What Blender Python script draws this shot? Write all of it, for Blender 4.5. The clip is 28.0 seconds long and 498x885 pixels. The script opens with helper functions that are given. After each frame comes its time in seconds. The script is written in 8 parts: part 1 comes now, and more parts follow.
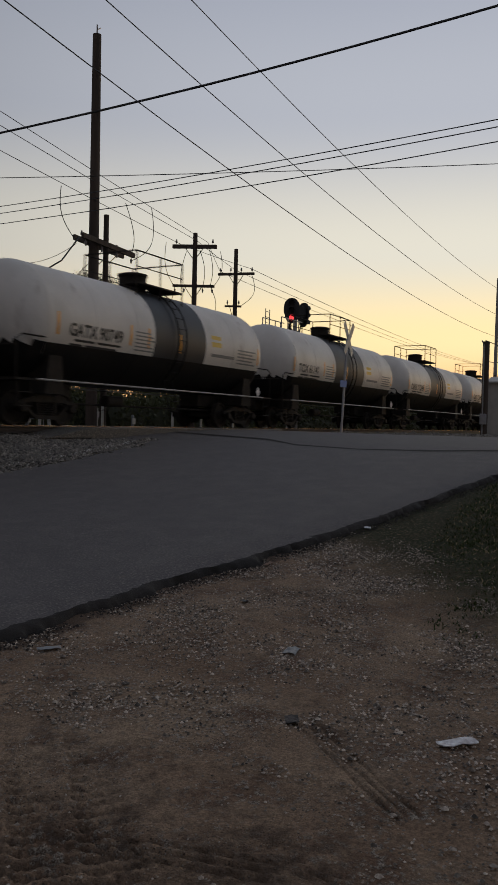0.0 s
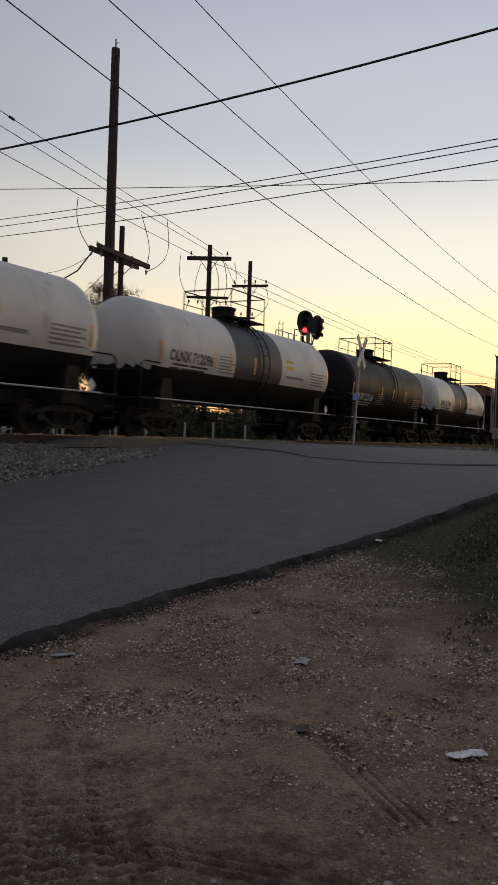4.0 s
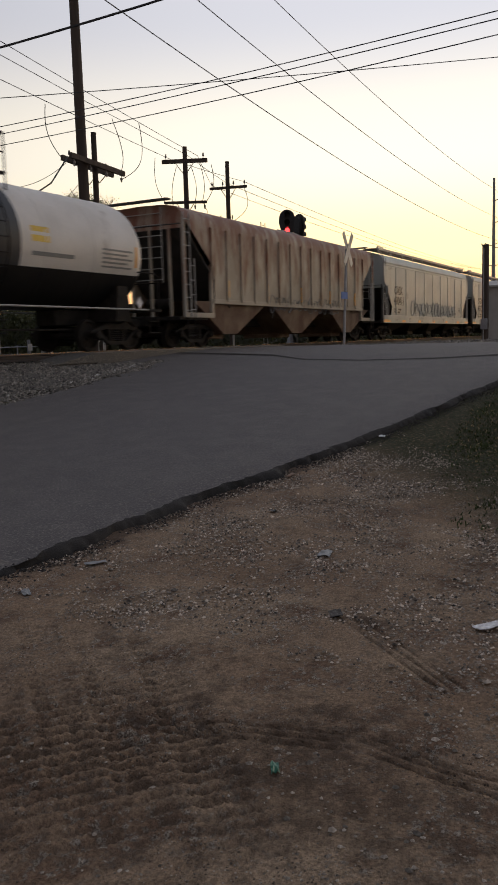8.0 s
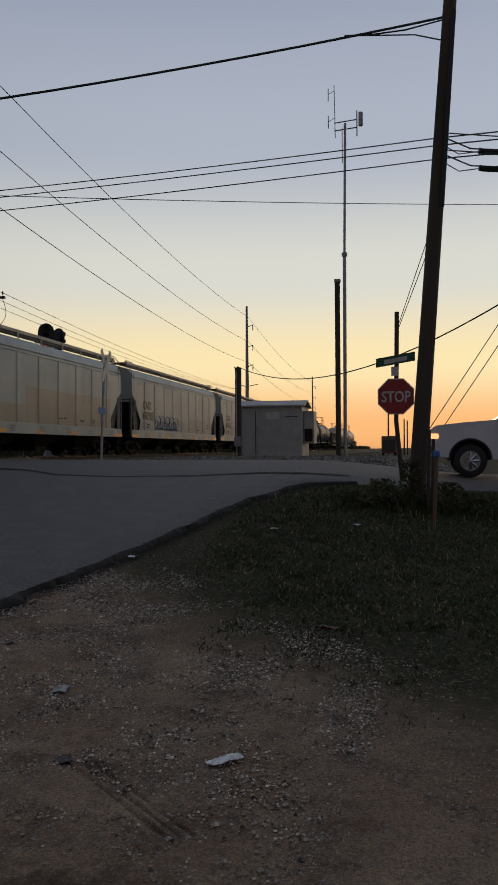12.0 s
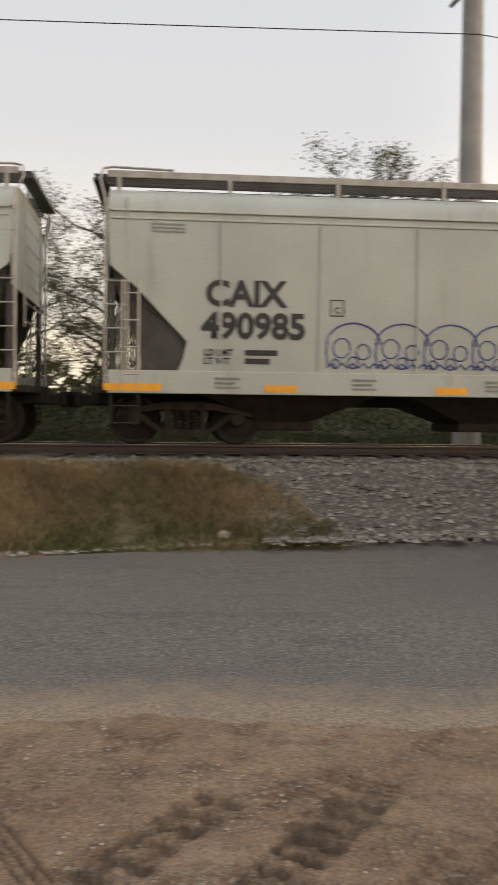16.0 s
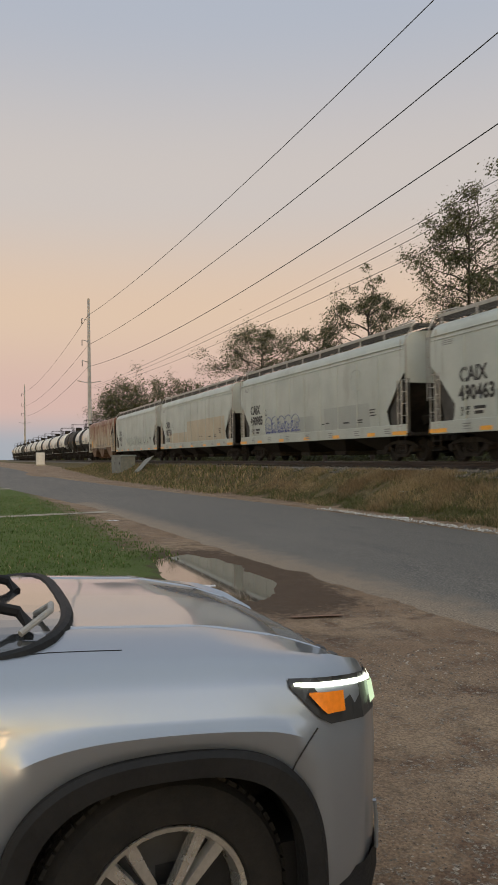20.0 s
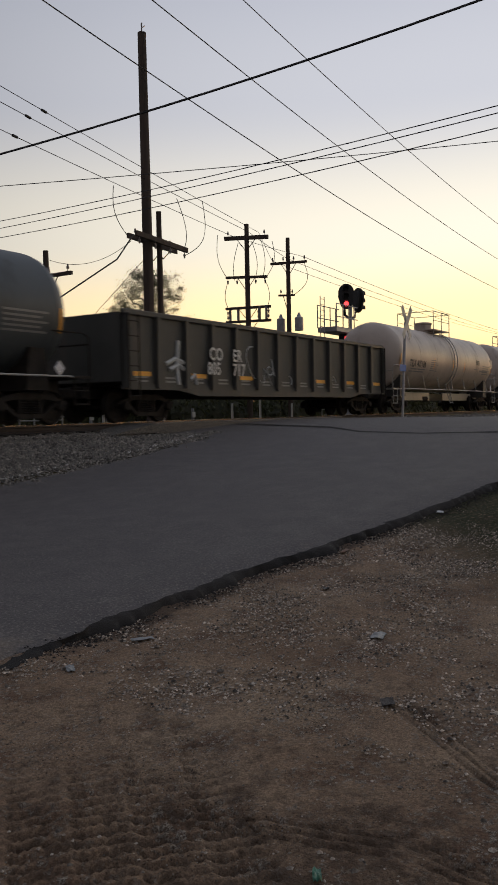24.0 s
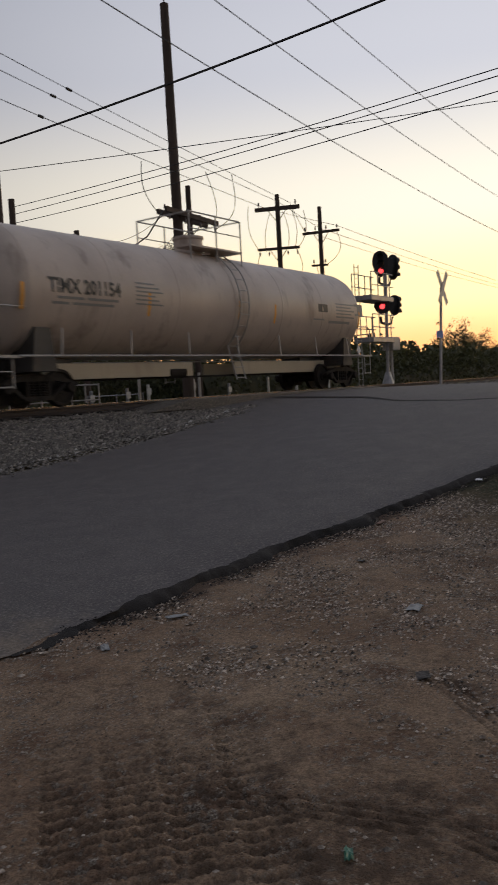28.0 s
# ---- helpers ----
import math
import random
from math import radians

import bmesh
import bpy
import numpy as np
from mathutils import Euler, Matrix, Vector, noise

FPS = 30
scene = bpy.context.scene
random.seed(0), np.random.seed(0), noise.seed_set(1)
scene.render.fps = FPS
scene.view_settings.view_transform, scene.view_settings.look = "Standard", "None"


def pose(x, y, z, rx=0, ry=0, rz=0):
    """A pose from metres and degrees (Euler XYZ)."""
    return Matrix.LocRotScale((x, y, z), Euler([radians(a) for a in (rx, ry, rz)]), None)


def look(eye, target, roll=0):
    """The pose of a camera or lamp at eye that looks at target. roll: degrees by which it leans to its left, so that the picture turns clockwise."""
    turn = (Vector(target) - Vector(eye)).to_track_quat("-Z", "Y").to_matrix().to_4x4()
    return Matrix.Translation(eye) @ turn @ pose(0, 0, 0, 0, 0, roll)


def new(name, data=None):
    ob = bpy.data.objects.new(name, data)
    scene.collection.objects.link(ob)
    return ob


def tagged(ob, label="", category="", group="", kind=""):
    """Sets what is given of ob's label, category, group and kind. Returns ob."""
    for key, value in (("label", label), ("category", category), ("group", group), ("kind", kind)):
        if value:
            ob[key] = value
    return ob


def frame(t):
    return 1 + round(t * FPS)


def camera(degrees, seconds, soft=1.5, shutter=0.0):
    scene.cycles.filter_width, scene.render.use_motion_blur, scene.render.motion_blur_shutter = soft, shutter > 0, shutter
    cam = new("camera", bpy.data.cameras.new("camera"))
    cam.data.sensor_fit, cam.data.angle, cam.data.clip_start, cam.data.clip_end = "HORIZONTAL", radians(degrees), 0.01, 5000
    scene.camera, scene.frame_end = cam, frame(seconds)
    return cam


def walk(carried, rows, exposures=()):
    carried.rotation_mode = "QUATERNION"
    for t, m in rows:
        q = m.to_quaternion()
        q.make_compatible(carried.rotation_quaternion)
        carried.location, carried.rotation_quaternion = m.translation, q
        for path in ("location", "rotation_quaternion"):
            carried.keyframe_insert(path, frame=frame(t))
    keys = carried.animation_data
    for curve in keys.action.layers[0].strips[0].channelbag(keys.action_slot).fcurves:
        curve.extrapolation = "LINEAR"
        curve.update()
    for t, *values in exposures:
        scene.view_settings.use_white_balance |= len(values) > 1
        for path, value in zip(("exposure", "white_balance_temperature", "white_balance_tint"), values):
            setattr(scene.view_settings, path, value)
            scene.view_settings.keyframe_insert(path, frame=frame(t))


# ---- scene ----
cam = camera(33.68, 28.0, shutter=0.45)
PATH = [
    (0, pose(0.139, 0.196, 1.522, 88.63, -1.33, -61.81)),
    (0.5, pose(0.121, 0.179, 1.523, 88.51, -2.16, -62.33)),
    (1, pose(0.078, 0.181, 1.527, 88.51, -2.54, -63.33)),
    (1.5, pose(0.067, 0.170, 1.527, 88.77, -2.25, -63.73)),
    (2, pose(0.065, 0.160, 1.525, 88.39, -2.12, -64.59)),
    (2.5, pose(0.052, 0.169, 1.523, 88.91, -2.58, -64.07)),
    (3, pose(0.063, 0.175, 1.526, 89.78, -2.58, -62.28)),
    (3.5, pose(0.066, 0.181, 1.527, 89.67, -2.44, -61.57)),
    (5.5, pose(0.064, 0.148, 1.517, 87.85, 0.95, -57.99)),
    (6, pose(0.089, 0.131, 1.499, 86.86, 2.68, -57.26)),
    (6.5, pose(0.085, 0.111, 1.491, 87.20, 4.06, -57.15)),
    (7, pose(0.057, 0.139, 1.499, 87.88, 2.03, -53.08)),
    (7.5, pose(-0.053, 0.201, 1.491, 86.26, -0.02, -57.19)),
    (8, pose(-0.124, 0.279, 1.514, 82.90, 1.61, -62.05)),
    (8.5, pose(-0.065, 0.257, 1.533, 87.35, 1.15, -60.79)),
    (9, pose(-0.021, 0.221, 1.557, 91.89, -0.58, -60.19)),
    (9.5, pose(-0.093, 0.193, 1.593, 93.84, 0.58, -59.53)),
    (10, pose(-0.091, 0.201, 1.599, 93.46, 1.37, -58.38)),
    (10.5, pose(-0.075, 0.226, 1.588, 92.55, 0.32, -58.67)),
    (11, pose(-0.036, 0.182, 1.597, 92.06, 0.72, -67.30)),
    (11.5, pose(-0.062, 0.146, 1.631, 91.13, -0.04, -78.36)),
    (12, pose(-0.036, 0.156, 1.604, 90.43, 0.33, -78.47)),
    (12.5, pose(-0.049, 0.161, 1.620, 89.54, 1.00, -75.33)),
    (13, pose(-0.069, 0.166, 1.628, 89.29, 2.09, -68.85)),
    (13.5, pose(-0.097, 0.197, 1.627, 89.25, 2.24, -61.80)),
    (15.5, pose(-0.143, 0.134, 1.667, 88.59, 0.15, -18.22)),
    (16, pose(-0.209, 0.099, 1.704, 88.66, -0.56, -5.07)),
    (16.5, pose(-0.217, 0.142, 1.678, 88.63, -1.33, 0.89)),
    (17, pose(-0.223, 0.159, 1.669, 88.25, -2.10, 2.51)),
    (17.5, pose(-0.259, 0.152, 1.669, 87.52, -3.63, 7.11)),
    (18, pose(-0.313, 0.178, 1.651, 85.91, -2.26, 16.12)),
    (18.2, pose(-0.292, 0.188, 1.621, 85.96, -1.17, 23.12)),
    (18.5, pose(-0.259, 0.204, 1.583, 86.82, -0.26, 36.81)),
    (18.8, pose(-0.192, 0.236, 1.548, 87.57, -1.07, 48.74)),
    (19, pose(-0.196, 0.241, 1.537, 88.69, 0.28, 55.62)),
    (19.5, pose(-0.123, 0.180, 1.587, 90.89, 0.03, 68.75)),
    (20, pose(-0.123, 0.202, 1.581, 90.96, 0.78, 71.07)),
    (20.5, pose(-0.121, 0.297, 1.549, 90.79, 0.51, 56.64)),
    (20.7, pose(-0.099, 0.315, 1.552, 90.31, 0.21, 43.09)),
    (21, pose(-0.062, 0.333, 1.534, 88.86, -1.20, 20.56)),
    (21.2, pose(-0.040, 0.349, 1.518, 89.05, -0.79, 1.98)),
    (21.5, pose(-0.030, 0.369, 1.438, 90.04, 4.17, -24.34)),
    (22, pose(-0.040, 0.332, 1.536, 92.48, -0.71, -49.67)),
    (22.5, pose(-0.052, 0.275, 1.548, 89.71, 0.03, -59.71)),
    (24.5, pose(-0.025, 0.276, 1.538, 87.45, 1.43, -57.72)),
    (25, pose(-0.027, 0.277, 1.542, 87.20, 1.33, -58.62)),
    (25.5, pose(-0.017, 0.280, 1.536, 86.87, 1.44, -59.37)),
    (26, pose(-0.011, 0.282, 1.531, 86.23, 1.75, -59.33)),
    (26.5, pose(-0.007, 0.264, 1.534, 86.23, 1.55, -59.41)),
    (27, pose(-0.002, 0.255, 1.541, 87.21, 1.15, -59.96)),
    (27.5, pose(0.039, 0.214, 1.533, 87.14, 2.65, -58.03)),
    (28, pose(0.075, 0.254, 1.538, 86.13, 3.21, -55.29)),
]
# ---- exposure and white balance over the clip ----
EXPOSURES = [(0, -0.88, 6200, 12), (1.0, -0.68, 6200, 12), (2.0, -0.52, 6200, 12), (3.0, -0.76, 6200, 12), (3.5, -0.7, 6200, 12), (6.0, -0.34, 6300, 13), (7.0, -0.34, 6300, 14), (8.0, -0.27, 6500, 14), (9.0, -0.9, 6250, 13), (10.5, -0.66, 6250, 12), (11.0, -0.52, 6250, 12),
             (11.5, -1.02, 5850, 11), (12.5, -1.02, 5850, 11), (13.5, -0.9, 5900, 11), (15.5, 1.12, 7300, 11), (16.0, 1.22, 7400, 11), (17.0, 1.34, 7400, 9),
             (18.5, 1.24, 7300, 10), (19.0, 1.24, 7100, 7), (19.5, 0.72, 6750, 5), (20.5, 0.87, 6750, 5), (21.0, 1.38, 7000, 8), (21.7, 0.8, 6900, 10),
             (22.0, -0.03, 6800, 11), (22.5, -0.65, 6500, 13), (24.5, -0.46, 6400, 13), (26.5, -0.46, 6500, 13), (28.0, -0.44, 6400, 14)]
walk(cam, PATH, EXPOSURES)

# ---- dusk sky: sunset glow towards +x, rose band on the far side ----
def ramp(nodes, stops):
    n = nodes.new("ShaderNodeValToRGB")
    n.color_ramp.interpolation = "EASE"
    while len(n.color_ramp.elements) < len(stops):
        n.color_ramp.elements.new(0.5)
    for e, (p, c) in zip(n.color_ramp.elements, stops):
        e.position, e.color = p, (*c, 1)
    return n


def make_world():
    w = bpy.data.worlds.new("dusk_sky")
    w.use_nodes = True
    scene.world = w
    nt = w.node_tree
    N, L = nt.nodes, nt.links
    N.clear()
    tc = N.new("ShaderNodeTexCoord")
    sep = N.new("ShaderNodeSeparateXYZ")
    L.new(tc.outputs["Generated"], sep.inputs[0])
    # elevation: 0 at the horizon, 1 overhead
    el = N.new("ShaderNodeMath"); el.operation = "ARCSINE"
    L.new(sep.outputs["Z"], el.inputs[0])
    nz = N.new("ShaderNodeMath"); nz.operation = "MULTIPLY_ADD"
    nz.inputs[1].default_value, nz.inputs[2].default_value = 1 / 1.5708, 0.02
    L.new(el.outputs[0], nz.inputs[0])
    west = ramp(N, [(0.0, (1.45, 0.56, 0.20)), (0.035, (2.1, 1.02, 0.34)), (0.085, (2.1, 1.62, 0.80)), (0.15, (1.52, 1.42, 1.14)),
                    (0.25, (0.90, 0.925, 0.98)), (0.40, (0.58, 0.63, 0.76)), (0.7, (0.46, 0.505, 0.57)), (1.0, (0.42, 0.46, 0.52))])
    side = ramp(N, [(0.0, (0.50, 0.43, 0.34)), (0.05, (0.56, 0.51, 0.41)), (0.12, (0.40, 0.40, 0.395)), (0.25, (0.30, 0.322, 0.365)),
                    (0.40, (0.265, 0.30, 0.36)), (0.7, (0.40, 0.44, 0.50)), (1.0, (0.42, 0.46, 0.52))])
    east = ramp(N, [(0.0, (0.17, 0.22, 0.27)), (0.03, (0.24, 0.25, 0.29)), (0.06, (0.40, 0.28, 0.26)), (0.13, (0.44, 0.33, 0.265)), (0.22, (0.365, 0.33, 0.33)),
                    (0.35, (0.265, 0.285, 0.35)), (0.7, (0.38, 0.42, 0.49)), (1.0, (0.42, 0.46, 0.52))])
    for r in (west, side, east):
        L.new(nz.outputs[0], r.inputs[0])
    # azimuth: cosine of the angle from the sunset point
    flat = N.new("ShaderNodeVectorMath"); flat.operation = "MULTIPLY"
    flat.inputs[1].default_value = (1, 1, 0)
    L.new(tc.outputs["Generated"], flat.inputs[0])
    nrm = N.new("ShaderNodeVectorMath"); nrm.operation = "NORMALIZE"
    L.new(flat.outputs[0], nrm.inputs[0])
    dot = N.new("ShaderNodeVectorMath"); dot.operation = "DOT_PRODUCT"
    dot.inputs[1].default_value = (math.cos(radians(SUN_AZ)), math.sin(radians(SUN_AZ)), 0)
    L.new(nrm.outputs[0], dot.inputs[0])
    def span(lo, hi):
        m = N.new("ShaderNodeMapRange"); m.interpolation_type = "SMOOTHSTEP"
        m.inputs["From Min"].default_value, m.inputs["From Max"].default_value = lo, hi
        L.new(dot.outputs["Value"], m.inputs["Value"])
        return m.outputs["Result"]
    m1 = N.new("ShaderNodeMix"); m1.data_type = "RGBA"
    L.new(span(0.15, 1.0), m1.inputs[0]); L.new(side.outputs[0], m1.inputs[6]); L.new(west.outputs[0], m1.inputs[7])
    m2 = N.new("ShaderNodeMix"); m2.data_type = "RGBA"
    L.new(span(-0.25, -0.95), m2.inputs[0]); L.new(m1.outputs[2], m2.inputs[6]); L.new(east.outputs[0], m2.inputs[7])
    bg = N.new("ShaderNodeBackground")
    bg.inputs["Strength"].default_value = SKY
    L.new(m2.outputs[2], bg.inputs["Color"])
    out = N.new("ShaderNodeOutputWorld")
    L.new(bg.outputs[0], out.inputs[0])


SUN_AZ, SKY = -4.0, 1.0
make_world()
sun = new("sun", bpy.data.lights.new("sun", "SUN"))
sun.data.energy, sun.data.angle, sun.data.color = 0.25, radians(12), (1.0, 0.62, 0.32)
sun.matrix_basis = look((0, 0, 0), (-math.cos(radians(SUN_AZ)), -math.sin(radians(SUN_AZ)), -0.045))

# ---- materials ----
def mat(name, c1, c2=None, scale=8.0, rough=0.6, metal=0.0, bump=0.15, fine=60.0, streak=0.0, dirt=None, dirt_at=0.62, dirt_scale=1.5, rand=0.0, coat=0.0, stretch=(1, 1, 1), island=0.0, rise=0.0):
    """Two-scale procedural paint, metal, wood or earth."""
    m = bpy.data.materials.new(name)
    m.use_nodes = True
    nt = m.node_tree
    N, L = nt.nodes, nt.links
    b = N["Principled BSDF"]
    tc = N.new("ShaderNodeTexCoord")
    mp = N.new("ShaderNodeMapping")
    mp.inputs["Scale"].default_value = stretch
    L.new(tc.outputs["Object"], mp.inputs["Vector"])
    n1 = N.new("ShaderNodeTexNoise")
    n1.inputs["Scale"].default_value, n1.inputs["Detail"].default_value = scale, 6
    L.new(mp.outputs[0], n1.inputs["Vector"])
    n2 = N.new("ShaderNodeTexNoise")
    n2.inputs["Scale"].default_value, n2.inputs["Detail"].default_value = fine, 3
    L.new(mp.outputs[0], n2.inputs["Vector"])
    c2 = c2 or tuple(v * 0.75 for v in c1)
    mx = N.new("ShaderNodeMix"); mx.data_type = "RGBA"
    mx.inputs[6].default_value, mx.inputs[7].default_value = (*c1, 1), (*c2, 1)
    cr = N.new("ShaderNodeMapRange")
    cr.inputs["From Min"].default_value, cr.inputs["From Max"].default_value = 0.35, 0.65
    L.new(n1.outputs["Fac"], cr.inputs["Value"])
    L.new(cr.outputs[0], mx.inputs[0])
    last = mx.outputs[2]
    fm = N.new("ShaderNodeMix"); fm.data_type = "RGBA"; fm.blend_type = "MULTIPLY"
    fm.inputs[0].default_value = 0.5
    g = N.new("ShaderNodeMapRange")
    g.inputs["To Min"].default_value, g.inputs["To Max"].default_value = 0.55, 1.45
    L.new(n2.outputs["Fac"], g.inputs["Value"])
    L.new(last, fm.inputs[6]); L.new(g.outputs[0], fm.inputs[7])
    last = fm.outputs[2]
    if dirt:
        mp2 = N.new("ShaderNodeMapping")
        mp2.inputs["Scale"].default_value = (1, 1, 1 - 0.85 * streak)
        L.new(tc.outputs["Object"], mp2.inputs["Vector"])
        n3 = N.new("ShaderNodeTexNoise")
        n3.inputs["Scale"].default_value, n3.inputs["Detail"].default_value, n3.inputs["Roughness"].default_value = dirt_scale, 8, 0.65
        L.new(mp2.outputs[0], n3.inputs["Vector"])
        r3 = N.new("ShaderNodeMapRange")
        r3.inputs["From Min"].default_value, r3.inputs["From Max"].default_value = dirt_at - 0.12, dirt_at + 0.12
        L.new(n3.outputs["Fac"], r3.inputs["Value"])
        if rise:      # rust runs down from the roof edge
            sz = N.new("ShaderNodeSeparateXYZ")
            L.new(tc.outputs["Object"], sz.inputs[0])
            up = N.new("ShaderNodeMath"); up.operation = "MULTIPLY_ADD"
            up.inputs[1].default_value = rise
            L.new(sz.outputs["Z"], up.inputs[0]); L.new(n3.outputs["Fac"], up.inputs[2])
            L.new(up.outputs[0], r3.inputs["Value"])
        dm = N.new("ShaderNodeMix"); dm.data_type = "RGBA"
        dm.inputs[7].default_value = (*dirt, 1)
        L.new(r3.outputs[0], dm.inputs[0]); L.new(last, dm.inputs[6])
        last = dm.outputs[2]
    if rand:
        oi = N.new("ShaderNodeObjectInfo")
        hs = N.new("ShaderNodeHueSaturation")
        rr = N.new("ShaderNodeMapRange")
        rr.inputs["To Min"].default_value, rr.inputs["To Max"].default_value = 1 - rand, 1 + rand
        L.new(oi.outputs["Random"], rr.inputs["Value"]); L.new(rr.outputs[0], hs.inputs["Value"]); L.new(last, hs.inputs["Color"])
        last = hs.outputs[0]
    if island:
        ge = N.new("ShaderNodeNewGeometry")
        hs = N.new("ShaderNodeHueSaturation")
        rr = N.new("ShaderNodeMapRange")
        rr.inputs["To Min"].default_value, rr.inputs["To Max"].default_value = 1 - island, 1 + island
        L.new(ge.outputs["Random Per Island"], rr.inputs["Value"]); L.new(rr.outputs[0], hs.inputs["Value"]); L.new(last, hs.inputs["Color"])
        last = hs.outputs[0]
    L.new(last, b.inputs["Base Color"])
    b.inputs["Metallic"].default_value = metal
    rm = N.new("ShaderNodeMapRange")
    rm.inputs["To Min"].default_value, rm.inputs["To Max"].default_value = max(0.02, rough - 0.12), min(1, rough + 0.12)
    L.new(n1.outputs["Fac"], rm.inputs["Value"]); L.new(rm.outputs[0], b.inputs["Roughness"])
    if coat:
        b.inputs["Coat Weight"].default_value, b.inputs["Coat Roughness"].default_value = coat, 0.05
    if bump:
        bp = N.new("ShaderNodeBump")
        bp.inputs["Strength"].default_value, bp.inputs["Distance"].default_value = bump, 0.02
        L.new(n2.outputs["Fac"], bp.inputs["Height"]); L.new(bp.outputs[0], b.inputs["Normal"])
    return m


def glow(name, col, strength):
    m = bpy.data.materials.new(name)
    m.use_nodes = True
    b = m.node_tree.nodes["Principled BSDF"]
    b.inputs["Base Color"].default_value = (*[v * 0.5 for v in col], 1)
    b.inputs["Emission Color"].default_value, b.inputs["Emission Strength"].default_value = (*col, 1), strength
    return m


def glass(name, tint=(1, 1, 1), rough=0.02):
    m = bpy.data.materials.new(name)
    m.use_nodes = True
    b = m.node_tree.nodes["Principled BSDF"]
    b.inputs["Base Color"].default_value = (*tint, 1)
    b.inputs["Transmission Weight"].default_value, b.inputs["Roughness"].default_value, b.inputs["IOR"].default_value = 1.0, rough, 1.45
    return m


M_WHITE = mat("weathered_white_paint", (0.72, 0.675, 0.62), (0.61, 0.57, 0.52), 0.9, 0.5, bump=0.03, dirt=(0.2, 0.13, 0.09), dirt_at=0.72, streak=0.9)
M_BLACK = mat("weathered_black_paint", (0.012, 0.012, 0.013), (0.02, 0.019, 0.018), 1.2, 0.52, bump=0.03, dirt=(0.045, 0.036, 0.03), dirt_at=0.72, streak=0.9)
M_BAND = mat("dark_blue_grey_band", (0.022, 0.025, 0.031), (0.034, 0.037, 0.043), 1.2, 0.55, bump=0.03, dirt=(0.02, 0.02, 0.02), dirt_at=0.68, streak=0.9)
M_TAN = mat("dusty_tan_tank_paint", (0.52, 0.435, 0.365), (0.43, 0.355, 0.30), 0.8, 0.45, bump=0.03, dirt=(0.17, 0.12, 0.09), dirt_at=0.66, streak=0.9)
M_GREEN = mat("dark_teal_tank_paint", (0.055, 0.065, 0.07), (0.075, 0.085, 0.09), 1.0, 0.52, bump=0.03, dirt=(0.03, 0.028, 0.025), dirt_at=0.66, streak=0.9)
M_GREY = mat("pale_grey_hopper_paint", (0.44, 0.465, 0.43), (0.38, 0.40, 0.37), 0.7, 0.5, bump=0.05, dirt=(0.27, 0.25, 0.215), dirt_at=0.68, streak=0.92, rand=0.06)
M_BEIGE = mat("beige_touch_up_paint", (0.45, 0.385, 0.28), (0.40, 0.34, 0.25), 0.7, 0.5, bump=0.05, dirt=(0.3, 0.24, 0.18), dirt_at=0.68, streak=0.9)
M_PATCH = mat("grey_patch_paint", (0.345, 0.36, 0.34), (0.315, 0.33, 0.31), 1.0, 0.5, bump=0.05)
M_RUST = mat("rust_stained_hopper_paint", (0.44, 0.38, 0.30), (0.34, 0.28, 0.21), 0.8, 0.6, bump=0.1, dirt=(0.19, 0.075, 0.042), dirt_at=0.83, rise=0.105, streak=0.9, dirt_scale=2.4)
M_RUSTBAY = mat("rusted_hopper_bay_steel", (0.22, 0.15, 0.10), (0.13, 0.075, 0.048), 1.6, 0.75, bump=0.2, dirt=(0.10, 0.045, 0.027), dirt_at=0.56, streak=0.6, dirt_scale=2.0)
M_GOND = mat("dark_green_gondola_paint", (0.05, 0.05, 0.045), (0.07, 0.068, 0.06), 1.0, 0.6, bump=0.12, dirt=(0.12, 0.09, 0.07), dirt_at=0.66, streak=0.8)
M_STEEL = mat("grimy_running_gear_steel", (0.022, 0.019, 0.017), (0.038, 0.032, 0.027), 5, 0.75, 0.0, bump=0.2)
# dark steel; also holds the shadow inside the hoppers' cut-away corners
M_SHADE = mat("dark_and_shaded_car_steel", (0.07, 0.066, 0.06), (0.05, 0.046, 0.042), 2, 0.6, 0.2, bump=0.1, dirt=(0.12, 0.09, 0.07), dirt_at=0.66)
M_PIPE = mat("pale_grey_handrail_steel", (0.42, 0.40, 0.37), (0.33, 0.31, 0.28), 6, 0.5, 0.2, bump=0.05)
M_RAIL = mat("rolled_rail_steel", (0.034, 0.024, 0.02), (0.05, 0.034, 0.027), 9, 0.75, 0.0, bump=0.15)
M_RAILTOP = mat("polished_rail_head", (0.55, 0.53, 0.5), (0.45, 0.43, 0.4), 9, 0.22, 1.0, bump=0.02)
M_ORANGE = mat("yellow_orange_reflector", (0.85, 0.38, 0.03), (0.75, 0.33, 0.03), 9, 0.35, bump=0.0)
M_YELLOW = mat("yellow_placard", (0.75, 0.5, 0.06), (0.68, 0.45, 0.05), 9, 0.5, bump=0.0)
M_INK = mat("black_lettering", (0.02, 0.02, 0.022), (0.03, 0.03, 0.03), 9, 0.5, bump=0.0)
M_GHOST = mat("faded_grey_lettering", (0.2, 0.2, 0.2), (0.24, 0.24, 0.23), 9, 0.5, bump=0.0)
M_CHALK = mat("white_lettering", (0.6, 0.6, 0.58), (0.5, 0.5, 0.48), 9, 0.5, bump=0.0)
M_BLUEINK = mat("blue_spray_paint", (0.07, 0.09, 0.28), (0.09, 0.1, 0.25), 9, 0.5, bump=0.0)
M_WOODPOLE = mat("weathered_wood_pole", (0.085, 0.06, 0.045), (0.05, 0.036, 0.028), 3, 0.85, bump=0.5, stretch=(1, 1, 0.08))
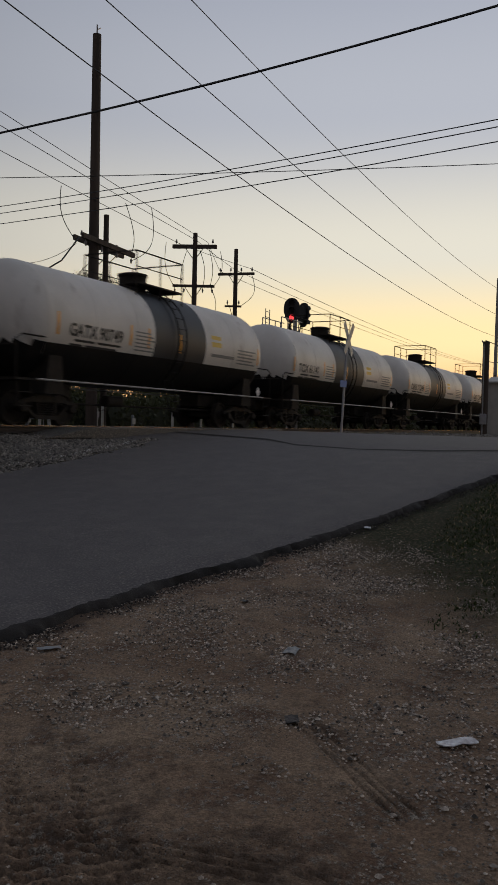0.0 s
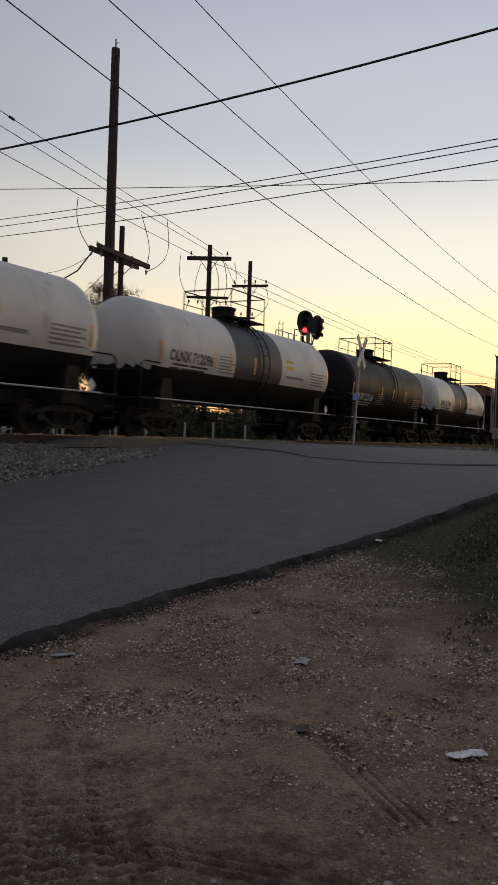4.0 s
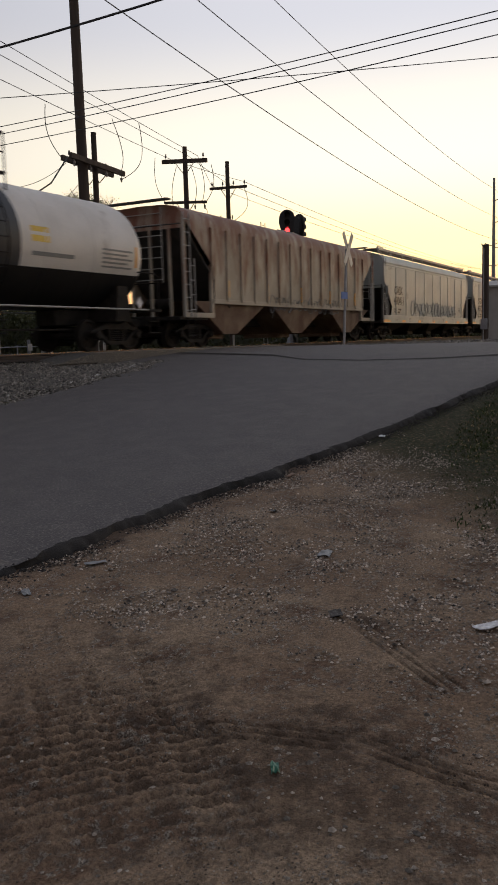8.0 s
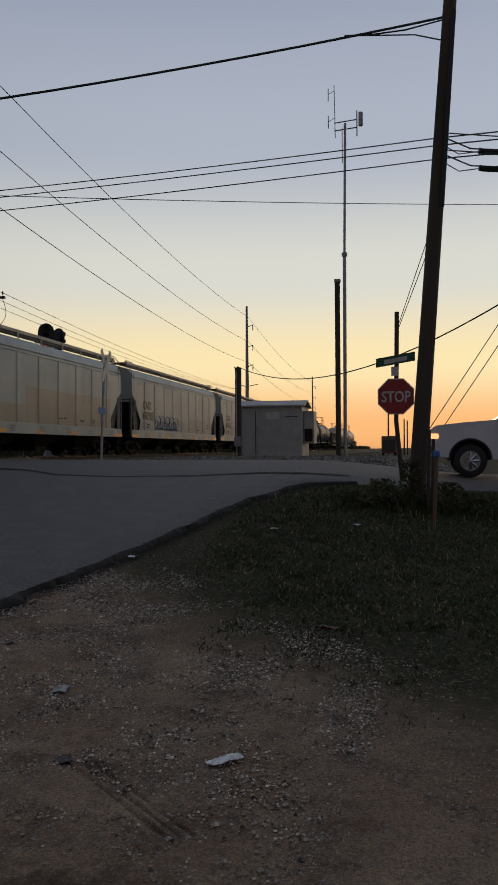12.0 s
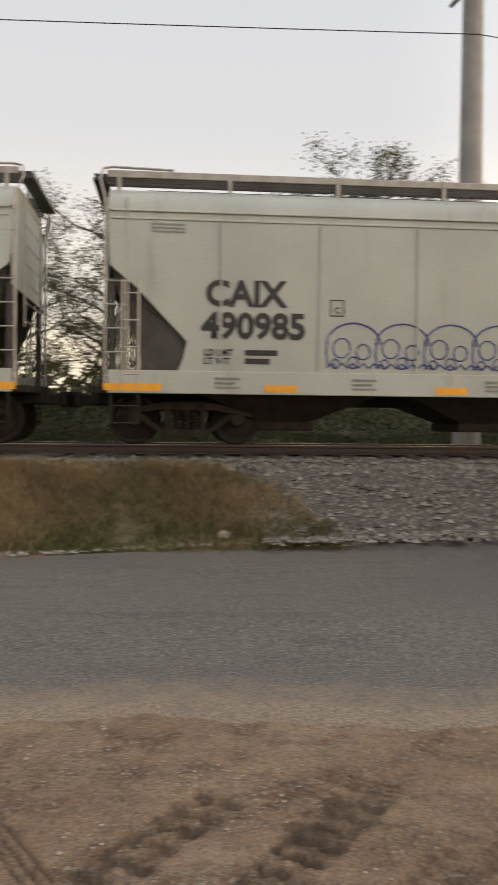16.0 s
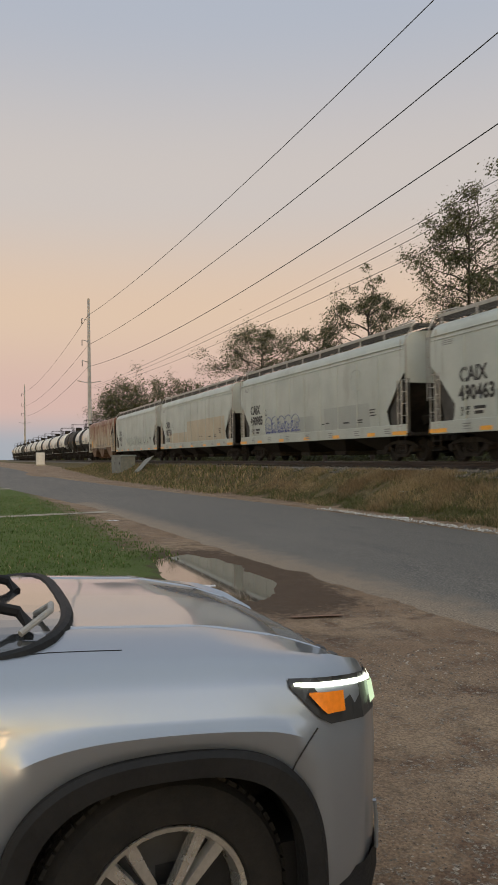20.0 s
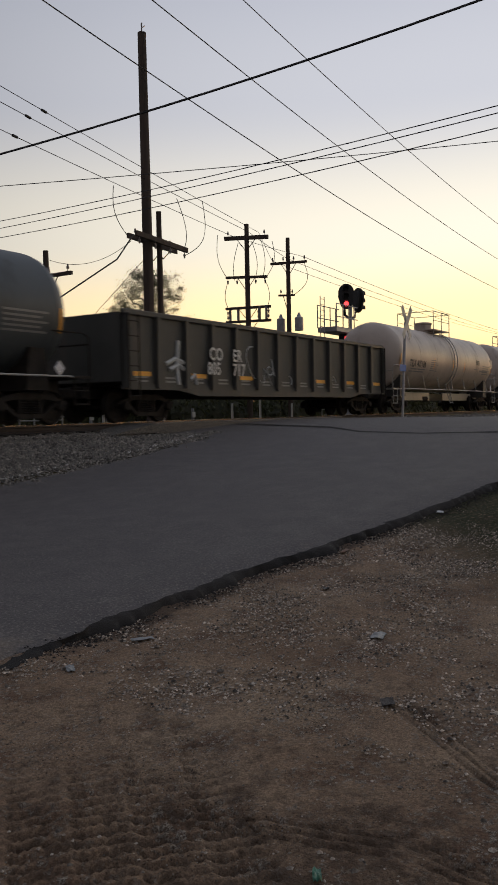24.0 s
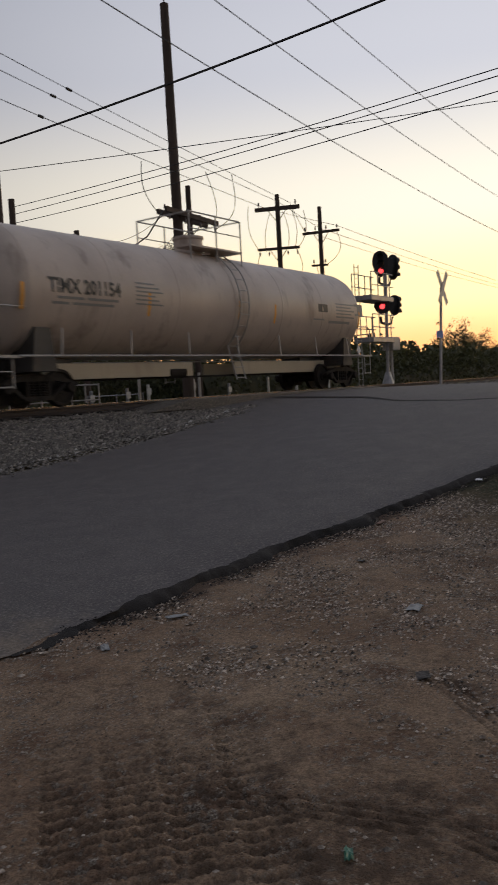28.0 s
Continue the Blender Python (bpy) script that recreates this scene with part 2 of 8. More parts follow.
M_GALV = mat("galvanised_steel", (0.36, 0.36, 0.37), (0.28, 0.28, 0.29), 5, 0.45, 0.6, bump=0.05)
M_CONC = mat("weathered_steel_pole", (0.33, 0.32, 0.31), (0.25, 0.245, 0.24), 2, 0.7, 0.0, bump=0.2)
M_CABLE = mat("black_cable", (0.02, 0.02, 0.022), (0.03, 0.03, 0.03), 5, 0.6, bump=0.0)
M_CERAM = mat("grey_insulator", (0.16, 0.13, 0.12), (0.2, 0.18, 0.17), 9, 0.3, bump=0.0)
M_SIGBLK = mat("signal_black", (0.016, 0.016, 0.017), (0.022, 0.022, 0.022), 6, 0.6, bump=0.05)
M_RED = glow("lit_red_signal", (1.0, 0.05, 0.05), 4.0)
M_ASPHALT = None
M_TAR = mat("dark_asphalt_and_lip_shade", (0.022, 0.02, 0.019), (0.042, 0.037, 0.034), 2.0, 0.75, bump=0.6, fine=90)
for m_ in (M_TAR, M_STEEL, M_BLACK):
    m_.node_tree.nodes["Principled BSDF"].inputs["Specular IOR Level"].default_value = 0.12
M_STONE = mat("ballast_stone", (0.215, 0.19, 0.16), (0.08, 0.068, 0.056), 22, 0.85, bump=0.3, island=0.7)
M_GRIT = mat("dark_stone_dust", (0.12, 0.104, 0.085), (0.05, 0.043, 0.036), 30, 0.9, bump=0.8, fine=45)
M_GRAVEL = mat("mixed_gravel", (0.50, 0.42, 0.34), (0.14, 0.105, 0.08), 25, 0.85, bump=0.2, island=0.9)
M_PEBBLE = mat("pale_limestone_pebbles", (0.38, 0.325, 0.265), (0.14, 0.108, 0.084), 40, 0.85, bump=0.2, island=0.7)
M_TIE = mat("creosoted_tie", (0.06, 0.05, 0.042), (0.035, 0.03, 0.026), 3, 0.85, bump=0.5)
M_LEAF = mat("dusky_green_leaves", (0.088, 0.088, 0.036), (0.052, 0.058, 0.024), 1.5, 0.7, bump=0.0, island=0.4)
M_BARK = mat("brown_bark", (0.07, 0.055, 0.045), (0.045, 0.035, 0.03), 4, 0.9, bump=0.5)
M_STRAW = mat("dry_straw_grass", (0.40, 0.30, 0.165), (0.26, 0.18, 0.095), 0.8, 0.8, bump=0.0, island=0.35)
M_BLADE = mat("green_grass", (0.045, 0.062, 0.014), (0.028, 0.04, 0.010), 0.8, 0.8, bump=0.0, island=0.35)
M_TUFT = mat("yellowing_bank_grass", (0.13, 0.135, 0.042), (0.085, 0.09, 0.03), 0.8, 0.8, bump=0.0, island=0.4)
M_LAWN = mat("mown_lawn_grass", (0.10, 0.15, 0.03), (0.075, 0.12, 0.026), 0.5, 0.8, bump=0.0, island=0.25)
M_PAPER = mat("white_litter", (0.84, 0.83, 0.82), (0.5, 0.46, 0.46), 34, 0.6, bump=0.2)
M_SIGNW = mat("white_sign_sheeting", (0.62, 0.6, 0.55), (0.52, 0.49, 0.44), 4, 0.5, bump=0.02)
M_BLUE = mat("blue_sign_sheeting", (0.05, 0.16, 0.5), (0.05, 0.14, 0.42), 4, 0.5, bump=0.0)
M_STOP = mat("red_sign_sheeting", (0.38, 0.03, 0.03), (0.3, 0.025, 0.03), 4, 0.45, bump=0.0)
M_SHED = mat("pale_grey_shed_panel", (0.46, 0.43, 0.385), (0.38, 0.355, 0.32), 2, 0.6, bump=0.1)

def translucent(m, k):
    """Lets light through thin leaves and blades."""
    N, L = m.node_tree.nodes, m.node_tree.links
    b, out = N["Principled BSDF"], N["Material Output"]
    t, mx = N.new("ShaderNodeBsdfTranslucent"), N.new("ShaderNodeMixShader")
    L.new(b.inputs["Base Color"].links[0].from_socket, t.inputs["Color"])
    mx.inputs[0].default_value = k
    L.new(b.outputs[0], mx.inputs[1]); L.new(t.outputs[0], mx.inputs[2]); L.new(mx.outputs[0], out.inputs["Surface"])


for m_ in (M_BLADE, M_STRAW, M_LAWN, M_TUFT):
    translucent(m_, 0.4)
translucent(M_LEAF, 0.32)


def asphalt():
    """Worn asphalt with pale aggregate; blown dirt lies where the attribute dust is high."""
    m = bpy.data.materials.new("worn_asphalt")
    m.use_nodes = True
    N, L = m.node_tree.nodes, m.node_tree.links
    b = N["Principled BSDF"]
    tc = N.new("ShaderNodeTexCoord")

    def tex(scale, detail=5, sx=1.0):
        mp = N.new("ShaderNodeMapping")
        mp.inputs["Scale"].default_value = (sx, 1, 1)
        L.new(tc.outputs["Object"], mp.inputs["Vector"])
        n = N.new("ShaderNodeTexNoise")
        n.inputs["Scale"].default_value, n.inputs["Detail"].default_value = scale, detail
        L.new(mp.outputs[0], n.inputs["Vector"])
        return n.outputs["Fac"]

    def span(v, lo, hi):
        n = N.new("ShaderNodeMapRange")
        n.inputs["From Min"].default_value, n.inputs["From Max"].default_value = lo, hi
        L.new(v, n.inputs["Value"])
        return n.outputs[0]

    def mixc(f, a, c):
        n = N.new("ShaderNodeMix"); n.data_type = "RGBA"
        L.new(f, n.inputs[0])
        for k, v in ((6, a), (7, c)):
            if isinstance(v, tuple):
                n.inputs[k].default_value = (*v, 1)
            else:
                L.new(v, n.inputs[k])
        return n.outputs[2]
    grit = tex(48, 4)
    col = mixc(span(tex(0.35, 6, 0.35), 0.35, 0.65), (0.128, 0.112, 0.094), (0.098, 0.087, 0.075))
    col = mixc(span(tex(2.2, 6, 0.25), 0.55, 0.75), col, (0.075, 0.068, 0.061))
    fr = N.new("ShaderNodeAttribute"); fr.attribute_name = "fresh"
    col = mixc(fr.outputs["Fac"], col, mixc(span(tex(3.0, 6), 0.4, 0.65), (0.078, 0.066, 0.064), (0.098, 0.083, 0.079)))
    def worn(v):      # the newer surface still hides its stone
        n = N.new("ShaderNodeMath"); n.operation = "MULTIPLY"
        k = N.new("ShaderNodeMapRange")
        k.inputs["To Min"].default_value, k.inputs["To Max"].default_value = 1.0, 0.42
        L.new(fr.outputs["Fac"], k.inputs["Value"]); L.new(v, n.inputs[0]); L.new(k.outputs[0], n.inputs[1])
        return n.outputs[0]
    col = mixc(worn(span(grit, 0.54, 0.68)), col, (0.27, 0.24, 0.205))
    col = mixc(worn(span(grit, 0.46, 0.34)), col, (0.03, 0.029, 0.027))
    at = N.new("ShaderNodeAttribute"); at.attribute_name = "dust"
    sm = N.new("ShaderNodeMath"); sm.operation = "ADD"
    L.new(at.outputs["Fac"], sm.inputs[0])
    nz = N.new("ShaderNodeMath"); nz.operation = "MULTIPLY_ADD"
    nz.inputs[1].default_value, nz.inputs[2].default_value = 0.9, -0.45
    L.new(tex(4.0, 8), nz.inputs[0]); L.new(nz.outputs[0], sm.inputs[1])
    col = mixc(span(sm.outputs[0], 0.30, 0.85), col, mixc(span(tex(60, 4), 0.36, 0.64), (0.13, 0.097, 0.070), (0.31, 0.235, 0.165)))
    L.new(col, b.inputs["Base Color"])
    b.inputs["Roughness"].default_value = 0.74
    b.inputs["Specular IOR Level"].default_value = 0.4
    bp = N.new("ShaderNodeBump")
    bp.inputs["Strength"].default_value, bp.inputs["Distance"].default_value = 0.6, 0.01
    L.new(grit, bp.inputs["Height"]); L.new(bp.outputs[0], b.inputs["Normal"])
    return m


M_ASPHALT = asphalt()

# ---- geometry helpers ----
class Solid:
    """Collects vertices and faces of one mesh."""
    def __init__(self):
        self.v, self.f, self.m = [], [], []

    def add(self, verts, faces, mi=0):
        o = len(self.v)
        self.v += [tuple(p) for p in verts]
        self.f += [tuple(i + o for i in q) for q in faces]
        self.m += [mi] * len(faces)
        return self

    def box(self, x0, x1, y0, y1, z0, z1, c=0.0, mi=0):
        """A box with chamfered vertical and top edges of width c."""
        if c <= 0:
            vs = [(x, y, z) for z in (z0, z1) for x, y in ((x0, y0), (x1, y0), (x1, y1), (x0, y1))]
            fs = [(3, 2, 1, 0), (4, 5, 6, 7), (0, 1, 5, 4), (1, 2, 6, 5), (2, 3, 7, 6), (3, 0, 4, 7)]
            return self.add(vs, fs, mi)
        ring = lambda k, z: [(x0 + k + c, y0 + k, z), (x1 - k - c, y0 + k, z), (x1 - k, y0 + k + c, z), (x1 - k, y1 - k - c, z),
                             (x1 - k - c, y1 - k, z), (x0 + k + c, y1 - k, z), (x0 + k, y1 - k - c, z), (x0 + k, y0 + k + c, z)]
        vs = ring(c * 0.7, z0) + ring(0, z0 + c) + ring(0, z1 - c) + ring(c * 0.7, z1)
        fs = [tuple(range(7, -1, -1)), tuple(range(24, 32))]
        for r in range(3):
            for i in range(8):
                j = (i + 1) % 8
                fs.append((r * 8 + i, r * 8 + j, r * 8 + 8 + j, r * 8 + 8 + i))
        return self.add(vs, fs, mi)

    def tube(self, pts, r, seg=8, mi=0, cap=True, r2=None):
        """A round bar along a line of points; r2: radius at the far end."""
        pts = [Vector(p) for p in pts]
        n, o = len(pts), len(self.v)
        vs = []
        for i, p in enumerate(pts):
            d = (pts[min(i + 1, n - 1)] - pts[max(i - 1, 0)]).normalized()
            a = d.cross(Vector((0, 0, 1)) if abs(d.z) < 0.9 else Vector((1, 0, 0))).normalized()
            b = d.cross(a)
            rr = r if r2 is None else r + (r2 - r) * i / max(1, n - 1)
            vs += [p + (a * math.cos(k * math.tau / seg) + b * math.sin(k * math.tau / seg)) * rr for k in range(seg)]
        fs = [(i * seg + k, i * seg + (k + 1) % seg, (i + 1) * seg + (k + 1) % seg, (i + 1) * seg + k) for i in range(n - 1) for k in range(seg)]
        if cap:
            fs += [tuple(range(seg - 1, -1, -1)), tuple(range((n - 1) * seg, n * seg))]
        return self.add(vs, fs, mi)

    def lathe(self, prof, axis="x", at=(0, 0, 0), seg=32, mi=0, pick=None, cap=True):
        """Turns (along, radius) pairs round an axis."""
        vs, fs, ms = [], [], []
        for a, r in prof:
            for k in range(seg):
                c, s = math.cos(k * math.tau / seg) * r, math.sin(k * math.tau / seg) * r
                p = {"x": (a, c, s), "y": (s, a, c), "z": (c, s, a)}[axis]
                vs.append((p[0] + at[0], p[1] + at[1], p[2] + at[2]))
        o = len(self.v)
        self.v += vs
        for i in range(len(prof) - 1):
            for k in range(seg):
                j = (k + 1) % seg
                self.f.append((o + i * seg + k, o + i * seg + j, o + (i + 1) * seg + j, o + (i + 1) * seg + k))
                self.m.append(pick((prof[i][0] + prof[i + 1][0]) / 2, (k + 0.5) * 360 / seg) if pick else mi)
        for i in (0, len(prof) - 1):
            if cap and prof[i][1] > 1e-4:
                self.f.append(tuple(o + i * seg + k for k in (range(seg) if i else range(seg - 1, -1, -1))))
                self.m.append(pick(prof[i][0], 90) if pick else mi)
        return self

    def prism(self, outline, y0, y1, mi=0):
        """An outline in x and z, extruded along y."""
        n = len(outline)
        vs = [(x, y0, z) for x, z in outline] + [(x, y1, z) for x, z in outline]
        fs = [tuple(range(n)), tuple(range(2 * n - 1, n - 1, -1))] + [((i + 1) % n, i, n + i, n + (i + 1) % n) for i in range(n)]
        return self.add(vs, fs, mi)

    def plate(self, a, b, c, d, t, mi=0):
        """A flat plate with thickness t through four corners."""
        q = [Vector(p) for p in (a, b, c, d)]
        n = (q[1] - q[0]).cross(q[3] - q[0]).normalized() * t
        vs = q + [p + n for p in q]
        return self.add(vs, [(3, 2, 1, 0), (4, 5, 6, 7), (0, 1, 5, 4), (1, 2, 6, 5), (2, 3, 7, 6), (3, 0, 4, 7)], mi)

    def mesh(self, name, mats, smooth=None):
        me = bpy.data.meshes.new(name)
        me.from_pydata(self.v, [], self.f)
        for m in mats if isinstance(mats, (list, tuple)) else [mats]:
            me.materials.append(m)
        if any(self.m):
            me.polygons.foreach_set("material_index", self.m)
        if smooth:
            me.polygons.foreach_set("use_smooth", [True] * len(me.polygons))
            me.set_sharp_from_angle(angle=radians(smooth))
        me.update()
        return me


def thing(name, label, category, at=None, group="", kind=""):
    ob = new(name)
    if at is not None:
        ob.matrix_basis = at
    return tagged(ob, label, category, group, kind)


def part(name, solid, mats, parent, label="", smooth=None):
    """Links a solid, or a mesh that is made already, as ONE object under a thing or part."""
    me = solid if isinstance(solid, bpy.types.Mesh) else solid.mesh(name, mats, smooth)
    ob = new(name, me)
    ob.parent = parent
    if label:
        ob["label"] = label
    return ob


def solo(name, solid, mats, label, category, group="", kind="", smooth=None, at=None):
    """A thing, or piece of the setting, of one mesh."""
    ob = new(name, solid.mesh(name, mats, smooth))
    if at is not None:
        ob.matrix_basis = at
    return tagged(ob, label, category, group, kind)


def text_mesh(word, size, m, squeeze=1.0, bold=0.02):
    cu = bpy.data.curves.new("lettering", "FONT")
    cu.body, cu.size, cu.resolution_u, cu.offset = word, size, 3, bold * size
    ob = bpy.data.objects.new("lettering", cu)
    scene.collection.objects.link(ob)
    me = bpy.data.meshes.new_from_object(ob)
    bpy.data.objects.remove(ob)
    bpy.data.curves.remove(cu)
    for v in me.vertices:
        v.co.x *= squeeze
    me.materials.clear()
    me.materials.append(m)
    return me


def smooth01(a, b, x):
    t = min(1.0, max(0.0, (x - a) / (b - a)))
    return t * t * (3 - 2 * t)

# ---- ground, roads, track ----
TRACK_Y, RAIL_Z = 15.3, 1.32
rng = random.Random(7)


def zg(x, y):
    """Height of the ground: level by the camera, rising to the crossing and up the embankment."""
    base = 1.2 * smooth01(4, 23, x) * (1 - 0.36 * smooth01(3.5, -2.0, y))
    bank = smooth01(10.7, 13.5, y)
    z = base + (1.0 - base) * bank if base < 1.0 else base
    if y > 17.2:
        z += (0.85 - z) * smooth01(17.2, 22, y)
    if x > 40 or x < -60:
        z += (0.75 - z) * smooth01(40, 90, abs(x) - (0 if x > 0 else 20)) * (1 - bank)
    return z


def road_near(x):
    pts = [(-160, -6), (-50, 1.9), (-27, 4.0), (-14, 4.25), (-6, 4.6), (-0.5, 4.8), (3.1, 4.3), (6.2, 4.28), (9.9, 3.7), (13.6, 3.2), (16.5, 2.4), (17.6, 1.2)]
    return float(np.interp(x, *zip(*pts)))


def road_far(x):
    pts = [(-160, -1), (-69, 7.1), (-37, 8.9), (-25, 9.8), (-14, 9.9), (-3.7, 10.2), (-0.6, 10.95), (2.7, 11.3), (9, 11.5), (13, 11.6), (16, 11.9), (18, 12.8), (18.4, 13.4)]
    return float(np.interp(x, *zip(*pts)))


def axis(stops):
    """Grid lines, denser where the stops ask for it."""
    out = []
    for (a, n), (b, _) in zip(stops, stops[1:]):
        out += [a + (b - a) * i / n for i in range(n)]
    return out + [stops[-1][0]]


def tread_one(seed, u, v, ln, w, pitch):
    edge = smooth01(w, w * 0.8, abs(v)) * smooth01(0, 0.25, u) * smooth01(ln, ln - 0.25, u)
    worn = max(0.12, 0.62 + 0.9 * noise.noise((u * 1.1, v * 2.5, seed)))
    if pitch:
        # staggered rows of blocks, each row cut by cross grooves
        row = math.floor((v + w) / 0.055)
        cell = smooth01(0.0, 0.012, abs(((v + w) % 0.055) - 0.0275) - 0.004)
        lug = smooth01(0.0, 0.75, math.sin((u + 0.13 * pitch * (row % 2) + 0.010 * math.sin(v * 40)) * math.tau / pitch))
        lug = max(lug, 0.45 * (1 - cell) if row % 3 == 1 else 0.0)
    else:
        lug = max(0.0, math.cos(v / w * 12.5)) ** 2 * (0.5 if w < 0.095 else 1.5)
    return -edge * (0.004 + 0.026 * lug * worn)


def tread(x, y):
    """Ruts pressed into the loose dirt by tyres."""
    d = 0.0
    for ax, ay, bx, by, w, pitch in RUTS:
        lx, ly = bx - ax, by - ay
        ln = math.hypot(lx, ly)
        u = ((x - ax) * lx + (y - ay) * ly) / ln
        v = (-(x - ax) * ly + (y - ay) * lx) / ln
        if 0 < u < ln and abs(v) < w:
            d += tread_one(ax, u, v, ln, w, pitch)
    return d


RUTS = [(1.45, 1.85, 3.15, 3.80, 0.115, 0.078), (1.55, 1.66, 3.30, 3.55, 0.115, 0.078), (1.64, 1.46, 3.42, 3.28, 0.12, 0.082), (1.72, 1.24, 3.40, 2.86, 0.12, 0.082),
        (2.44, 2.35, 2.64, 1.25, 0.11, 0.0), (2.64, 1.35, 2.50, 0.55, 0.11, 0.0), (4.05, 1.97, 3.20, 1.05, 0.10, 0.0), (2.72, 1.60, 2.62, 0.70, 0.07, 0.0), 
        (-1.18, 3.95, -0.52, 2.85, 0.10, 0.0), (-0.62, 3.0, 0.15, 4.0, 0.15, 0.16), (0.0, 2.9, 0.85, 4.0, 0.14, 0.14), (-2.1, 3.2, -0.95, 3.75, 0.15, 0.16),
        (0.55, 2.8, 1.7, 4.0, 0.14, 0.09), (0.35, 4.15, 0.95, 3.75, 0.10, 0.0)]


def damp_shade(x, y):
    """Turned, moist soil in the ruts, a few dark patches, and the road lip's shadow."""
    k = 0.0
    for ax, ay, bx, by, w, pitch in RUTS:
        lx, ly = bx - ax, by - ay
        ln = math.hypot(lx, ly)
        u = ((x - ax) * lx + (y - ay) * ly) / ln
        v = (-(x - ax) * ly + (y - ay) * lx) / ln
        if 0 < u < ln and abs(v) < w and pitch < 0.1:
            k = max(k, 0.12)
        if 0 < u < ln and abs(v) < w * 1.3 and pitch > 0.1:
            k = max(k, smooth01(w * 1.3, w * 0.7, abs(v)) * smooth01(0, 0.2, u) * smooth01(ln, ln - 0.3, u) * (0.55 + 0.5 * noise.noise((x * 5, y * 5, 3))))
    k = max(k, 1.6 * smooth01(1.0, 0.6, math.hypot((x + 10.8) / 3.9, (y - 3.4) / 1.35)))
    # shadow below the asphalt lip, darkened into the soil beside it
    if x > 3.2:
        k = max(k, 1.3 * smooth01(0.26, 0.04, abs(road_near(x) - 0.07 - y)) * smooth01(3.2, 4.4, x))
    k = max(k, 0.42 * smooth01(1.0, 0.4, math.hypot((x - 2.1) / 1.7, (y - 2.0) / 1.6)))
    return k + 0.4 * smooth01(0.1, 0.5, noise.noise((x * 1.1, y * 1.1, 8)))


def build_ground():
    xs = axis([(-1500, 5), (-300, 8), (-60, 30), (-15, 110), (-4, 20), (-2.3, 420), (4.3, 60), (9, 50), (24, 30), (60, 8), (300, 5), (1500, 0)])
    ys = axis([(-1500, 5), (-200, 8), (-30, 15), (-6, 25), (-1, 25), (0.7, 220), (4.3, 20), (6, 40), (17.5, 20), (40, 8), (300, 5), (1500, 0)])
    s = Solid()
    for y in ys:
        for x in xs:
            z = zg(x, y)
            if -5 < x < 10 and -2 < y < 7:
                z += 0.018 * noise.noise((x * 1.7, y * 1.7, 0)) + 0.008 * noise.noise((x * 7, y * 7, 3)) + tread(x, y)
            if road_near(x) + 0.15 < y < road_far(x) - 0.1 and x < 18.5:
                z -= 0.06
            if -15 < x < -7 and 1.5 < y < 5:
                z += 0.016 * noise.noise((x * 1.3, y * 2.2, 0)) + 0.008 * noise.noise((x * 5, y * 7, 3))
            # puddle hollow beside the road
            z -= 0.08 * max(0.0, 1 - ((x + 11.1) / 3.0) ** 2 - ((y - 3.35 - (x + 11.1) * -0.06) / 0.85) ** 2)
            s.v.append((x, y, z))
    n = len(xs)
    s.f = [(j * n + i, j * n + i + 1, (j + 1) * n + i + 1, (j + 1) * n + i) for j in range(len(ys) - 1) for i in range(n - 1)]
    s.m = [0] * len(s.f)
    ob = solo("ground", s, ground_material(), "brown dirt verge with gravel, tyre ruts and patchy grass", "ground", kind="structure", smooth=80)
    at = ob.data.attributes.new("damp_shade", "FLOAT", "POINT")
    at.data.foreach_set("value", [damp_shade(v[0], v[1]) if -15 < v[0] < 17 and -1 < v[1] < 6 else 0.0 for v in s.v])
    # grows with groove depth: packed soil plus the grooves' painted shade
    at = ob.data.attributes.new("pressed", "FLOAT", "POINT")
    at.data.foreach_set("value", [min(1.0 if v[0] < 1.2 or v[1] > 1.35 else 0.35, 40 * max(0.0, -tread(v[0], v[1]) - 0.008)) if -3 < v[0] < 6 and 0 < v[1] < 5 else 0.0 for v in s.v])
    return ob


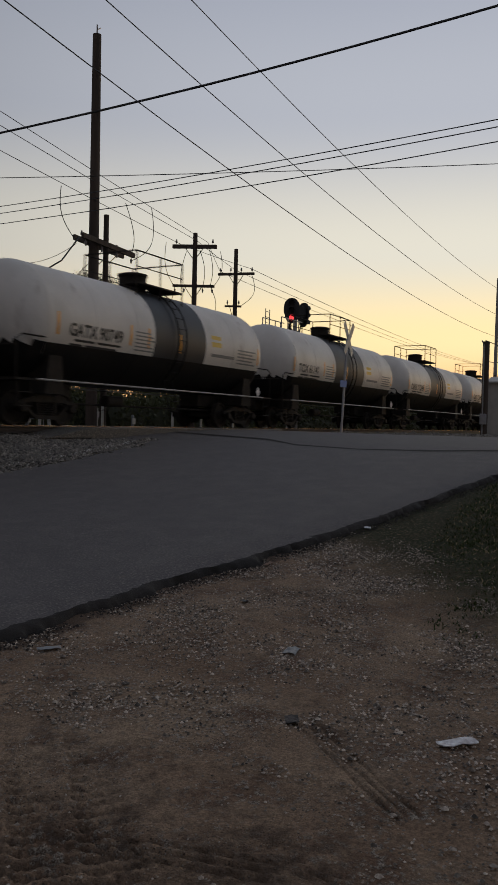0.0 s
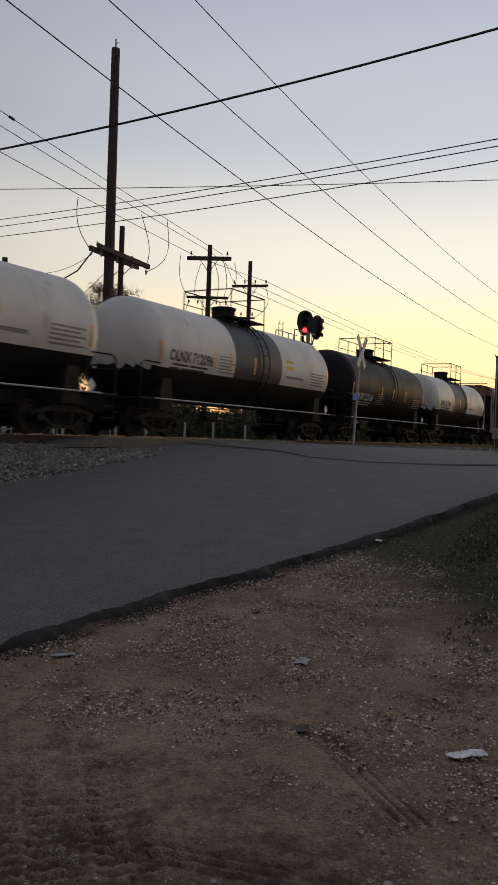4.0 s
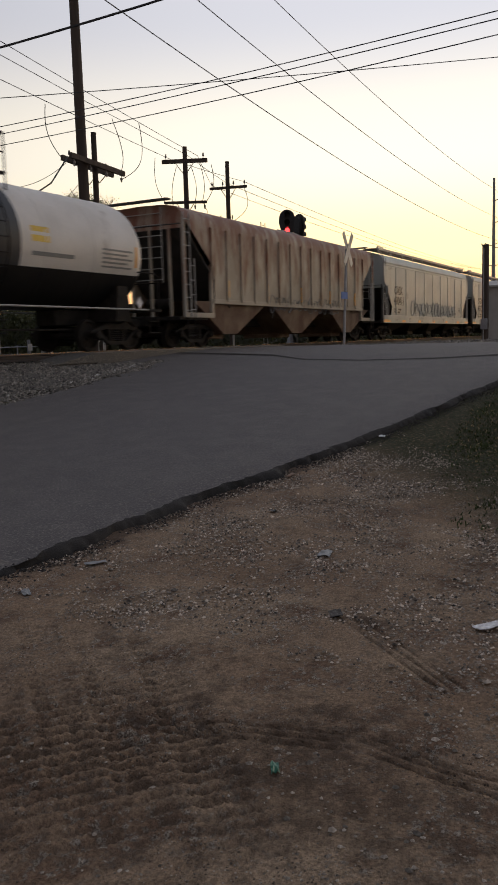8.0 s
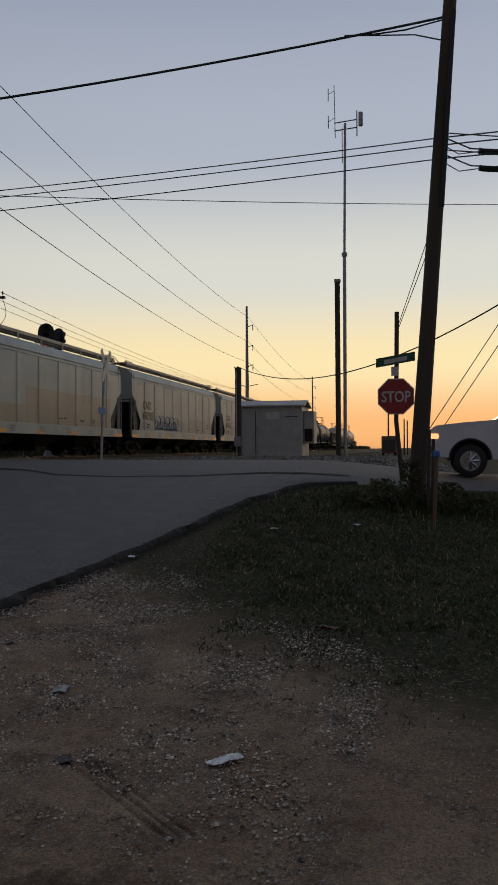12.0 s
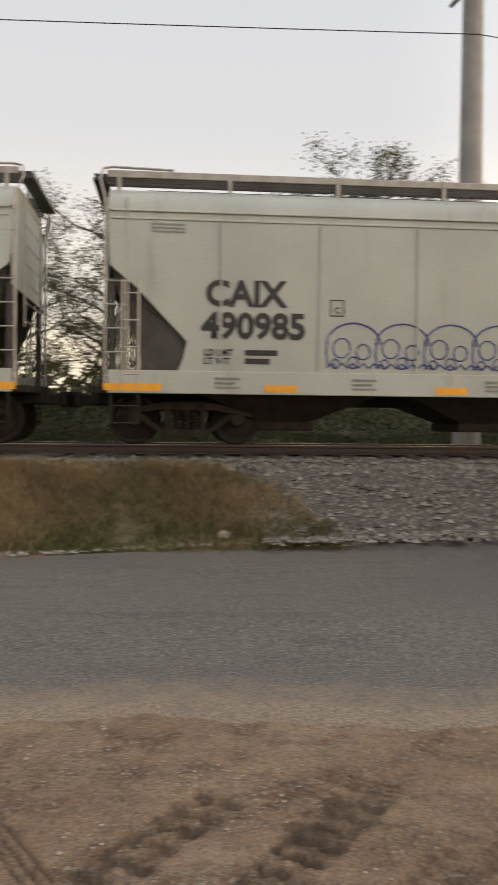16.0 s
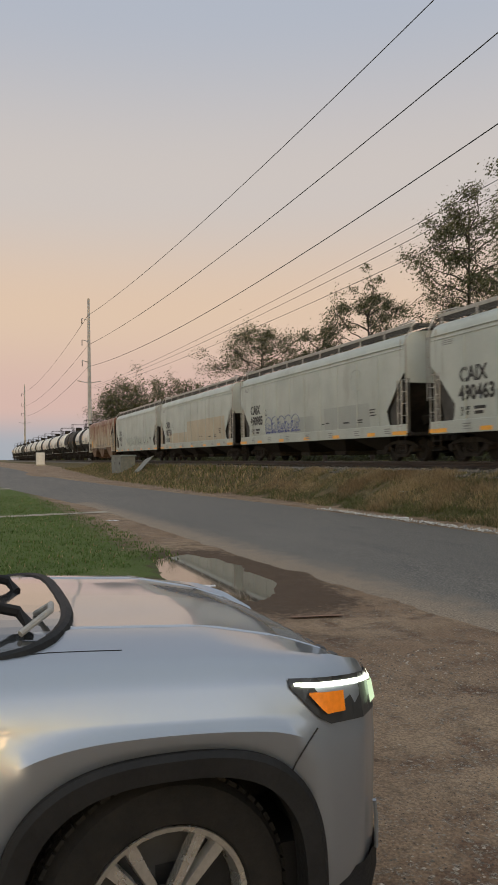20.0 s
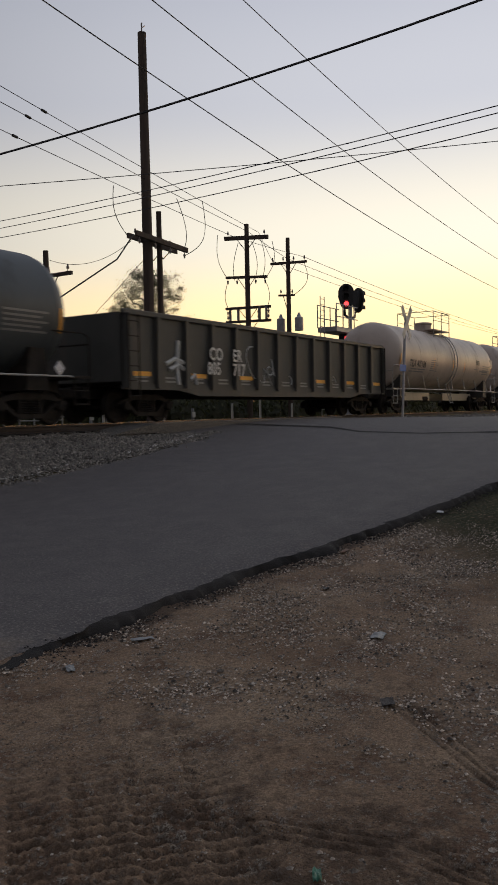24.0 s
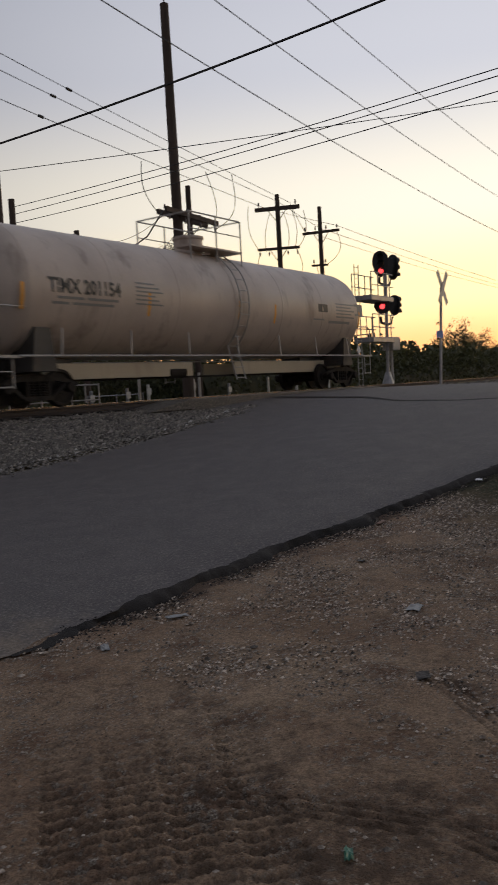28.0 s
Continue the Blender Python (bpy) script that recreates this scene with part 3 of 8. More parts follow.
def ground_material():
    m = bpy.data.materials.new("dirt_and_grass_ground")
    m.use_nodes = True
    nt = m.node_tree
    N, L = nt.nodes, nt.links
    b = N["Principled BSDF"]
    tc = N.new("ShaderNodeTexCoord")
    sep = N.new("ShaderNodeSeparateXYZ")
    L.new(tc.outputs["Object"], sep.inputs[0])

    def tex(scale, detail=6, rough=0.6):
        n = N.new("ShaderNodeTexNoise")
        n.inputs["Scale"].default_value, n.inputs["Detail"].default_value, n.inputs["Roughness"].default_value = scale, detail, rough
        L.new(tc.outputs["Object"], n.inputs["Vector"])
        return n.outputs["Fac"]

    def math_(op, a, c, clamp=False):
        n = N.new("ShaderNodeMath"); n.operation = op; n.use_clamp = clamp
        for k, v in enumerate((a, c)):
            if isinstance(v, (int, float)):
                n.inputs[k].default_value = v
            else:
                L.new(v, n.inputs[k])
        return n.outputs[0]

    def rng_(v, lo, hi):
        n = N.new("ShaderNodeMapRange"); n.interpolation_type = "SMOOTHSTEP"
        n.inputs["From Min"].default_value, n.inputs["From Max"].default_value = lo, hi
        L.new(v, n.inputs["Value"])
        return n.outputs[0]

    def mixc(f, a, c):
        n = N.new("ShaderNodeMix"); n.data_type = "RGBA"
        if isinstance(f, float):
            n.inputs[0].default_value = f
        else:
            L.new(f, n.inputs[0])
        for k, v in ((6, a), (7, c)):
            if isinstance(v, tuple):
                n.inputs[k].default_value = (*v, 1)
            else:
                L.new(v, n.inputs[k])
        return n.outputs[2]

    big, mid, fine, grit = tex(0.6), tex(3.0), tex(25), tex(120, 2)
    dirt = mixc(rng_(big, 0.35, 0.65), (0.254, 0.166, 0.108), (0.354, 0.253, 0.170))
    dirt = mixc(rng_(mid, 0.46, 0.68), dirt, (0.173, 0.106, 0.069))
    dirt = mixc(math_("MULTIPLY", rng_(tex(7, 6, 0.7), 0.50, 0.66), 0.38), dirt, (0.107, 0.078, 0.056))
    grav = mixc(rng_(grit, 0.4, 0.6), (0.42, 0.36, 0.29), (0.10, 0.075, 0.058))
    dirt = mixc(math_("MULTIPLY", rng_(fine, 0.5, 0.62), rng_(mid, 0.40, 0.6)), dirt, grav)
    vo = N.new("ShaderNodeTexVoronoi")
    vo.inputs["Scale"].default_value = 85
    L.new(tc.outputs["Object"], vo.inputs["Vector"])
    vr = N.new("ShaderNodeRGBToBW")
    L.new(vo.outputs["Color"], vr.inputs[0])
    chip = math_("MULTIPLY", rng_(vo.outputs["Distance"], 0.42, 0.25), rng_(vr.outputs[0], 0.45, 0.6))
    chip = math_("MULTIPLY", chip, rng_(tex(1.3), 0.42, 0.58))
    dirt = mixc(chip, dirt, mixc(rng_(vr.outputs[0], 0.55, 0.8), (0.46, 0.40, 0.33), (0.085, 0.065, 0.052)))
    grain = mixc(rng_(tex(60, 4, 0.7), 0.36, 0.64), (0.50, 0.50, 0.52), (1.42, 1.40, 1.36))
    gm = N.new("ShaderNodeMix"); gm.data_type = "RGBA"; gm.blend_type = "MULTIPLY"
    gm.inputs[0].default_value = 0.6
    L.new(dirt, gm.inputs[6]); L.new(grain, gm.inputs[7])
    dirt = gm.outputs[2]
    da = N.new("ShaderNodeAttribute"); da.attribute_name = "damp_shade"
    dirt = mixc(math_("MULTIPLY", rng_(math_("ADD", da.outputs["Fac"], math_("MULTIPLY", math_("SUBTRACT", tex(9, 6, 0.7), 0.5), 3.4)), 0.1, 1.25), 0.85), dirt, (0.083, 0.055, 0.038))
    grass = mixc(rng_(mid, 0.35, 0.65), (0.026, 0.031, 0.011), (0.042, 0.038, 0.017))
    # where grass grows: the lawn towards -x, the verge towards the corner, everything far off
    wob = math_("MULTIPLY", math_("SUBTRACT", mid, 0.5), 2.2)
    X, Y = math_("ADD", sep.outputs["X"], wob), math_("ADD", sep.outputs["Y"], wob)
    lawn = math_("MULTIPLY", rng_(math_("MULTIPLY", X, -1.0), 10.2, 11.2), rng_(math_("MULTIPLY", Y, -1.0), -3.4, -2.6))
    # verge: a wedge between the dirt pull-off and the road
    line = math_("SUBTRACT", math_("SUBTRACT", X, 4.4), math_("MULTIPLY", Y, 1.05))
    verge = rng_(line, -0.6, 1.6)
    far = rng_(Y, 10.6, 11.2)
    g = math_("MAXIMUM", math_("MAXIMUM", lawn, verge), far)
    grass = mixc(lawn, grass, mixc(rng_(big, 0.3, 0.7), (0.075, 0.115, 0.026), (0.10, 0.135, 0.035)))
    grass = mixc(far, grass, mixc(rng_(mid, 0.4, 0.6), (0.15, 0.115, 0.06), (0.085, 0.072, 0.033)))
    g = math_("MULTIPLY", g, rng_(fine, 0.22, 0.5))
    # packed soil and groove shade are mixed into the dirt colour together
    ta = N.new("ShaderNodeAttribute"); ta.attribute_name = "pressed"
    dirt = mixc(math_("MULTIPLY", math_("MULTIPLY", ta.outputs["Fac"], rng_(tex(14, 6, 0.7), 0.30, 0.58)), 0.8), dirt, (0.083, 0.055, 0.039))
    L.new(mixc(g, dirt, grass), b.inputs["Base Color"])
    b.inputs["Roughness"].default_value = 0.95
    b.inputs["Specular IOR Level"].default_value = 0.2
    bp = N.new("ShaderNodeBump")
    bp.inputs["Strength"].default_value, bp.inputs["Distance"].default_value = 0.9, 0.03
    L.new(math_("ADD", math_("ADD", fine, math_("MULTIPLY", grit, 0.6)), math_("MULTIPLY", chip, 0.5)), bp.inputs["Height"]); L.new(bp.outputs[0], b.inputs["Normal"])
    return m


def build_roads():
    xs = axis([(-160, 25), (-30, 40), (-5, 60), (18.4, 0)])
    s, n = Solid(), 25
    DUST = []
    for x in xs:
        a, b = road_near(x), road_far(x)
        a += 0.10 * noise.noise((x * 1.3, 1, 0)) + 0.04 * noise.noise((x * 6, 2, 0))
        b += 0.12 * noise.noise((x * 1.1, 5, 0)) + 0.05 * noise.noise((x * 6, 8, 0))
        for k in range(n):
            y = a + (b - a) * k / (n - 1)
            lip = (-0.10 if x > 3.5 else -0.035) if k in (0, n - 1) else 0.0
            s.v.append((x, y, zg(x, y) + 0.03 + 0.03 * math.sin(math.pi * k / (n - 1)) + 0.03 * smooth01(2, 5, x) + lip))
            near = max(0.0, 1 - (y - a) / 1.1) * (1 - 0.75 * smooth01(2.0, 4.5, x)) if x > -30 else 0.2
            DUST.append(max(near, 0.75 * max(0.0, 1 - (b - y) / 0.5)))
    s.f = [(i * n + k, (i + 1) * n + k, (i + 1) * n + k + 1, i * n + k + 1) for i in range(len(xs) - 1) for k in range(n - 1)]
    s.m = [0] * len(s.f)
    ob = solo("road", s, M_ASPHALT, "worn grey asphalt lane beside the railway", "road", kind="structure", smooth=60)
    ob.data.attributes.new("fresh", "FLOAT", "POINT").data.foreach_set("value", [smooth01(1.2, 4.8, v[0]) for v in s.v])
    ob.data.attributes.new("dust", "FLOAT", "POINT").data.foreach_set("value", DUST)
    # broken dark edge of the newer asphalt, sloping down to the dirt
    # the lip's shadow is part of this strip's dark colour
    s, n = Solid(), 4
    xs = axis([(3.2, 420), (17.4, 0)])
    for x in xs:
        a = road_near(x) + 0.10 * noise.noise((x * 1.3, 1, 0)) + 0.04 * noise.noise((x * 6, 2, 0))
        wob = 0.09 * noise.noise((x * 2.1, 7, 0)) + 0.06 * noise.noise((x * 11, 7, 0)) + 0.04 * noise.noise((x * 29, 7, 0))
        fade = smooth01(3.2, 4.6, x)
        for k, (dy, dz) in enumerate(((0.02 * fade - wob * 0.5, 0.064), (0.0, 0.056), (-0.03 + wob * 0.5, 0.026), (-0.06 + wob * 0.9, -0.02))):
            s.v.append((x, a + dy, zg(x, a + dy) + dz * fade + 0.004))
    s.f = [(i * n + k + 1, (i + 1) * n + k + 1, (i + 1) * n + k, i * n + k) for i in range(len(xs) - 1) for k in range(n - 1)]
    s.m = [0] * len(s.f)
    solo("road_edge", s, M_TAR, "crumbling edge of the asphalt, dark with its lip's painted shadow", "road edge", kind="structure", smooth=60)
    # tarred joint across the mouth of the side road
    s = Solid()
    pts = [(20.0, 13.3), (18.6, 9.6), (17.4, 8.2), (17.0, 6.6), (17.2, 5.0), (17.9, 3.4), (18.2, 1.6)]
    fine_ = [(float(np.interp(i, range(len(pts)), [p[0] for p in pts])), float(np.interp(i, range(len(pts)), [p[1] for p in pts]))) for i in [k / 8 for k in range(8 * (len(pts) - 1) + 1)]]
    for i, (x, y) in enumerate(fine_):
        w = 0.10 + 0.05 * noise.noise((i * 0.4, 1, 1))
        for d in (-w, w):
            s.v.append((x + d, y, zg(x + d, y) + 0.092))
    s.f = [(2 * i, 2 * i + 1, 2 * i + 3, 2 * i + 2) for i in range(len(fine_) - 1)]
    s.m = [0] * len(s.f)
    solo("tar_joint", s, M_TAR, "dark tarred joint in the asphalt", "road joint", kind="structure")
    # the road over the crossing, with a flared corner
    s = Solid()
    ys = axis([(-90, 20), (-6, 30), (13.45, 0)])
    n = 9
    for y in ys:
        a = 18.2 - 1.6 * smooth01(-1.5, 3.6, y) + 0.06 * noise.noise((y, 3, 0))
        b = 24.6 + 2.9 * smooth01(8.0, 13.0, y) + 0.1 * noise.noise((y, 9, 0))
        for k in range(n):
            x = a + (b - a) * k / (n - 1)
            s.v.append((x, y, zg(x, y) + 0.075 + (-0.09 if k in (0, n - 1) else 0.0)))
    s.f = [(i * n + k, i * n + k + 1, (i + 1) * n + k + 1, (i + 1) * n + k) for i in range(len(ys) - 1) for k in range(n - 1)]
    s.m = [0] * len(s.f)
    ob = solo("road_2", s, M_ASPHALT, "asphalt road over the level crossing", "road", kind="structure", smooth=60)
    ob.data.attributes.new("fresh", "FLOAT", "POINT").data.foreach_set("value", [0.8] * len(s.v))
    s = Solid()
    for y0, y1, z in ((13.45, 14.52, RAIL_Z), (14.66, 15.92, RAIL_Z - 0.012), (16.06, 17.3, RAIL_Z), (17.3, 60, 1.2)):
        s.box(16.5, 27.5, y0, y1, z - 0.3, z - 0.01, 0.02)
    for y0, y1 in ((13.45, 14.5), (16.08, 17.3)):
        s.prism([(14.9, 1.06), (16.52, 1.06), (16.52, RAIL_Z - 0.012)], y0, y1)
    solo("crossing_surface", s, M_ASPHALT, "asphalt panels between the rails of the crossing", "road", kind="structure")


def build_track():
    # ballast bed
    s = Solid()
    xs = [x * 2.0 for x in range(-160, 161)]
    prof = [(12.2, 0.1), (13.6, 1.06), (14.2, 1.10), (16.4, 1.10), (17.0, 1.06), (18.4, 0.5)]
    for x in xs:
        for y, z in prof:
            s.v.append((x, y + 0.05 * noise.noise((x, y, 1)), z + 0.03 * noise.noise((x * 2, y * 3, 5))))
    n = len(prof)
    s.f = [(i * n + k, (i + 1) * n + k, (i + 1) * n + k + 1, i * n + k + 1) for i in range(len(xs) - 1) for k in range(n - 1)]
    s.m = [0] * len(s.f)
    solo("ballast_bed", s, M_STONE, "grey crushed stone ballast under the track", "ballast", kind="structure")
    tie = Solid().box(-0.115, 0.115, TRACK_Y - 1.3, TRACK_Y + 1.3, 1.0, 1.165, 0.012).mesh("railway_tie", M_TIE)
    for i in range(110):
        x = -46 + 0.56 * i
        t = tagged(new("railway_tie", tie), "creosoted timber tie half buried in ballast", "railway tie", "ties under the rails")
        t.matrix_basis = pose(x + rng.uniform(-0.03, 0.03), 0, rng.uniform(-0.01, 0.0), 0, 0, rng.uniform(-0.6, 0.6))
    for y in (TRACK_Y - 0.7175, TRACK_Y + 0.7175):
        rail = thing("rail", "rust-brown steel rail with a polished head", "rail", pose(0, y, 0), group="rails of the track")
        s = Solid()
        s.prism([(-0.07, RAIL_Z - 0.16), (0.07, RAIL_Z - 0.16), (0.07, RAIL_Z - 0.145), (0.012, RAIL_Z - 0.12), (0.012, RAIL_Z - 0.05),
                 (0.035, RAIL_Z - 0.04), (0.035, RAIL_Z - 0.004), (-0.035, RAIL_Z - 0.004), (-0.035, RAIL_Z - 0.04), (-0.012, RAIL_Z - 0.05), (-0.012, RAIL_Z - 0.12), (-0.07, RAIL_Z - 0.145)], -320, 320)
        s.v = [(-q[1], q[0], q[2]) for q in s.v]
        part("web", s, M_RAIL, rail)
        s = Solid().box(-320, 320, -0.03, 0.03, RAIL_Z - 0.0041, RAIL_Z)
        part("rail_head", s, M_RAILTOP, rail)


build_ground()
build_roads()
build_track()

# ---- the train ----
SPEED = 9.85
TRUCK_W = 0.84


def wheel_mesh():
    s = Solid()
    for sg in (-1, 1):
        y = sg * 0.7175
        prof = [(-0.07, 0.10), (-0.07, 0.13), (-0.02, 0.15), (-0.02, 0.33), (-0.07, 0.36), (-0.07, 0.42), (0.045, 0.425), (0.06, 0.445), (0.075, 0.44), (0.075, 0.36), (0.03, 0.33), (0.03, 0.15), (0.08, 0.13), (0.08, 0.1)]
        s.lathe([(y - sg * a, r) for a, r in prof], "y", seg=24)
    s.lathe([(-1.05, 0.07), (-0.95, 0.075), (0.95, 0.075), (1.05, 0.07)], "y", seg=12)
    return s.mesh("wheelset", M_STEEL, 40)


def truck_mesh():
    s = Solid()
    for y in (-1.0, 1.0):
        o = math.copysign(0.09, y)
        s.prism([(-1.15, 0.54), (-1.15, 0.48), (-0.5, 0.60), (0.5, 0.60), (1.15, 0.48), (1.15, 0.54), (0.6, 0.70), (0.3, 0.74), (-0.3, 0.74), (-0.6, 0.70)], y - 0.06, y + 0.06)
        s.prism([(-0.40, 0.17), (0.40, 0.17), (0.46, 0.27), (-0.46, 0.27)], y - 0.06, y + 0.06)
        for k in (-1, 1):
            s.prism([(k * 0.34, 0.22), (k * 0.46, 0.22), (k * 0.86, 0.50), (k * 0.74, 0.54)][::k], y - 0.055, y + 0.055)
            s.prism([(k * 0.26, 0.27), (k * 0.34, 0.27), (k * 0.34, 0.62), (k * 0.26, 0.62)][::k], y - 0.055, y + 0.055)
        for dx in (-0.16, 0.0, 0.16):
            for i in range(6):
                s.lathe([(0.27 + 0.055 * i, 0.05), (0.30 + 0.055 * i, 0.07), (0.322 + 0.055 * i, 0.05)], "z", (dx, y + o * 0.2, 0), 8)
        for dx in (-0.89, 0.89):
            s.lathe([(-0.09, 0.10), (-0.07, 0.12), (0.07, 0.12), (0.09, 0.10)], "y", (dx, y + o * 0.7, 0.445), 12)
    s.box(-0.2, 0.2, -1.0, 1.0, 0.42, 0.7, 0.03)
    for dx in (-0.4, 0.4):
        s.tube([(dx, -0.9, 0.35), (dx, 0.9, 0.35)], 0.05, 6)
    return s.mesh("truck", M_STEEL, 40)


WHEEL, TRUCK = wheel_mesh(), truck_mesh()
COUPLER = Solid().box(-0.42, 0.22, -0.1, 0.1, 0.68, 0.88, 0.03).box(0.1, 0.42, -0.17, 0.17, 0.64, 0.92, 0.05).mesh("coupler", M_STEEL)
CARS, WHEELS = [], []


def rail_car(name, label, s0, s1, group="cars of the freight train"):
    """A car between two couplings, in train coordinates; its own origin is at rail height, mid-length."""
    car = thing(name, label, "railcar", pose((s0 + s1) / 2, TRACK_Y, RAIL_Z), group)
    half = (s1 - s0) / 2
    CARS.append((car, (s0 + s1) / 2))
    for sg in (-1, 1):
        tr = part("truck", TRUCK, None, car)
        tr.location = (sg * (half - 2.05), 0, 0)
        for dx in (-0.89, 0.89):
            w = part("wheelset", WHEEL, None, tr)
            w.location = (dx, 0, 0.445)
            WHEELS.append((w, dx))
        cp = part("coupler", COUPLER, None, car)
        cp.location, cp.rotation_euler = (sg * (half - 0.3), 0, 0), (0, 0, 0 if sg > 0 else math.pi)
    return car, half


def on_tank(me, r, zc, x, z, side=-1):
    """Wraps lettering round a tank's side; x and z: its lower left corner."""
    a0 = math.asin(max(-1, min(1, (z - zc) / r)))
    for v in me.vertices:
        a = a0 + v.co.y / r
        v.co = (x + v.co.x, side * (r + 0.008) * math.cos(a), zc + (r + 0.008) * math.sin(a))
    return me


def print_lines(car, rows, m, place):
    """Unreadable small print: each line one plain bar (x, y, width, height)."""
    for x, y, w, h in rows:
        me = Solid().add([(x, y, 0), (x + w, y, 0), (x + w, y + h, 0), (x, y + h, 0)], [(0, 1, 2, 3)]).mesh("print_line", m)
        part("print_line", place(me), None, car)


def ladder(x, y, z0, z1, w=0.45, m=None, along="x", rungs=None):
    s = Solid()
    for k in (-w / 2, w / 2):
        p = (x + k, y) if along == "x" else (x, y + k)
        s.tube([(*p, z0), (*p, z1)], 0.022, 6)
    n = rungs or int((z1 - z0) / 0.38)
    for i in range(n):
        z = z0 + (z1 - z0) * (i + 0.5) / n
        a, b = ((x - w / 2, y), (x + w / 2, y)) if along == "x" else ((x, y - w / 2), (x, y + w / 2))
        s.tube([(*a, z), (*b, z)], 0.014, 5)
    return s


def tank_car(s0, s1, style, mark, number, label, r=1.52, zc=2.62, band=None, ink=None, mark_x=None, mark_z=None, dome="round"):
    car, half = rail_car("tank_car", label, s0, s1)
    hl = half - 0.75          # half length of the shell
    white = style == "banded"
    body = {"banded": [M_WHITE, M_BLACK, M_BAND], "black": [M_BLACK], "tan": [M_TAN], "teal": [M_GREEN]}[style]
    cap = [(-hl + r * 0.55 * (1 - math.cos(a)), r * math.sin(a)) for a in [i * math.pi / 2 / 8 for i in range(9)]]
    b0, b1 = band or (-1.7, 1.7)
    cuts = sorted({-hl + r * 0.55 + 0.01, b0, b1, hl - r * 0.55 - 0.01, *[-hl + r * 0.55 + (2 * hl - 1.1 * r) * i / 6 for i in range(1, 6)]})
    low = -23.0 if white else -91

    def paint(x, ang):
        if not white:
            return 0
        a = ang if ang < 180 else ang - 360
        side = a if -90 <= a <= 90 else (180 - a if a > 0 else -180 - a)
        if b0 <= x <= b1:
            return 2 if side > low else 1
        return 0 if side > low else 1
    sh = Solid().lathe([(x, r) for x in cuts], "x", (0, 0, zc), 48, pick=paint)
    sh.f = [q for q in sh.f if len(q) == 4]; sh.m = sh.m[:len(sh.f)]
    part("shell", sh, body, car, smooth=50)
    for sg in (-1, 1):
        h = Solid().lathe([(sg * x, q) for x, q in (cap if sg < 0 else cap)], "x", (0, 0, zc), 48, pick=lambda x, a: paint(hl, a))
        h.f = [q for q in h.f if len(q) == 4]; h.m = h.m[:len(h.f)]
        if sg > 0:
            h.f = [q[::-1] for q in h.f]
        if white:
            h.m = [1 if sum(h.v[i][2] for i in q) / 4 < zc + r * math.sin(radians(low)) else 0 for q in h.f]
        part("tank_head", h, body, car, smooth=60)
    # seams round the shell
    for i in range(1, 6):
        s = Solid()
        x = -hl + r * 0.55 + (2 * hl - 1.1 * r) * i / 6
        s.lathe([(x - 0.03, r + 0.001), (x - 0.02, r + 0.007), (x + 0.02, r + 0.007), (x + 0.03, r + 0.001)], "x", (0, 0, zc), 48, pick=lambda x, a: paint(x, a))
        s.f, s.m = [list(q) for q in zip(*[(q, k) for q, k in zip(s.f, s.m) if len(q) == 4])]
        part("weld_seam", s, body, car, smooth=40)
    gear = M_BLACK if style in ("banded", "black") else (M_TAN if style == "tan" else M_GREEN)
    # manway, platform, safety rail
    top = zc + r
    part("manway", Solid().lathe([(top - 0.12, 0.42), (top + 0.38, 0.42), (top + 0.42, 0.46), (top + 0.48, 0.46), (top + 0.52, 0.3)] if dome == "round" else [(top - 0.12, 0.3), (top + 0.25, 0.3), (top + 0.42, 0.22), (top + 0.48, 0.08)], "z", (-0.1, 0, 0), 20), M_STEEL if style != "tan" else M_TAN, car, smooth=40)
    pl = Solid().box(-1.2, 1.25, -0.95, -0.4, top + 0.02, top + 0.07).box(-1.2, 1.25, 0.4, 0.95, top + 0.02, top + 0.07).box(0.45, 1.25, -0.4, 0.4, top + 0.02, top + 0.07)
    part("platform", pl, M_STEEL if style != "tan" else M_TAN, car)
    rail_m = M_STEEL if style != "tan" else M_PIPE
    for y in (-0.95, 0.95):
        for x in (-1.2, 0.0, 1.2):
            part("rail_post", Solid().tube([(x, y, top - 0.5), (x, y, top + 0.95)], 0.022, 6), rail_m, car)
        part("safety_rail", Solid().tube([(-1.2, y, top + 0.95), (1.2, y, top + 0.95)], 0.022, 6), rail_m, car)
        part("safety_rail", Solid().tube([(-1.2, y, top + 0.5), (1.2, y, top + 0.5)], 0.016, 6), rail_m, car)
    for x in (-1.2, 1.2):
        part("safety_rail", Solid().tube([(x, -0.95, top + 0.95), (x, 0.95, top + 0.95)], 0.022, 6), rail_m, car)
    for y in (-1, 1):
        lad = Solid()
        angs = [math.radians(-48 + 12 * i) for i in range(10)]
        for k in (-0.22, 0.22):
            lad.tube([(0.3 + k, y * (r + 0.1) * math.cos(a), zc + (r + 0.1) * math.sin(a)) for a in angs], 0.022, 6)
            lad.tube([(0.3 + k, y * (r + 0.1) * math.cos(angs[0]), zc + (r + 0.1) * math.sin(angs[0])), (0.3 + k, y * 1.35, 0.45)], 0.022, 6)
        for a in angs[::1]:
            lad.tube([(0.08, y * (r + 0.1) * math.cos(a), zc + (r + 0.1) * math.sin(a)), (0.52, y * (r + 0.1) * math.cos(a), zc + (r + 0.1) * math.sin(a))], 0.014, 5)
        for z in (0.5, 0.8, 1.1):
            lad.tube([(0.08, y * 1.33, z), (0.52, y * 1.33, z)], 0.014, 5)
        part("ladder", lad, gear if style != "tan" else M_PIPE, car)
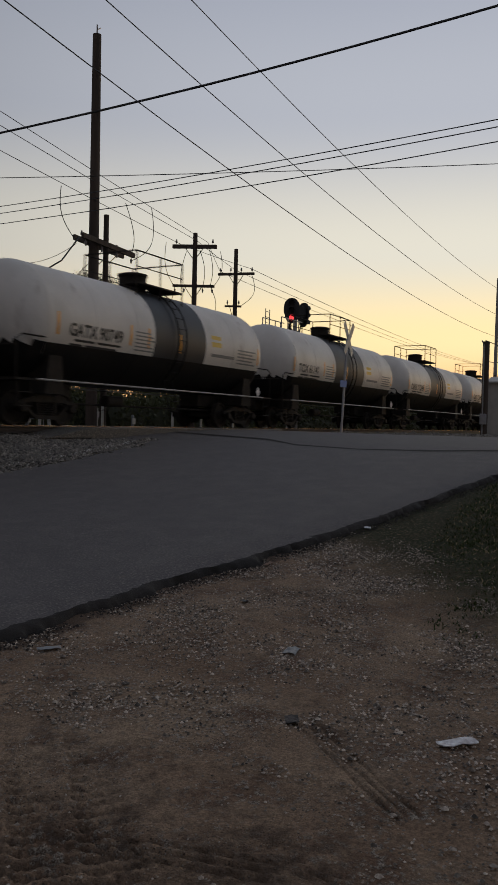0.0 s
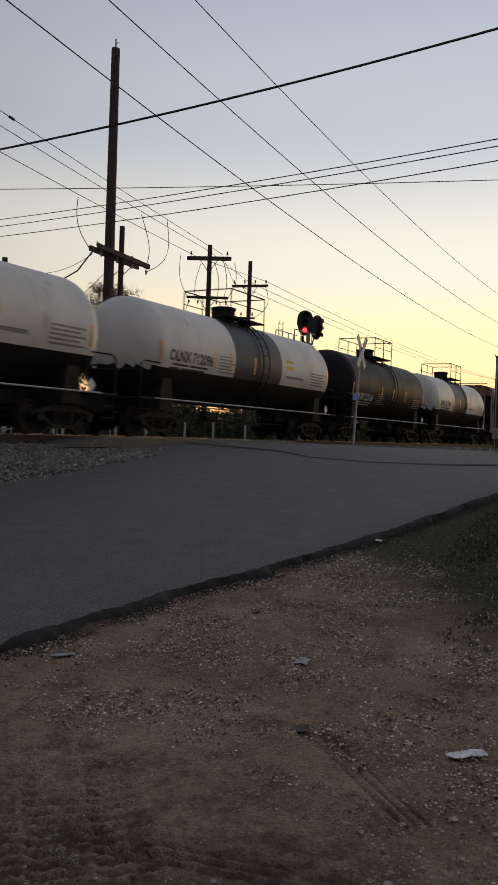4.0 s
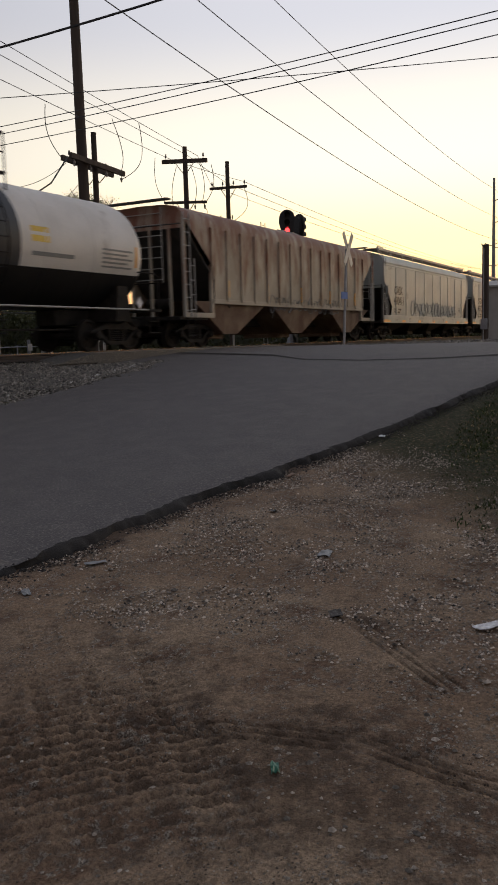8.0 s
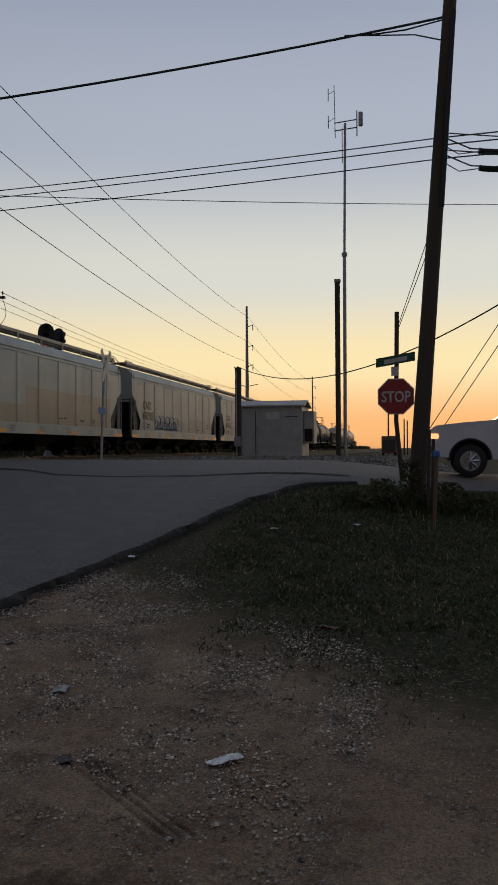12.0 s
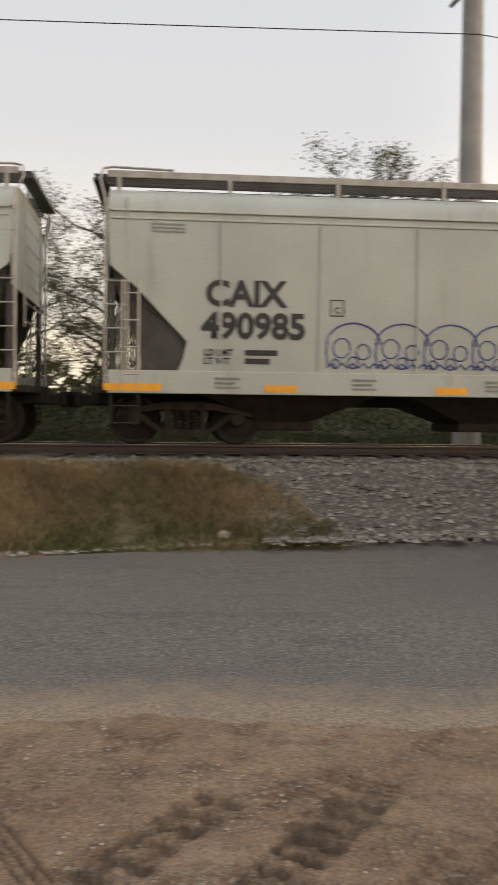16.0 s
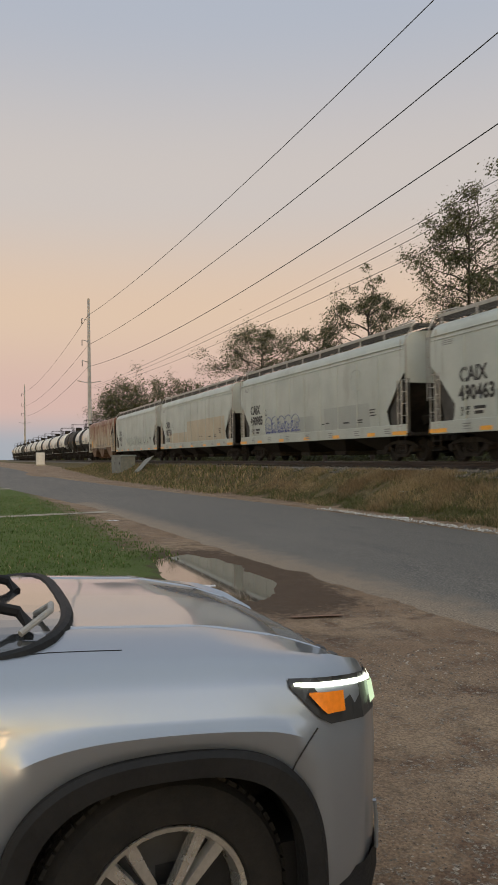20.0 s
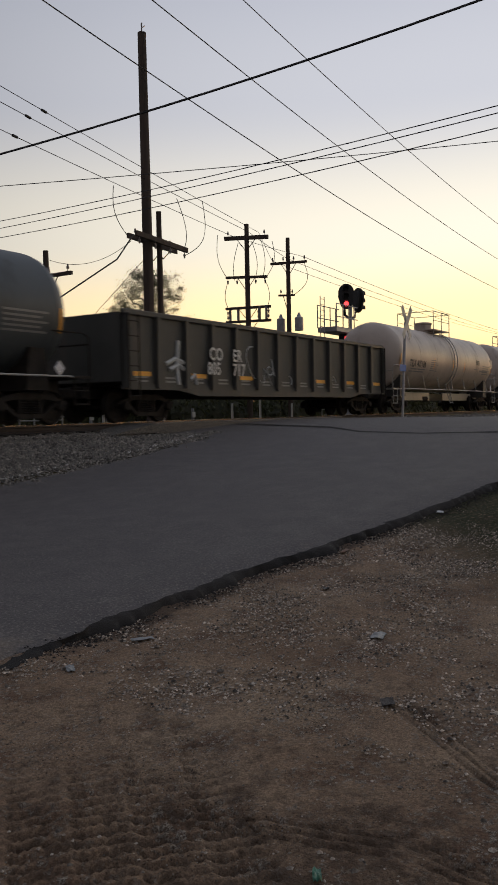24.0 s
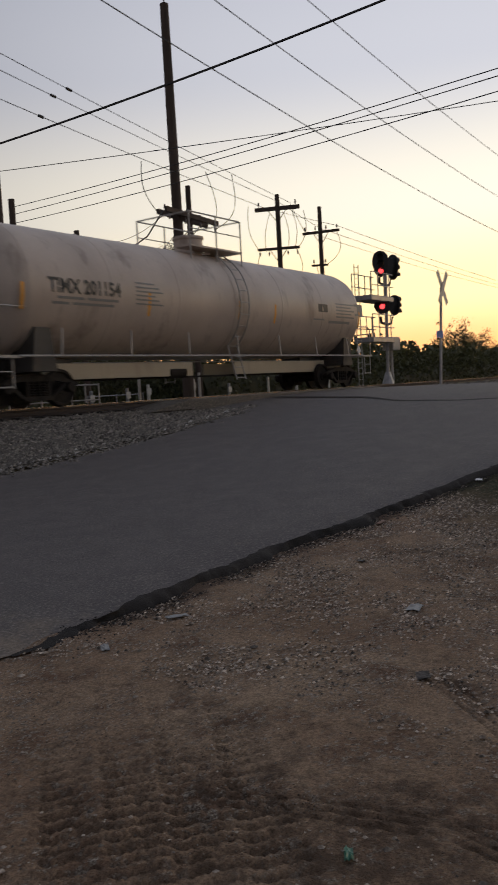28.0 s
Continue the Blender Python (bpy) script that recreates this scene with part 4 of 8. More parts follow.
    # stub sills, saddles, end platforms with hand rails
    for sg in (-1, 1):
        sill = Solid()
        x0, x1 = sorted((sg * (half - 0.45), sg * (hl - 3.0)))
        sill.box(x0, x1, -0.35, 0.35, 0.72, 1.12, 0.02)
        xb = sg * (half - 2.05)
        sill.prism([(xb - 0.35, 0.8), (xb + 0.35, 0.8), (xb + 0.22, 1.75), (xb - 0.22, 1.75)], -1.3, 1.3)
        part("stub_sill", sill, M_STEEL if style != "tan" else M_SHADE, car)
    for sg in (-1, 1):
        e = Solid()
        x0, x1 = sorted((sg * (half - 0.5), sg * (half - 1.3)))
        e.box(x0, x1, -1.5, 1.5, 1.08, 1.14)
        for y in (-1.45, 1.45):
            e.tube([(sg * (half - 0.55), y, 1.1), (sg * (half - 0.55), y, 2.05), (sg * (half - 0.75), y, 2.15), (sg * (half - 1.7), y * 0.97, 2.15)], 0.022, 6)
            e.tube([(sg * (half - 0.6), y, 0.45), (sg * (half - 0.6), y, 1.1)], 0.02, 6)
            e.tube([(sg * (half - 1.05), y, 0.45), (sg * (half - 1.05), y, 1.1)], 0.02, 6)
            e.tube([(sg * (half - 0.6), y, 0.48), (sg * (half - 1.05), y, 0.48)], 0.02, 6)
            e.tube([(sg * (half - 0.6), y, 0.8), (sg * (half - 1.05), y, 0.8)], 0.015, 6)
        e.tube([(sg * (half - 0.55), -1.45, 1.9), (sg * (half - 0.55), 1.45, 1.9)], 0.022, 6)
        part("end_platform", e, M_STEEL if style != "tan" else M_PIPE, car)
    s = Solid()
    for y in (-1.52, 1.52):
        s.tube([(-half + 1.2, y, 1.12), (half - 1.2, y, 1.12)], 0.025, 6)
        for i in range(7 if style == "tan" else 0):
            x = -hl + 1.6 + (2 * hl - 3.2) * i / 6
            s.tube([(x, y, 1.12), (x + 0.25, y * 0.86, zc - r * 0.58)], 0.018, 5)
    part("side_rail", s, M_PIPE, car)
    if style == "tan":
        s = Solid()
        for x0, x1 in ((-hl + 1.8, -1.0), (1.0, hl - 1.8)):
            for y in (-0.62, 0.55):
                s.box(x0, x1, y, y + 0.07, 0.62, 1.0, 0.01)
        part("sill_plate", s, M_BEIGE, car)
    # brake cylinder and piping
    part("brake_gear", Solid().lathe([(-0.4, 0.1), (-0.38, 0.16), (0.3, 0.16), (0.32, 0.1)], "x", (-1.6, -0.5, 0.72), 12).tube([(-hl + 2, -0.4, 0.6), (hl - 2, -0.4, 0.6)], 0.03, 6), M_STEEL, car)
    # markings on the side that shows
    inkm = ink or (M_INK if style in ("banded", "tan") else M_CHALK)
    mx = -hl + (1.75 if style == "tan" else 1.1) if mark_x is None else mark_x
    mz = 2.28 if white else (mark_z or 2.15)
    part("lettering", on_tank(text_mesh(mark + " " + number if style != "banded" or mark != "SHPX" else mark + number, 0.44, inkm, 0.9, 0.03), r, zc, mx, mz), None, car, "reporting mark and number")
    print_lines(car, [(0.25, -0.14, 0.8, 0.06), (1.15, -0.14, 1.0, 0.06), (0.1, -0.26, 0.5, 0.06), (0.7, -0.26, 1.3, 0.06)], M_GHOST if style == "tan" else inkm, lambda me: on_tank(me, r, zc, mx, mz))
    print_lines(car, [(0, -0.25 + 0.1 * i, 1.0 - 0.15 * (i % 3), 0.04) for i in range(6)], M_GHOST, lambda me: on_tank(me, r, zc, mx + 2.75, mz + 0.1))
    print_lines(car, [(0, -0.3 + 0.11 * i, 1.3 - 0.2 * (i % 2), 0.05) for i in range(5)], M_GHOST, lambda me: on_tank(me, r, zc, hl - 2.4, mz + 0.2))
    if white:
        for z_, w_, h_, m_ in ((2.62, 0.62, 0.36, M_YELLOW), (2.3, 1.5, 0.1, M_GHOST)):
            p = Solid()
            p.add([(0, 0, 0), (w_, 0, 0), (w_, h_, 0), (0, h_, 0)], [(0, 1, 2, 3)])
            part("stencil_panel", on_tank(p.mesh("stencil_panel", m_), r, zc, b1 + 0.35, z_), None, car)
    for x in ((mx - 0.45, mx + 2.5, b0 - 0.35, b0 + 1.3, hl - 0.95) if white else (-hl + 0.6, mx + 3.2, 0.15, 2.0, hl - 0.75)):
        s = Solid()
        s.add([(0, 0, 0), (0.09, 0, 0), (0.09, 0.56, 0), (0.09, 0.28, 0), (0, 0.56, 0), (0, 0.28, 0)], [(0, 1, 3, 5), (5, 3, 2, 4)])
        part("reflector", on_tank(s.mesh("reflector", M_ORANGE), r, zc, x, 2.25 if white else 2.1), None, car, "orange reflector strip")
    if style == "tan":
        for x_, z_, w_, h_, m_ in ((hl - 3.6, 2.55, 0.62, 0.26, M_SHADE), (hl - 3.9, 2.28, 0.7, 0.05, M_GHOST), (hl - 2.9, 2.2, 1.5, 0.09, M_GHOST), (hl - 1.05, 2.5, 0.62, 0.42, M_GHOST)):
            p = Solid().add([(w_ * i / 4, h_ * j, 0) for j in (0, 1) for i in range(5)], [(i, i + 1, i + 6, i + 5) for i in range(4)])
            part("stencil_panel", on_tank(p.mesh("stencil_panel", m_), r, zc, x_, z_), None, car)
    s = Solid().add([(hl - 1.0, -1.53, 1.3), (hl - 0.85, -1.53, 1.12), (hl - 0.7, -1.53, 1.3), (hl - 0.85, -1.53, 1.48)], [(0, 1, 2, 3)])
    s.v += [(x, y + 0.02, z) for x, y, z in s.v]
    s.f += [(7, 6, 5, 4), (1, 0, 4, 5), (2, 1, 5, 6), (3, 2, 6, 7), (0, 3, 7, 4)]; s.m += [0] * 5
    part("placard", s, M_PAPER, car, "white diamond placard")
    return car


def hopper_car(s0, s1, mark, number, label, paint=None, kind="smooth", patches=(), graffiti=None):
    car, half = rail_car("hopper_car", label, s0, s1)
    body = paint or M_GREY
    he = half - 0.72
    W, z0, z1 = 1.55, 0.98, 4.05
    # curved side sheets with cut-away lower corners
    levels = [(z0, 1.50), (1.3, 1.53), (2.0, 1.57), (2.9, 1.58), (3.6, 1.57), (3.8, 1.55), (3.98, 1.51), (4.14, 1.42), (4.25, 1.25), (4.32, 0.9), (4.35, 0.0)]

    def inset(z):
        if kind == "ribbed":
            return float(np.interp(z, [1.45, 2.5, 3.85, 3.95], [1.8, 1.75, 0.10, 0.05]))
        return float(np.interp(z, [1.0, 1.25, 1.45, 1.72, 2.6, 2.95, 3.0], [1.2, 1.2, 1.28, 1.34, 0.5, 0.08, 0.05]))
    zs = [(z0, 1.50), (1.25, 1.525), (1.45, 1.54), (1.6, 1.548), (1.72, 1.555), (2.0, 1.57), (2.3, 1.575), (2.6, 1.578), (2.95, 1.58)] + levels[4:]
    if kind == "ribbed":
        zs = [(1.45, 1.54), (2.0, 1.57), (2.5, 1.58), (3.1, 1.58)] + levels[4:]
    for sg in (-1, 1):
        s = Solid()
        nx = 25
        for z, y in zs:
            i0 = inset(z)
            for k in range(nx):
                x = -he + i0 + (2 * he - 2 * i0) * k / (nx - 1)
                s.v.append((x, sg * y, z))
        s.f = [(j * nx + k, j * nx + k + 1, (j + 1) * nx + k + 1, (j + 1) * nx + k) for j in range(len(zs) - 1) for k in range(nx - 1)]
        s.m = [0] * len(s.f)
        part("side_sheet", s, body, car, smooth=40)
        if kind == "ribbed":
            for i in range(15):
                x = -he + 1.6 + (2 * he - 3.2) * i / 14
                rb = Solid()
                rb.box(x - 0.05, x + 0.05, sg * 1.59 - 0.03, sg * 1.59 + 0.018, 1.45 if abs(x) < he - 1.9 else 4.0 - (he - abs(x)) * 0.9, 3.75, 0.015)
                part("rib", rb, body, car)
        else:
            lp = Solid()
            for z in (3.70, 3.83):
                lp.box(-he + 0.1, he - 0.1, sg * 1.56 - 0.02, sg * 1.56 + 0.02, z, z + 0.035, 0.008)
            part("eave_moulding", lp, body, car)
            for i in range(9):
                x = -he + 1.9 + (2 * he - 3.8) * i / 8
                part("panel_seam", Solid().box(x - 0.016, x + 0.016, sg * 1.578 - 0.02, sg * 1.578 + 0.003, 1.25, 3.68), body, car)
    # end walls and slope sheets; the recess shadow is put into the sheets' steel
    for sg in (-1, 1):
        e = Solid()
        xe = sg * (he - 0.06)
        ring = [(y, z) for z, y in zs if z >= (3.5 if kind == "ribbed" else 2.6)]
        pts = [(xe, -y, z) for y, z in ring] + [(xe, y, z) for y, z in ring[::-1][1:]]
        e.add(pts, [tuple(range(len(pts)))])
        part("end_wall", e, body, car)
        e = Solid()
        if kind == "ribbed":
            e.plate((xe, -1.5, 3.75), (xe, 1.5, 3.75), (sg * (he - 2.9), 1.5, 1.3), (sg * (he - 2.9), -1.5, 1.3), 0.03)
        else:
            e.plate((xe, -1.5, 2.75), (xe, 1.5, 2.75), (sg * (he - 2.6), 1.5, 0.95), (sg * (he - 2.6), -1.5, 0.95), 0.03)
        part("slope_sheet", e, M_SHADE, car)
        for y in (-1.0, -0.3, 0.4, 1.1) if kind == "ribbed" else ():
            part("end_post", Solid().box(min(sg * (he - 0.12), sg * (he - 0.04)), max(sg * (he - 0.12), sg * (he - 0.04)), y - 0.04, y + 0.04, 0.97, 3.7, 0.01), body, car)
        for y in (-1.44, 1.44):
            if kind == "ribbed":
                part("end_post", Solid().box(min(sg * (he - 0.16), sg * (he - 0.04)), max(sg * (he - 0.16), sg * (he - 0.04)), y * 1.04 - 0.05, y * 1.04 + 0.05, 0.97, 3.9, 0.01), body, car)
                part("end_sill", Solid().box(min(sg * he, sg * (he - 1.75)), max(sg * he, sg * (he - 1.75)), y * 1.05 - 0.05, y * 1.05 + 0.05, 0.93, 1.08, 0.01), body, car)
                part("corner_brace", Solid().box(min(sg * (he - 1.75), sg * (he - 1.62)), max(sg * (he - 1.75), sg * (he - 1.62)), y * 1.04 - 0.05, y * 1.04 + 0.05, 0.97, 2.6, 0.01), body, car)
                continue
            # gusset colour kept dark to carry the shadow of the recessed corner
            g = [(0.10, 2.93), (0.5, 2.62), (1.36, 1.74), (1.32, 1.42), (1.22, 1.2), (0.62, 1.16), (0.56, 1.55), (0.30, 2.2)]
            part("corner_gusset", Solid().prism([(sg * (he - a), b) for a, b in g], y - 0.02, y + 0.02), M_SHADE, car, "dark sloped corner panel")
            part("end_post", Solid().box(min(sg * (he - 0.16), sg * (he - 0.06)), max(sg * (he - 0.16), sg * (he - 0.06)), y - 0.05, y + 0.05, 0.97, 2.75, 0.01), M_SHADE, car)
            gr = [(he - 1.1, 1.2, 4.62), (he - 0.1, 1.22, 4.64), (he + 0.06, 1.26, 4.60), (he + 0.10, 1.38, 4.40), (he + 0.02, 1.56, 4.1), (he - 0.02, 1.6, 3.8)]
            part("grab_rail", Solid().tube([(sg * a, math.copysign(b, y), c) for a, b, c in gr], 0.022, 6), M_PIPE, car)
        part("brake_tank", Solid().lathe([(-0.45, 0.1), (-0.4, 0.17), (0.4, 0.17), (0.45, 0.1)], "y", (sg * (he - 0.75), -0.1, 1.4), 12), M_STEEL, car, smooth=40)
        e = Solid()
        x0, x1 = sorted((sg * (half - 0.5), sg * (he - 1.4)))
        e.box(x0, x1, -1.5, 1.5, 0.86, 0.97, 0.01)
        part("end_platform", e, M_STEEL, car)
        for y in (-1.56, 1.56):
            part("ladder", ladder(sg * (he - 0.18), y, 0.95, 4.05, 0.36, rungs=8), M_PIPE, car)
            part("ladder", ladder(sg * (he - 0.42), y * 1.015, 0.95, 2.72, 0.26, rungs=4), M_PIPE, car)
            st = Solid()
            for dx in (0.1, 0.55):
                st.tube([(sg * (he - dx), y, 0.35), (sg * (he - dx), y, 0.95)], 0.02, 6)
            for z in (0.37, 0.65):
                st.tube([(sg * (he - 0.1), y, z), (sg * (he - 0.55), y, z)], 0.016, 6)
            part("step", st, M_STEEL, car)
        for dy in (-0.8, 0.8):
            part("end_rail", Solid().tube([(sg * (he + 0.02), dy, 2.0), (sg * (he + 0.02), dy, 4.25)], 0.02, 6), M_PIPE, car)
        for i in range(7):
            part("end_rung", Solid().tube([(sg * (he + 0.02), -0.8, 2.1 + 0.33 * i), (sg * (he + 0.02), 0.8, 2.1 + 0.33 * i)], 0.014, 5), M_PIPE, car)
    # side sill
    for sg in (-1, 1):
        if kind == "ribbed":
            part("side_sill", Solid().box(-he + 1.7, he - 1.7, sg * 1.56 - 0.03, sg * 1.56 + 0.03, 1.38, 1.52, 0.01), body, car)
        else:
            part("side_sill", Solid().box(-he + 0.05, he - 0.05, sg * 1.56 - 0.03, sg * 1.56 + 0.03, 0.86, 1.24, 0.01), body, car)
    # running boards and toe lattice of open grating on the roof
    for sg in (-1, 1):
        if kind == "ribbed":
            part("hatch_cover", Solid().box(-he + 0.5, he - 0.5, min(sg * 0.12, sg * 0.62), max(sg * 0.12, sg * 0.62), 4.31, 4.41, 0.03), body, car)
            continue
        g = Solid()
        for k in range(6):
            y = sg * (0.55 + 0.125 * k)
            g.box(-he - 0.22, he + 0.22, y - 0.012, y + 0.012, 4.50, 4.53)
        n = int(2 * he / 0.16)
        for i in range(n):
            x = -he + 2 * he * i / (n - 1)
            g.box(x - 0.008, x + 0.008, min(sg * 0.55, sg * 1.18), max(sg * 0.55, sg * 1.18), 4.505, 4.525)
        part("running_board", g, M_SHADE, car, "open steel grating")
        g = Solid()
        for k in range(3):
            g.box(-he, he, sg * 1.21 - 0.006, sg * 1.21 + 0.006, 4.35 + 0.045 * k, 4.382 + 0.045 * k)
        n = int(2 * he / 0.09)
        for i in range(n):
            x = -he + 2 * he * i / (n - 1)
            g.box(x - 0.012, x + 0.012, sg * 1.215 - 0.004, sg * 1.215 + 0.004, 4.35, 4.48)
        part("toe_lattice", g, M_SHADE, car, "dark perforated fascia")
        part("toe_rail", Solid().box(-he, he, sg * 1.215 - 0.02, sg * 1.215 + 0.02, 4.47, 4.585, 0.008), M_PIPE, car)
        for i in range(10):
            x = -he + 0.2 + (2 * he - 0.4) * i / 9
            b = Solid().prism([(x - 0.035, 4.2), (x + 0.035, 4.2), (x + 0.035, 4.58), (x - 0.035, 4.58)], min(sg * 1.22, sg * 1.25), max(sg * 1.22, sg * 1.25))
            b.tube([(x, sg * 1.23, 4.24), (x, sg * 1.4, 4.13)], 0.03, 5)
            part("board_bracket", b, M_PIPE, car)
    if kind != "ribbed":
        part("hatch_trough", Solid().box(-he + 0.6, he - 0.6, -0.3, 0.3, 4.3, 4.53, 0.03), M_STEEL, car)
    for k in (-1, 1):
        part("end_board", Solid().box(min(k * he, k * (he + 0.24)), max(k * he, k * (he + 0.24)), -1.18, 1.18, 4.42, 4.47), M_SHADE, car)
    # hopper bottoms
    nh = 3 if kind == "ribbed" else 4
    for i in range(nh):
        c = -he + 3.1 + (2 * he - 6.2) * i / (nh - 1)
        w = (2 * he - 6.2) / (nh - 1) / 2
        zb, hw, zt = 0.42, (1.36 if kind == "ribbed" else 0.75), (1.45 if kind == "ribbed" else 1.0)
        h = Solid()
        t = [(c - w * (0.92 if kind == "ribbed" else 1), zt), (c + w * (0.92 if kind == "ribbed" else 1), zt)]
        vs = [(t[0][0], -1.48, zt), (t[1][0], -1.48, zt), (t[1][0], 1.48, zt), (t[0][0], 1.48, zt), (c - 0.45, -hw, zb), (c + 0.45, -hw, zb), (c + 0.45, hw, zb), (c - 0.45, hw, zb)]
        h.add(vs, [(0, 1, 5, 4), (1, 2, 6, 5), (2, 3, 7, 6), (3, 0, 4, 7), (4, 5, 6, 7)])
        h.box(c - 0.5, c + 0.5, -0.8, 0.8, zb - 0.16, zb, 0.03)
        part("hopper_bottom", h, M_RUSTBAY if kind == "ribbed" else M_STEEL, car)
    part("center_sill", Solid().box(-half + 0.4, half - 0.4, -0.3, 0.3, 0.7, 1.0, 0.02), M_STEEL, car)
    # reflectors, lettering, patches
    for x, w in [(-he - 0.02, 0.95), (he - 0.93, 0.95)] + [(-5.9 + 2.92 * i, 0.55) for i in range(5)]:
        if kind == "ribbed":
            if w < 0.9:
                part("reflector", Solid().box(x, x + 0.1, -1.612, -1.585, 1.6, 2.15), M_ORANGE, car, "upright orange reflector strip")
            continue
        part("reflector", Solid().box(x, x + w, -1.6, -1.586, 0.90, 1.02), M_ORANGE, car, "orange reflector strip")
    for (x0, x1, za, zb, m) in patches:
        yy = lambda z: -(float(np.interp(z, [q[0] for q in levels], [q[1] for q in levels])) + 0.006)
        p = Solid()
        k = 6
        for j in range(k + 1):
            z = za + (zb - za) * j / k
            p.v += [(x0, yy(z), z), (x1, yy(z), z)]
        p.f = [(2 * j, 2 * j + 1, 2 * j + 3, 2 * j + 2) for j in range(k)]
        p.m = [0] * k
        part("paint_patch", p, m, car)

    def flat(me, x, z, d=0.012):
        for v in me.vertices:
            zz = z + v.co.y
            v.co = (x + v.co.x, -(float(np.interp(zz, [q[0] for q in levels], [q[1] for q in levels])) + d), zz)
        return me
    if mark:
        part("lettering", flat(text_mesh(mark, 0.58, M_INK, 0.98, 0.035), -he + 1.64, 2.33), None, car, "reporting mark")
        part("lettering", flat(text_mesh(number, 0.58, M_INK, 1.0, 0.035), -he + 1.58, 1.80), None, car, "car number")
    if kind == "smooth":
        for word, z in (("LD LMT", 1.50), ("LT WT", 1.36)):
            part("lettering", flat(text_mesh(word, 0.15, M_INK, 0.95, 0.03), -he + 1.62, z), None, car, "weight stencil")
        print_lines(car, [(0.68, 0.14, 0.55, 0.09), (0.68, 0.0, 0.42, 0.09)], M_INK, lambda me: flat(me, -he + 1.62, 1.37))
        for x0_, z0_, w_, h_ in ((-he + 3.72, 2.18, 0.24, 0.02), (-he + 3.72, 2.44, 0.24, 0.02), (-he + 3.72, 2.2, 0.02, 0.24), (-he + 3.94, 2.2, 0.02, 0.24)):
            print_lines(car, [(0, 0, w_, h_)], M_INK, lambda me: flat(me, x0_, z0_))
        part("lettering", flat(text_mesh("C", 0.15, M_INK, 1.0, 0.02), -he + 3.79, 2.23), None, car, "plate letter")
        print_lines(car, [(0, 0.06 * i, 0.55, 0.025) for i in range(3)], M_GHOST, lambda me: flat(me, -he + 0.75, 3.5))
        print_lines(car, [(0, 0.1 * i, 0.45 - 0.1 * (i % 2), 0.045) for i in range(3)] + [(-1.0, -0.12, 0.4, 0.045), (-1.0, -0.2, 0.4, 0.04), (-2.2, -0.18, 0.5, 0.06), (-4.2, -0.14, 0.25, 0.04), (-3.8, -0.12, 0.3, 0.05)], M_INK, lambda me: flat(me, he - 2.6, 1.62))
        print_lines(car, [(k * 2.3, 0.075 * i, 0.42 - 0.08 * (i % 2), 0.035) for k in range(7) for i in range(3)], M_GHOST, lambda me: flat(me, -he + 1.8, 0.95, 0.1))
    if graffiti and graffiti[0] == M_BLUEINK:
        shield = [(-0.34, 0.36), (-0.1, 0.42), (0.1, 0.42), (0.34, 0.36), (0.38, 0.0), (0.32, -0.3), (0.0, -0.42), (-0.32, -0.3), (-0.38, 0.0), (-0.34, 0.36)]
        part("faded_shield", Solid().tube([(4.9 + a, -1.575, 2.95 + b) for a, b in shield], 0.014, 4), M_PATCH, car, "faded grey shield outline")
        g = Solid()
        out = lambda q, z: (q, -(float(np.interp(z, [p[0] for p in levels], [p[1] for p in levels])) + 0.008), z)
        for i in range(5):
            cx = graffiti[1] + 0.84 * i
            g.tube([out(cx + 0.46 * math.cos(a), 1.72 + 0.36 * math.sin(a)) for a in [math.pi * k / 12 for k in range(13)]], 0.015, 4)
            for dx, dz, rr in ((-0.2, 1.66, 0.15), (0.17, 1.6, 0.12), (0.0, 1.42, 0.09), (-0.3, 1.4, 0.07)):
                g.tube([out(cx + dx + rr * math.cos(a), dz + rr * 1.1 * math.sin(a)) for a in [math.tau * k / 10 for k in range(11)]], 0.013, 4)
            g.tube([out(cx - 0.45 + 0.09 * k, 1.36 + (0.05 if k % 2 else -0.03)) for k in range(11)], 0.014, 4)
            g.tube([out(cx - 0.42, 1.36), out(cx - 0.46, 1.55), out(cx - 0.44, 1.78)], 0.013, 4)
        part("spray_lettering", g, M_BLUEINK, car, "linked blue spray-paint rings")
    elif graffiti:
        gm, x0, z, n, sc = graffiti
        g = Solid()
        r2 = random.Random(n * 7 + int(x0 * 10))
        for i in range(n):
            cx = x0 + i * 0.52 * sc
            pts = []
            a0, kx, ky = r2.uniform(0, 6), r2.uniform(0.16, 0.26) * sc, r2.uniform(0.2, 0.34) * sc
            for j in range(15):
                a = a0 + j / 14 * r2.uniform(5.6, 6.6)
                zz = z + 0.4 * sc + ky * math.sin(a)
                pts.append((cx + kx * math.cos(a), -(float(np.interp(zz, [q[0] for q in levels], [q[1] for q in levels])) + 0.008 + (0.035 if kind == "ribbed" else 0)), zz))
            g.tube(pts, 0.013 * sc, 4)
            for j in range(2):
                x1, z1_ = cx + r2.uniform(-0.2, 0.2) * sc, z + r2.uniform(0.1, 0.6) * sc
                x2, z2_ = x1 + r2.uniform(-0.25, 0.25) * sc, z1_ + r2.uniform(-0.3, 0.3) * sc
                g.tube([(q, -(float(np.interp(w, [p[0] for p in levels], [p[1] for p in levels])) + 0.008 + (0.035 if kind == "ribbed" else 0)), w) for q, w in ((x1, z1_), ((x1 + x2) / 2 + 0.05, (z1_ + z2_) / 2), (x2, z2_))], 0.013 * sc, 4)
        part("spray_lettering", g, gm, car, "looping spray-paint scrawl")
    return car


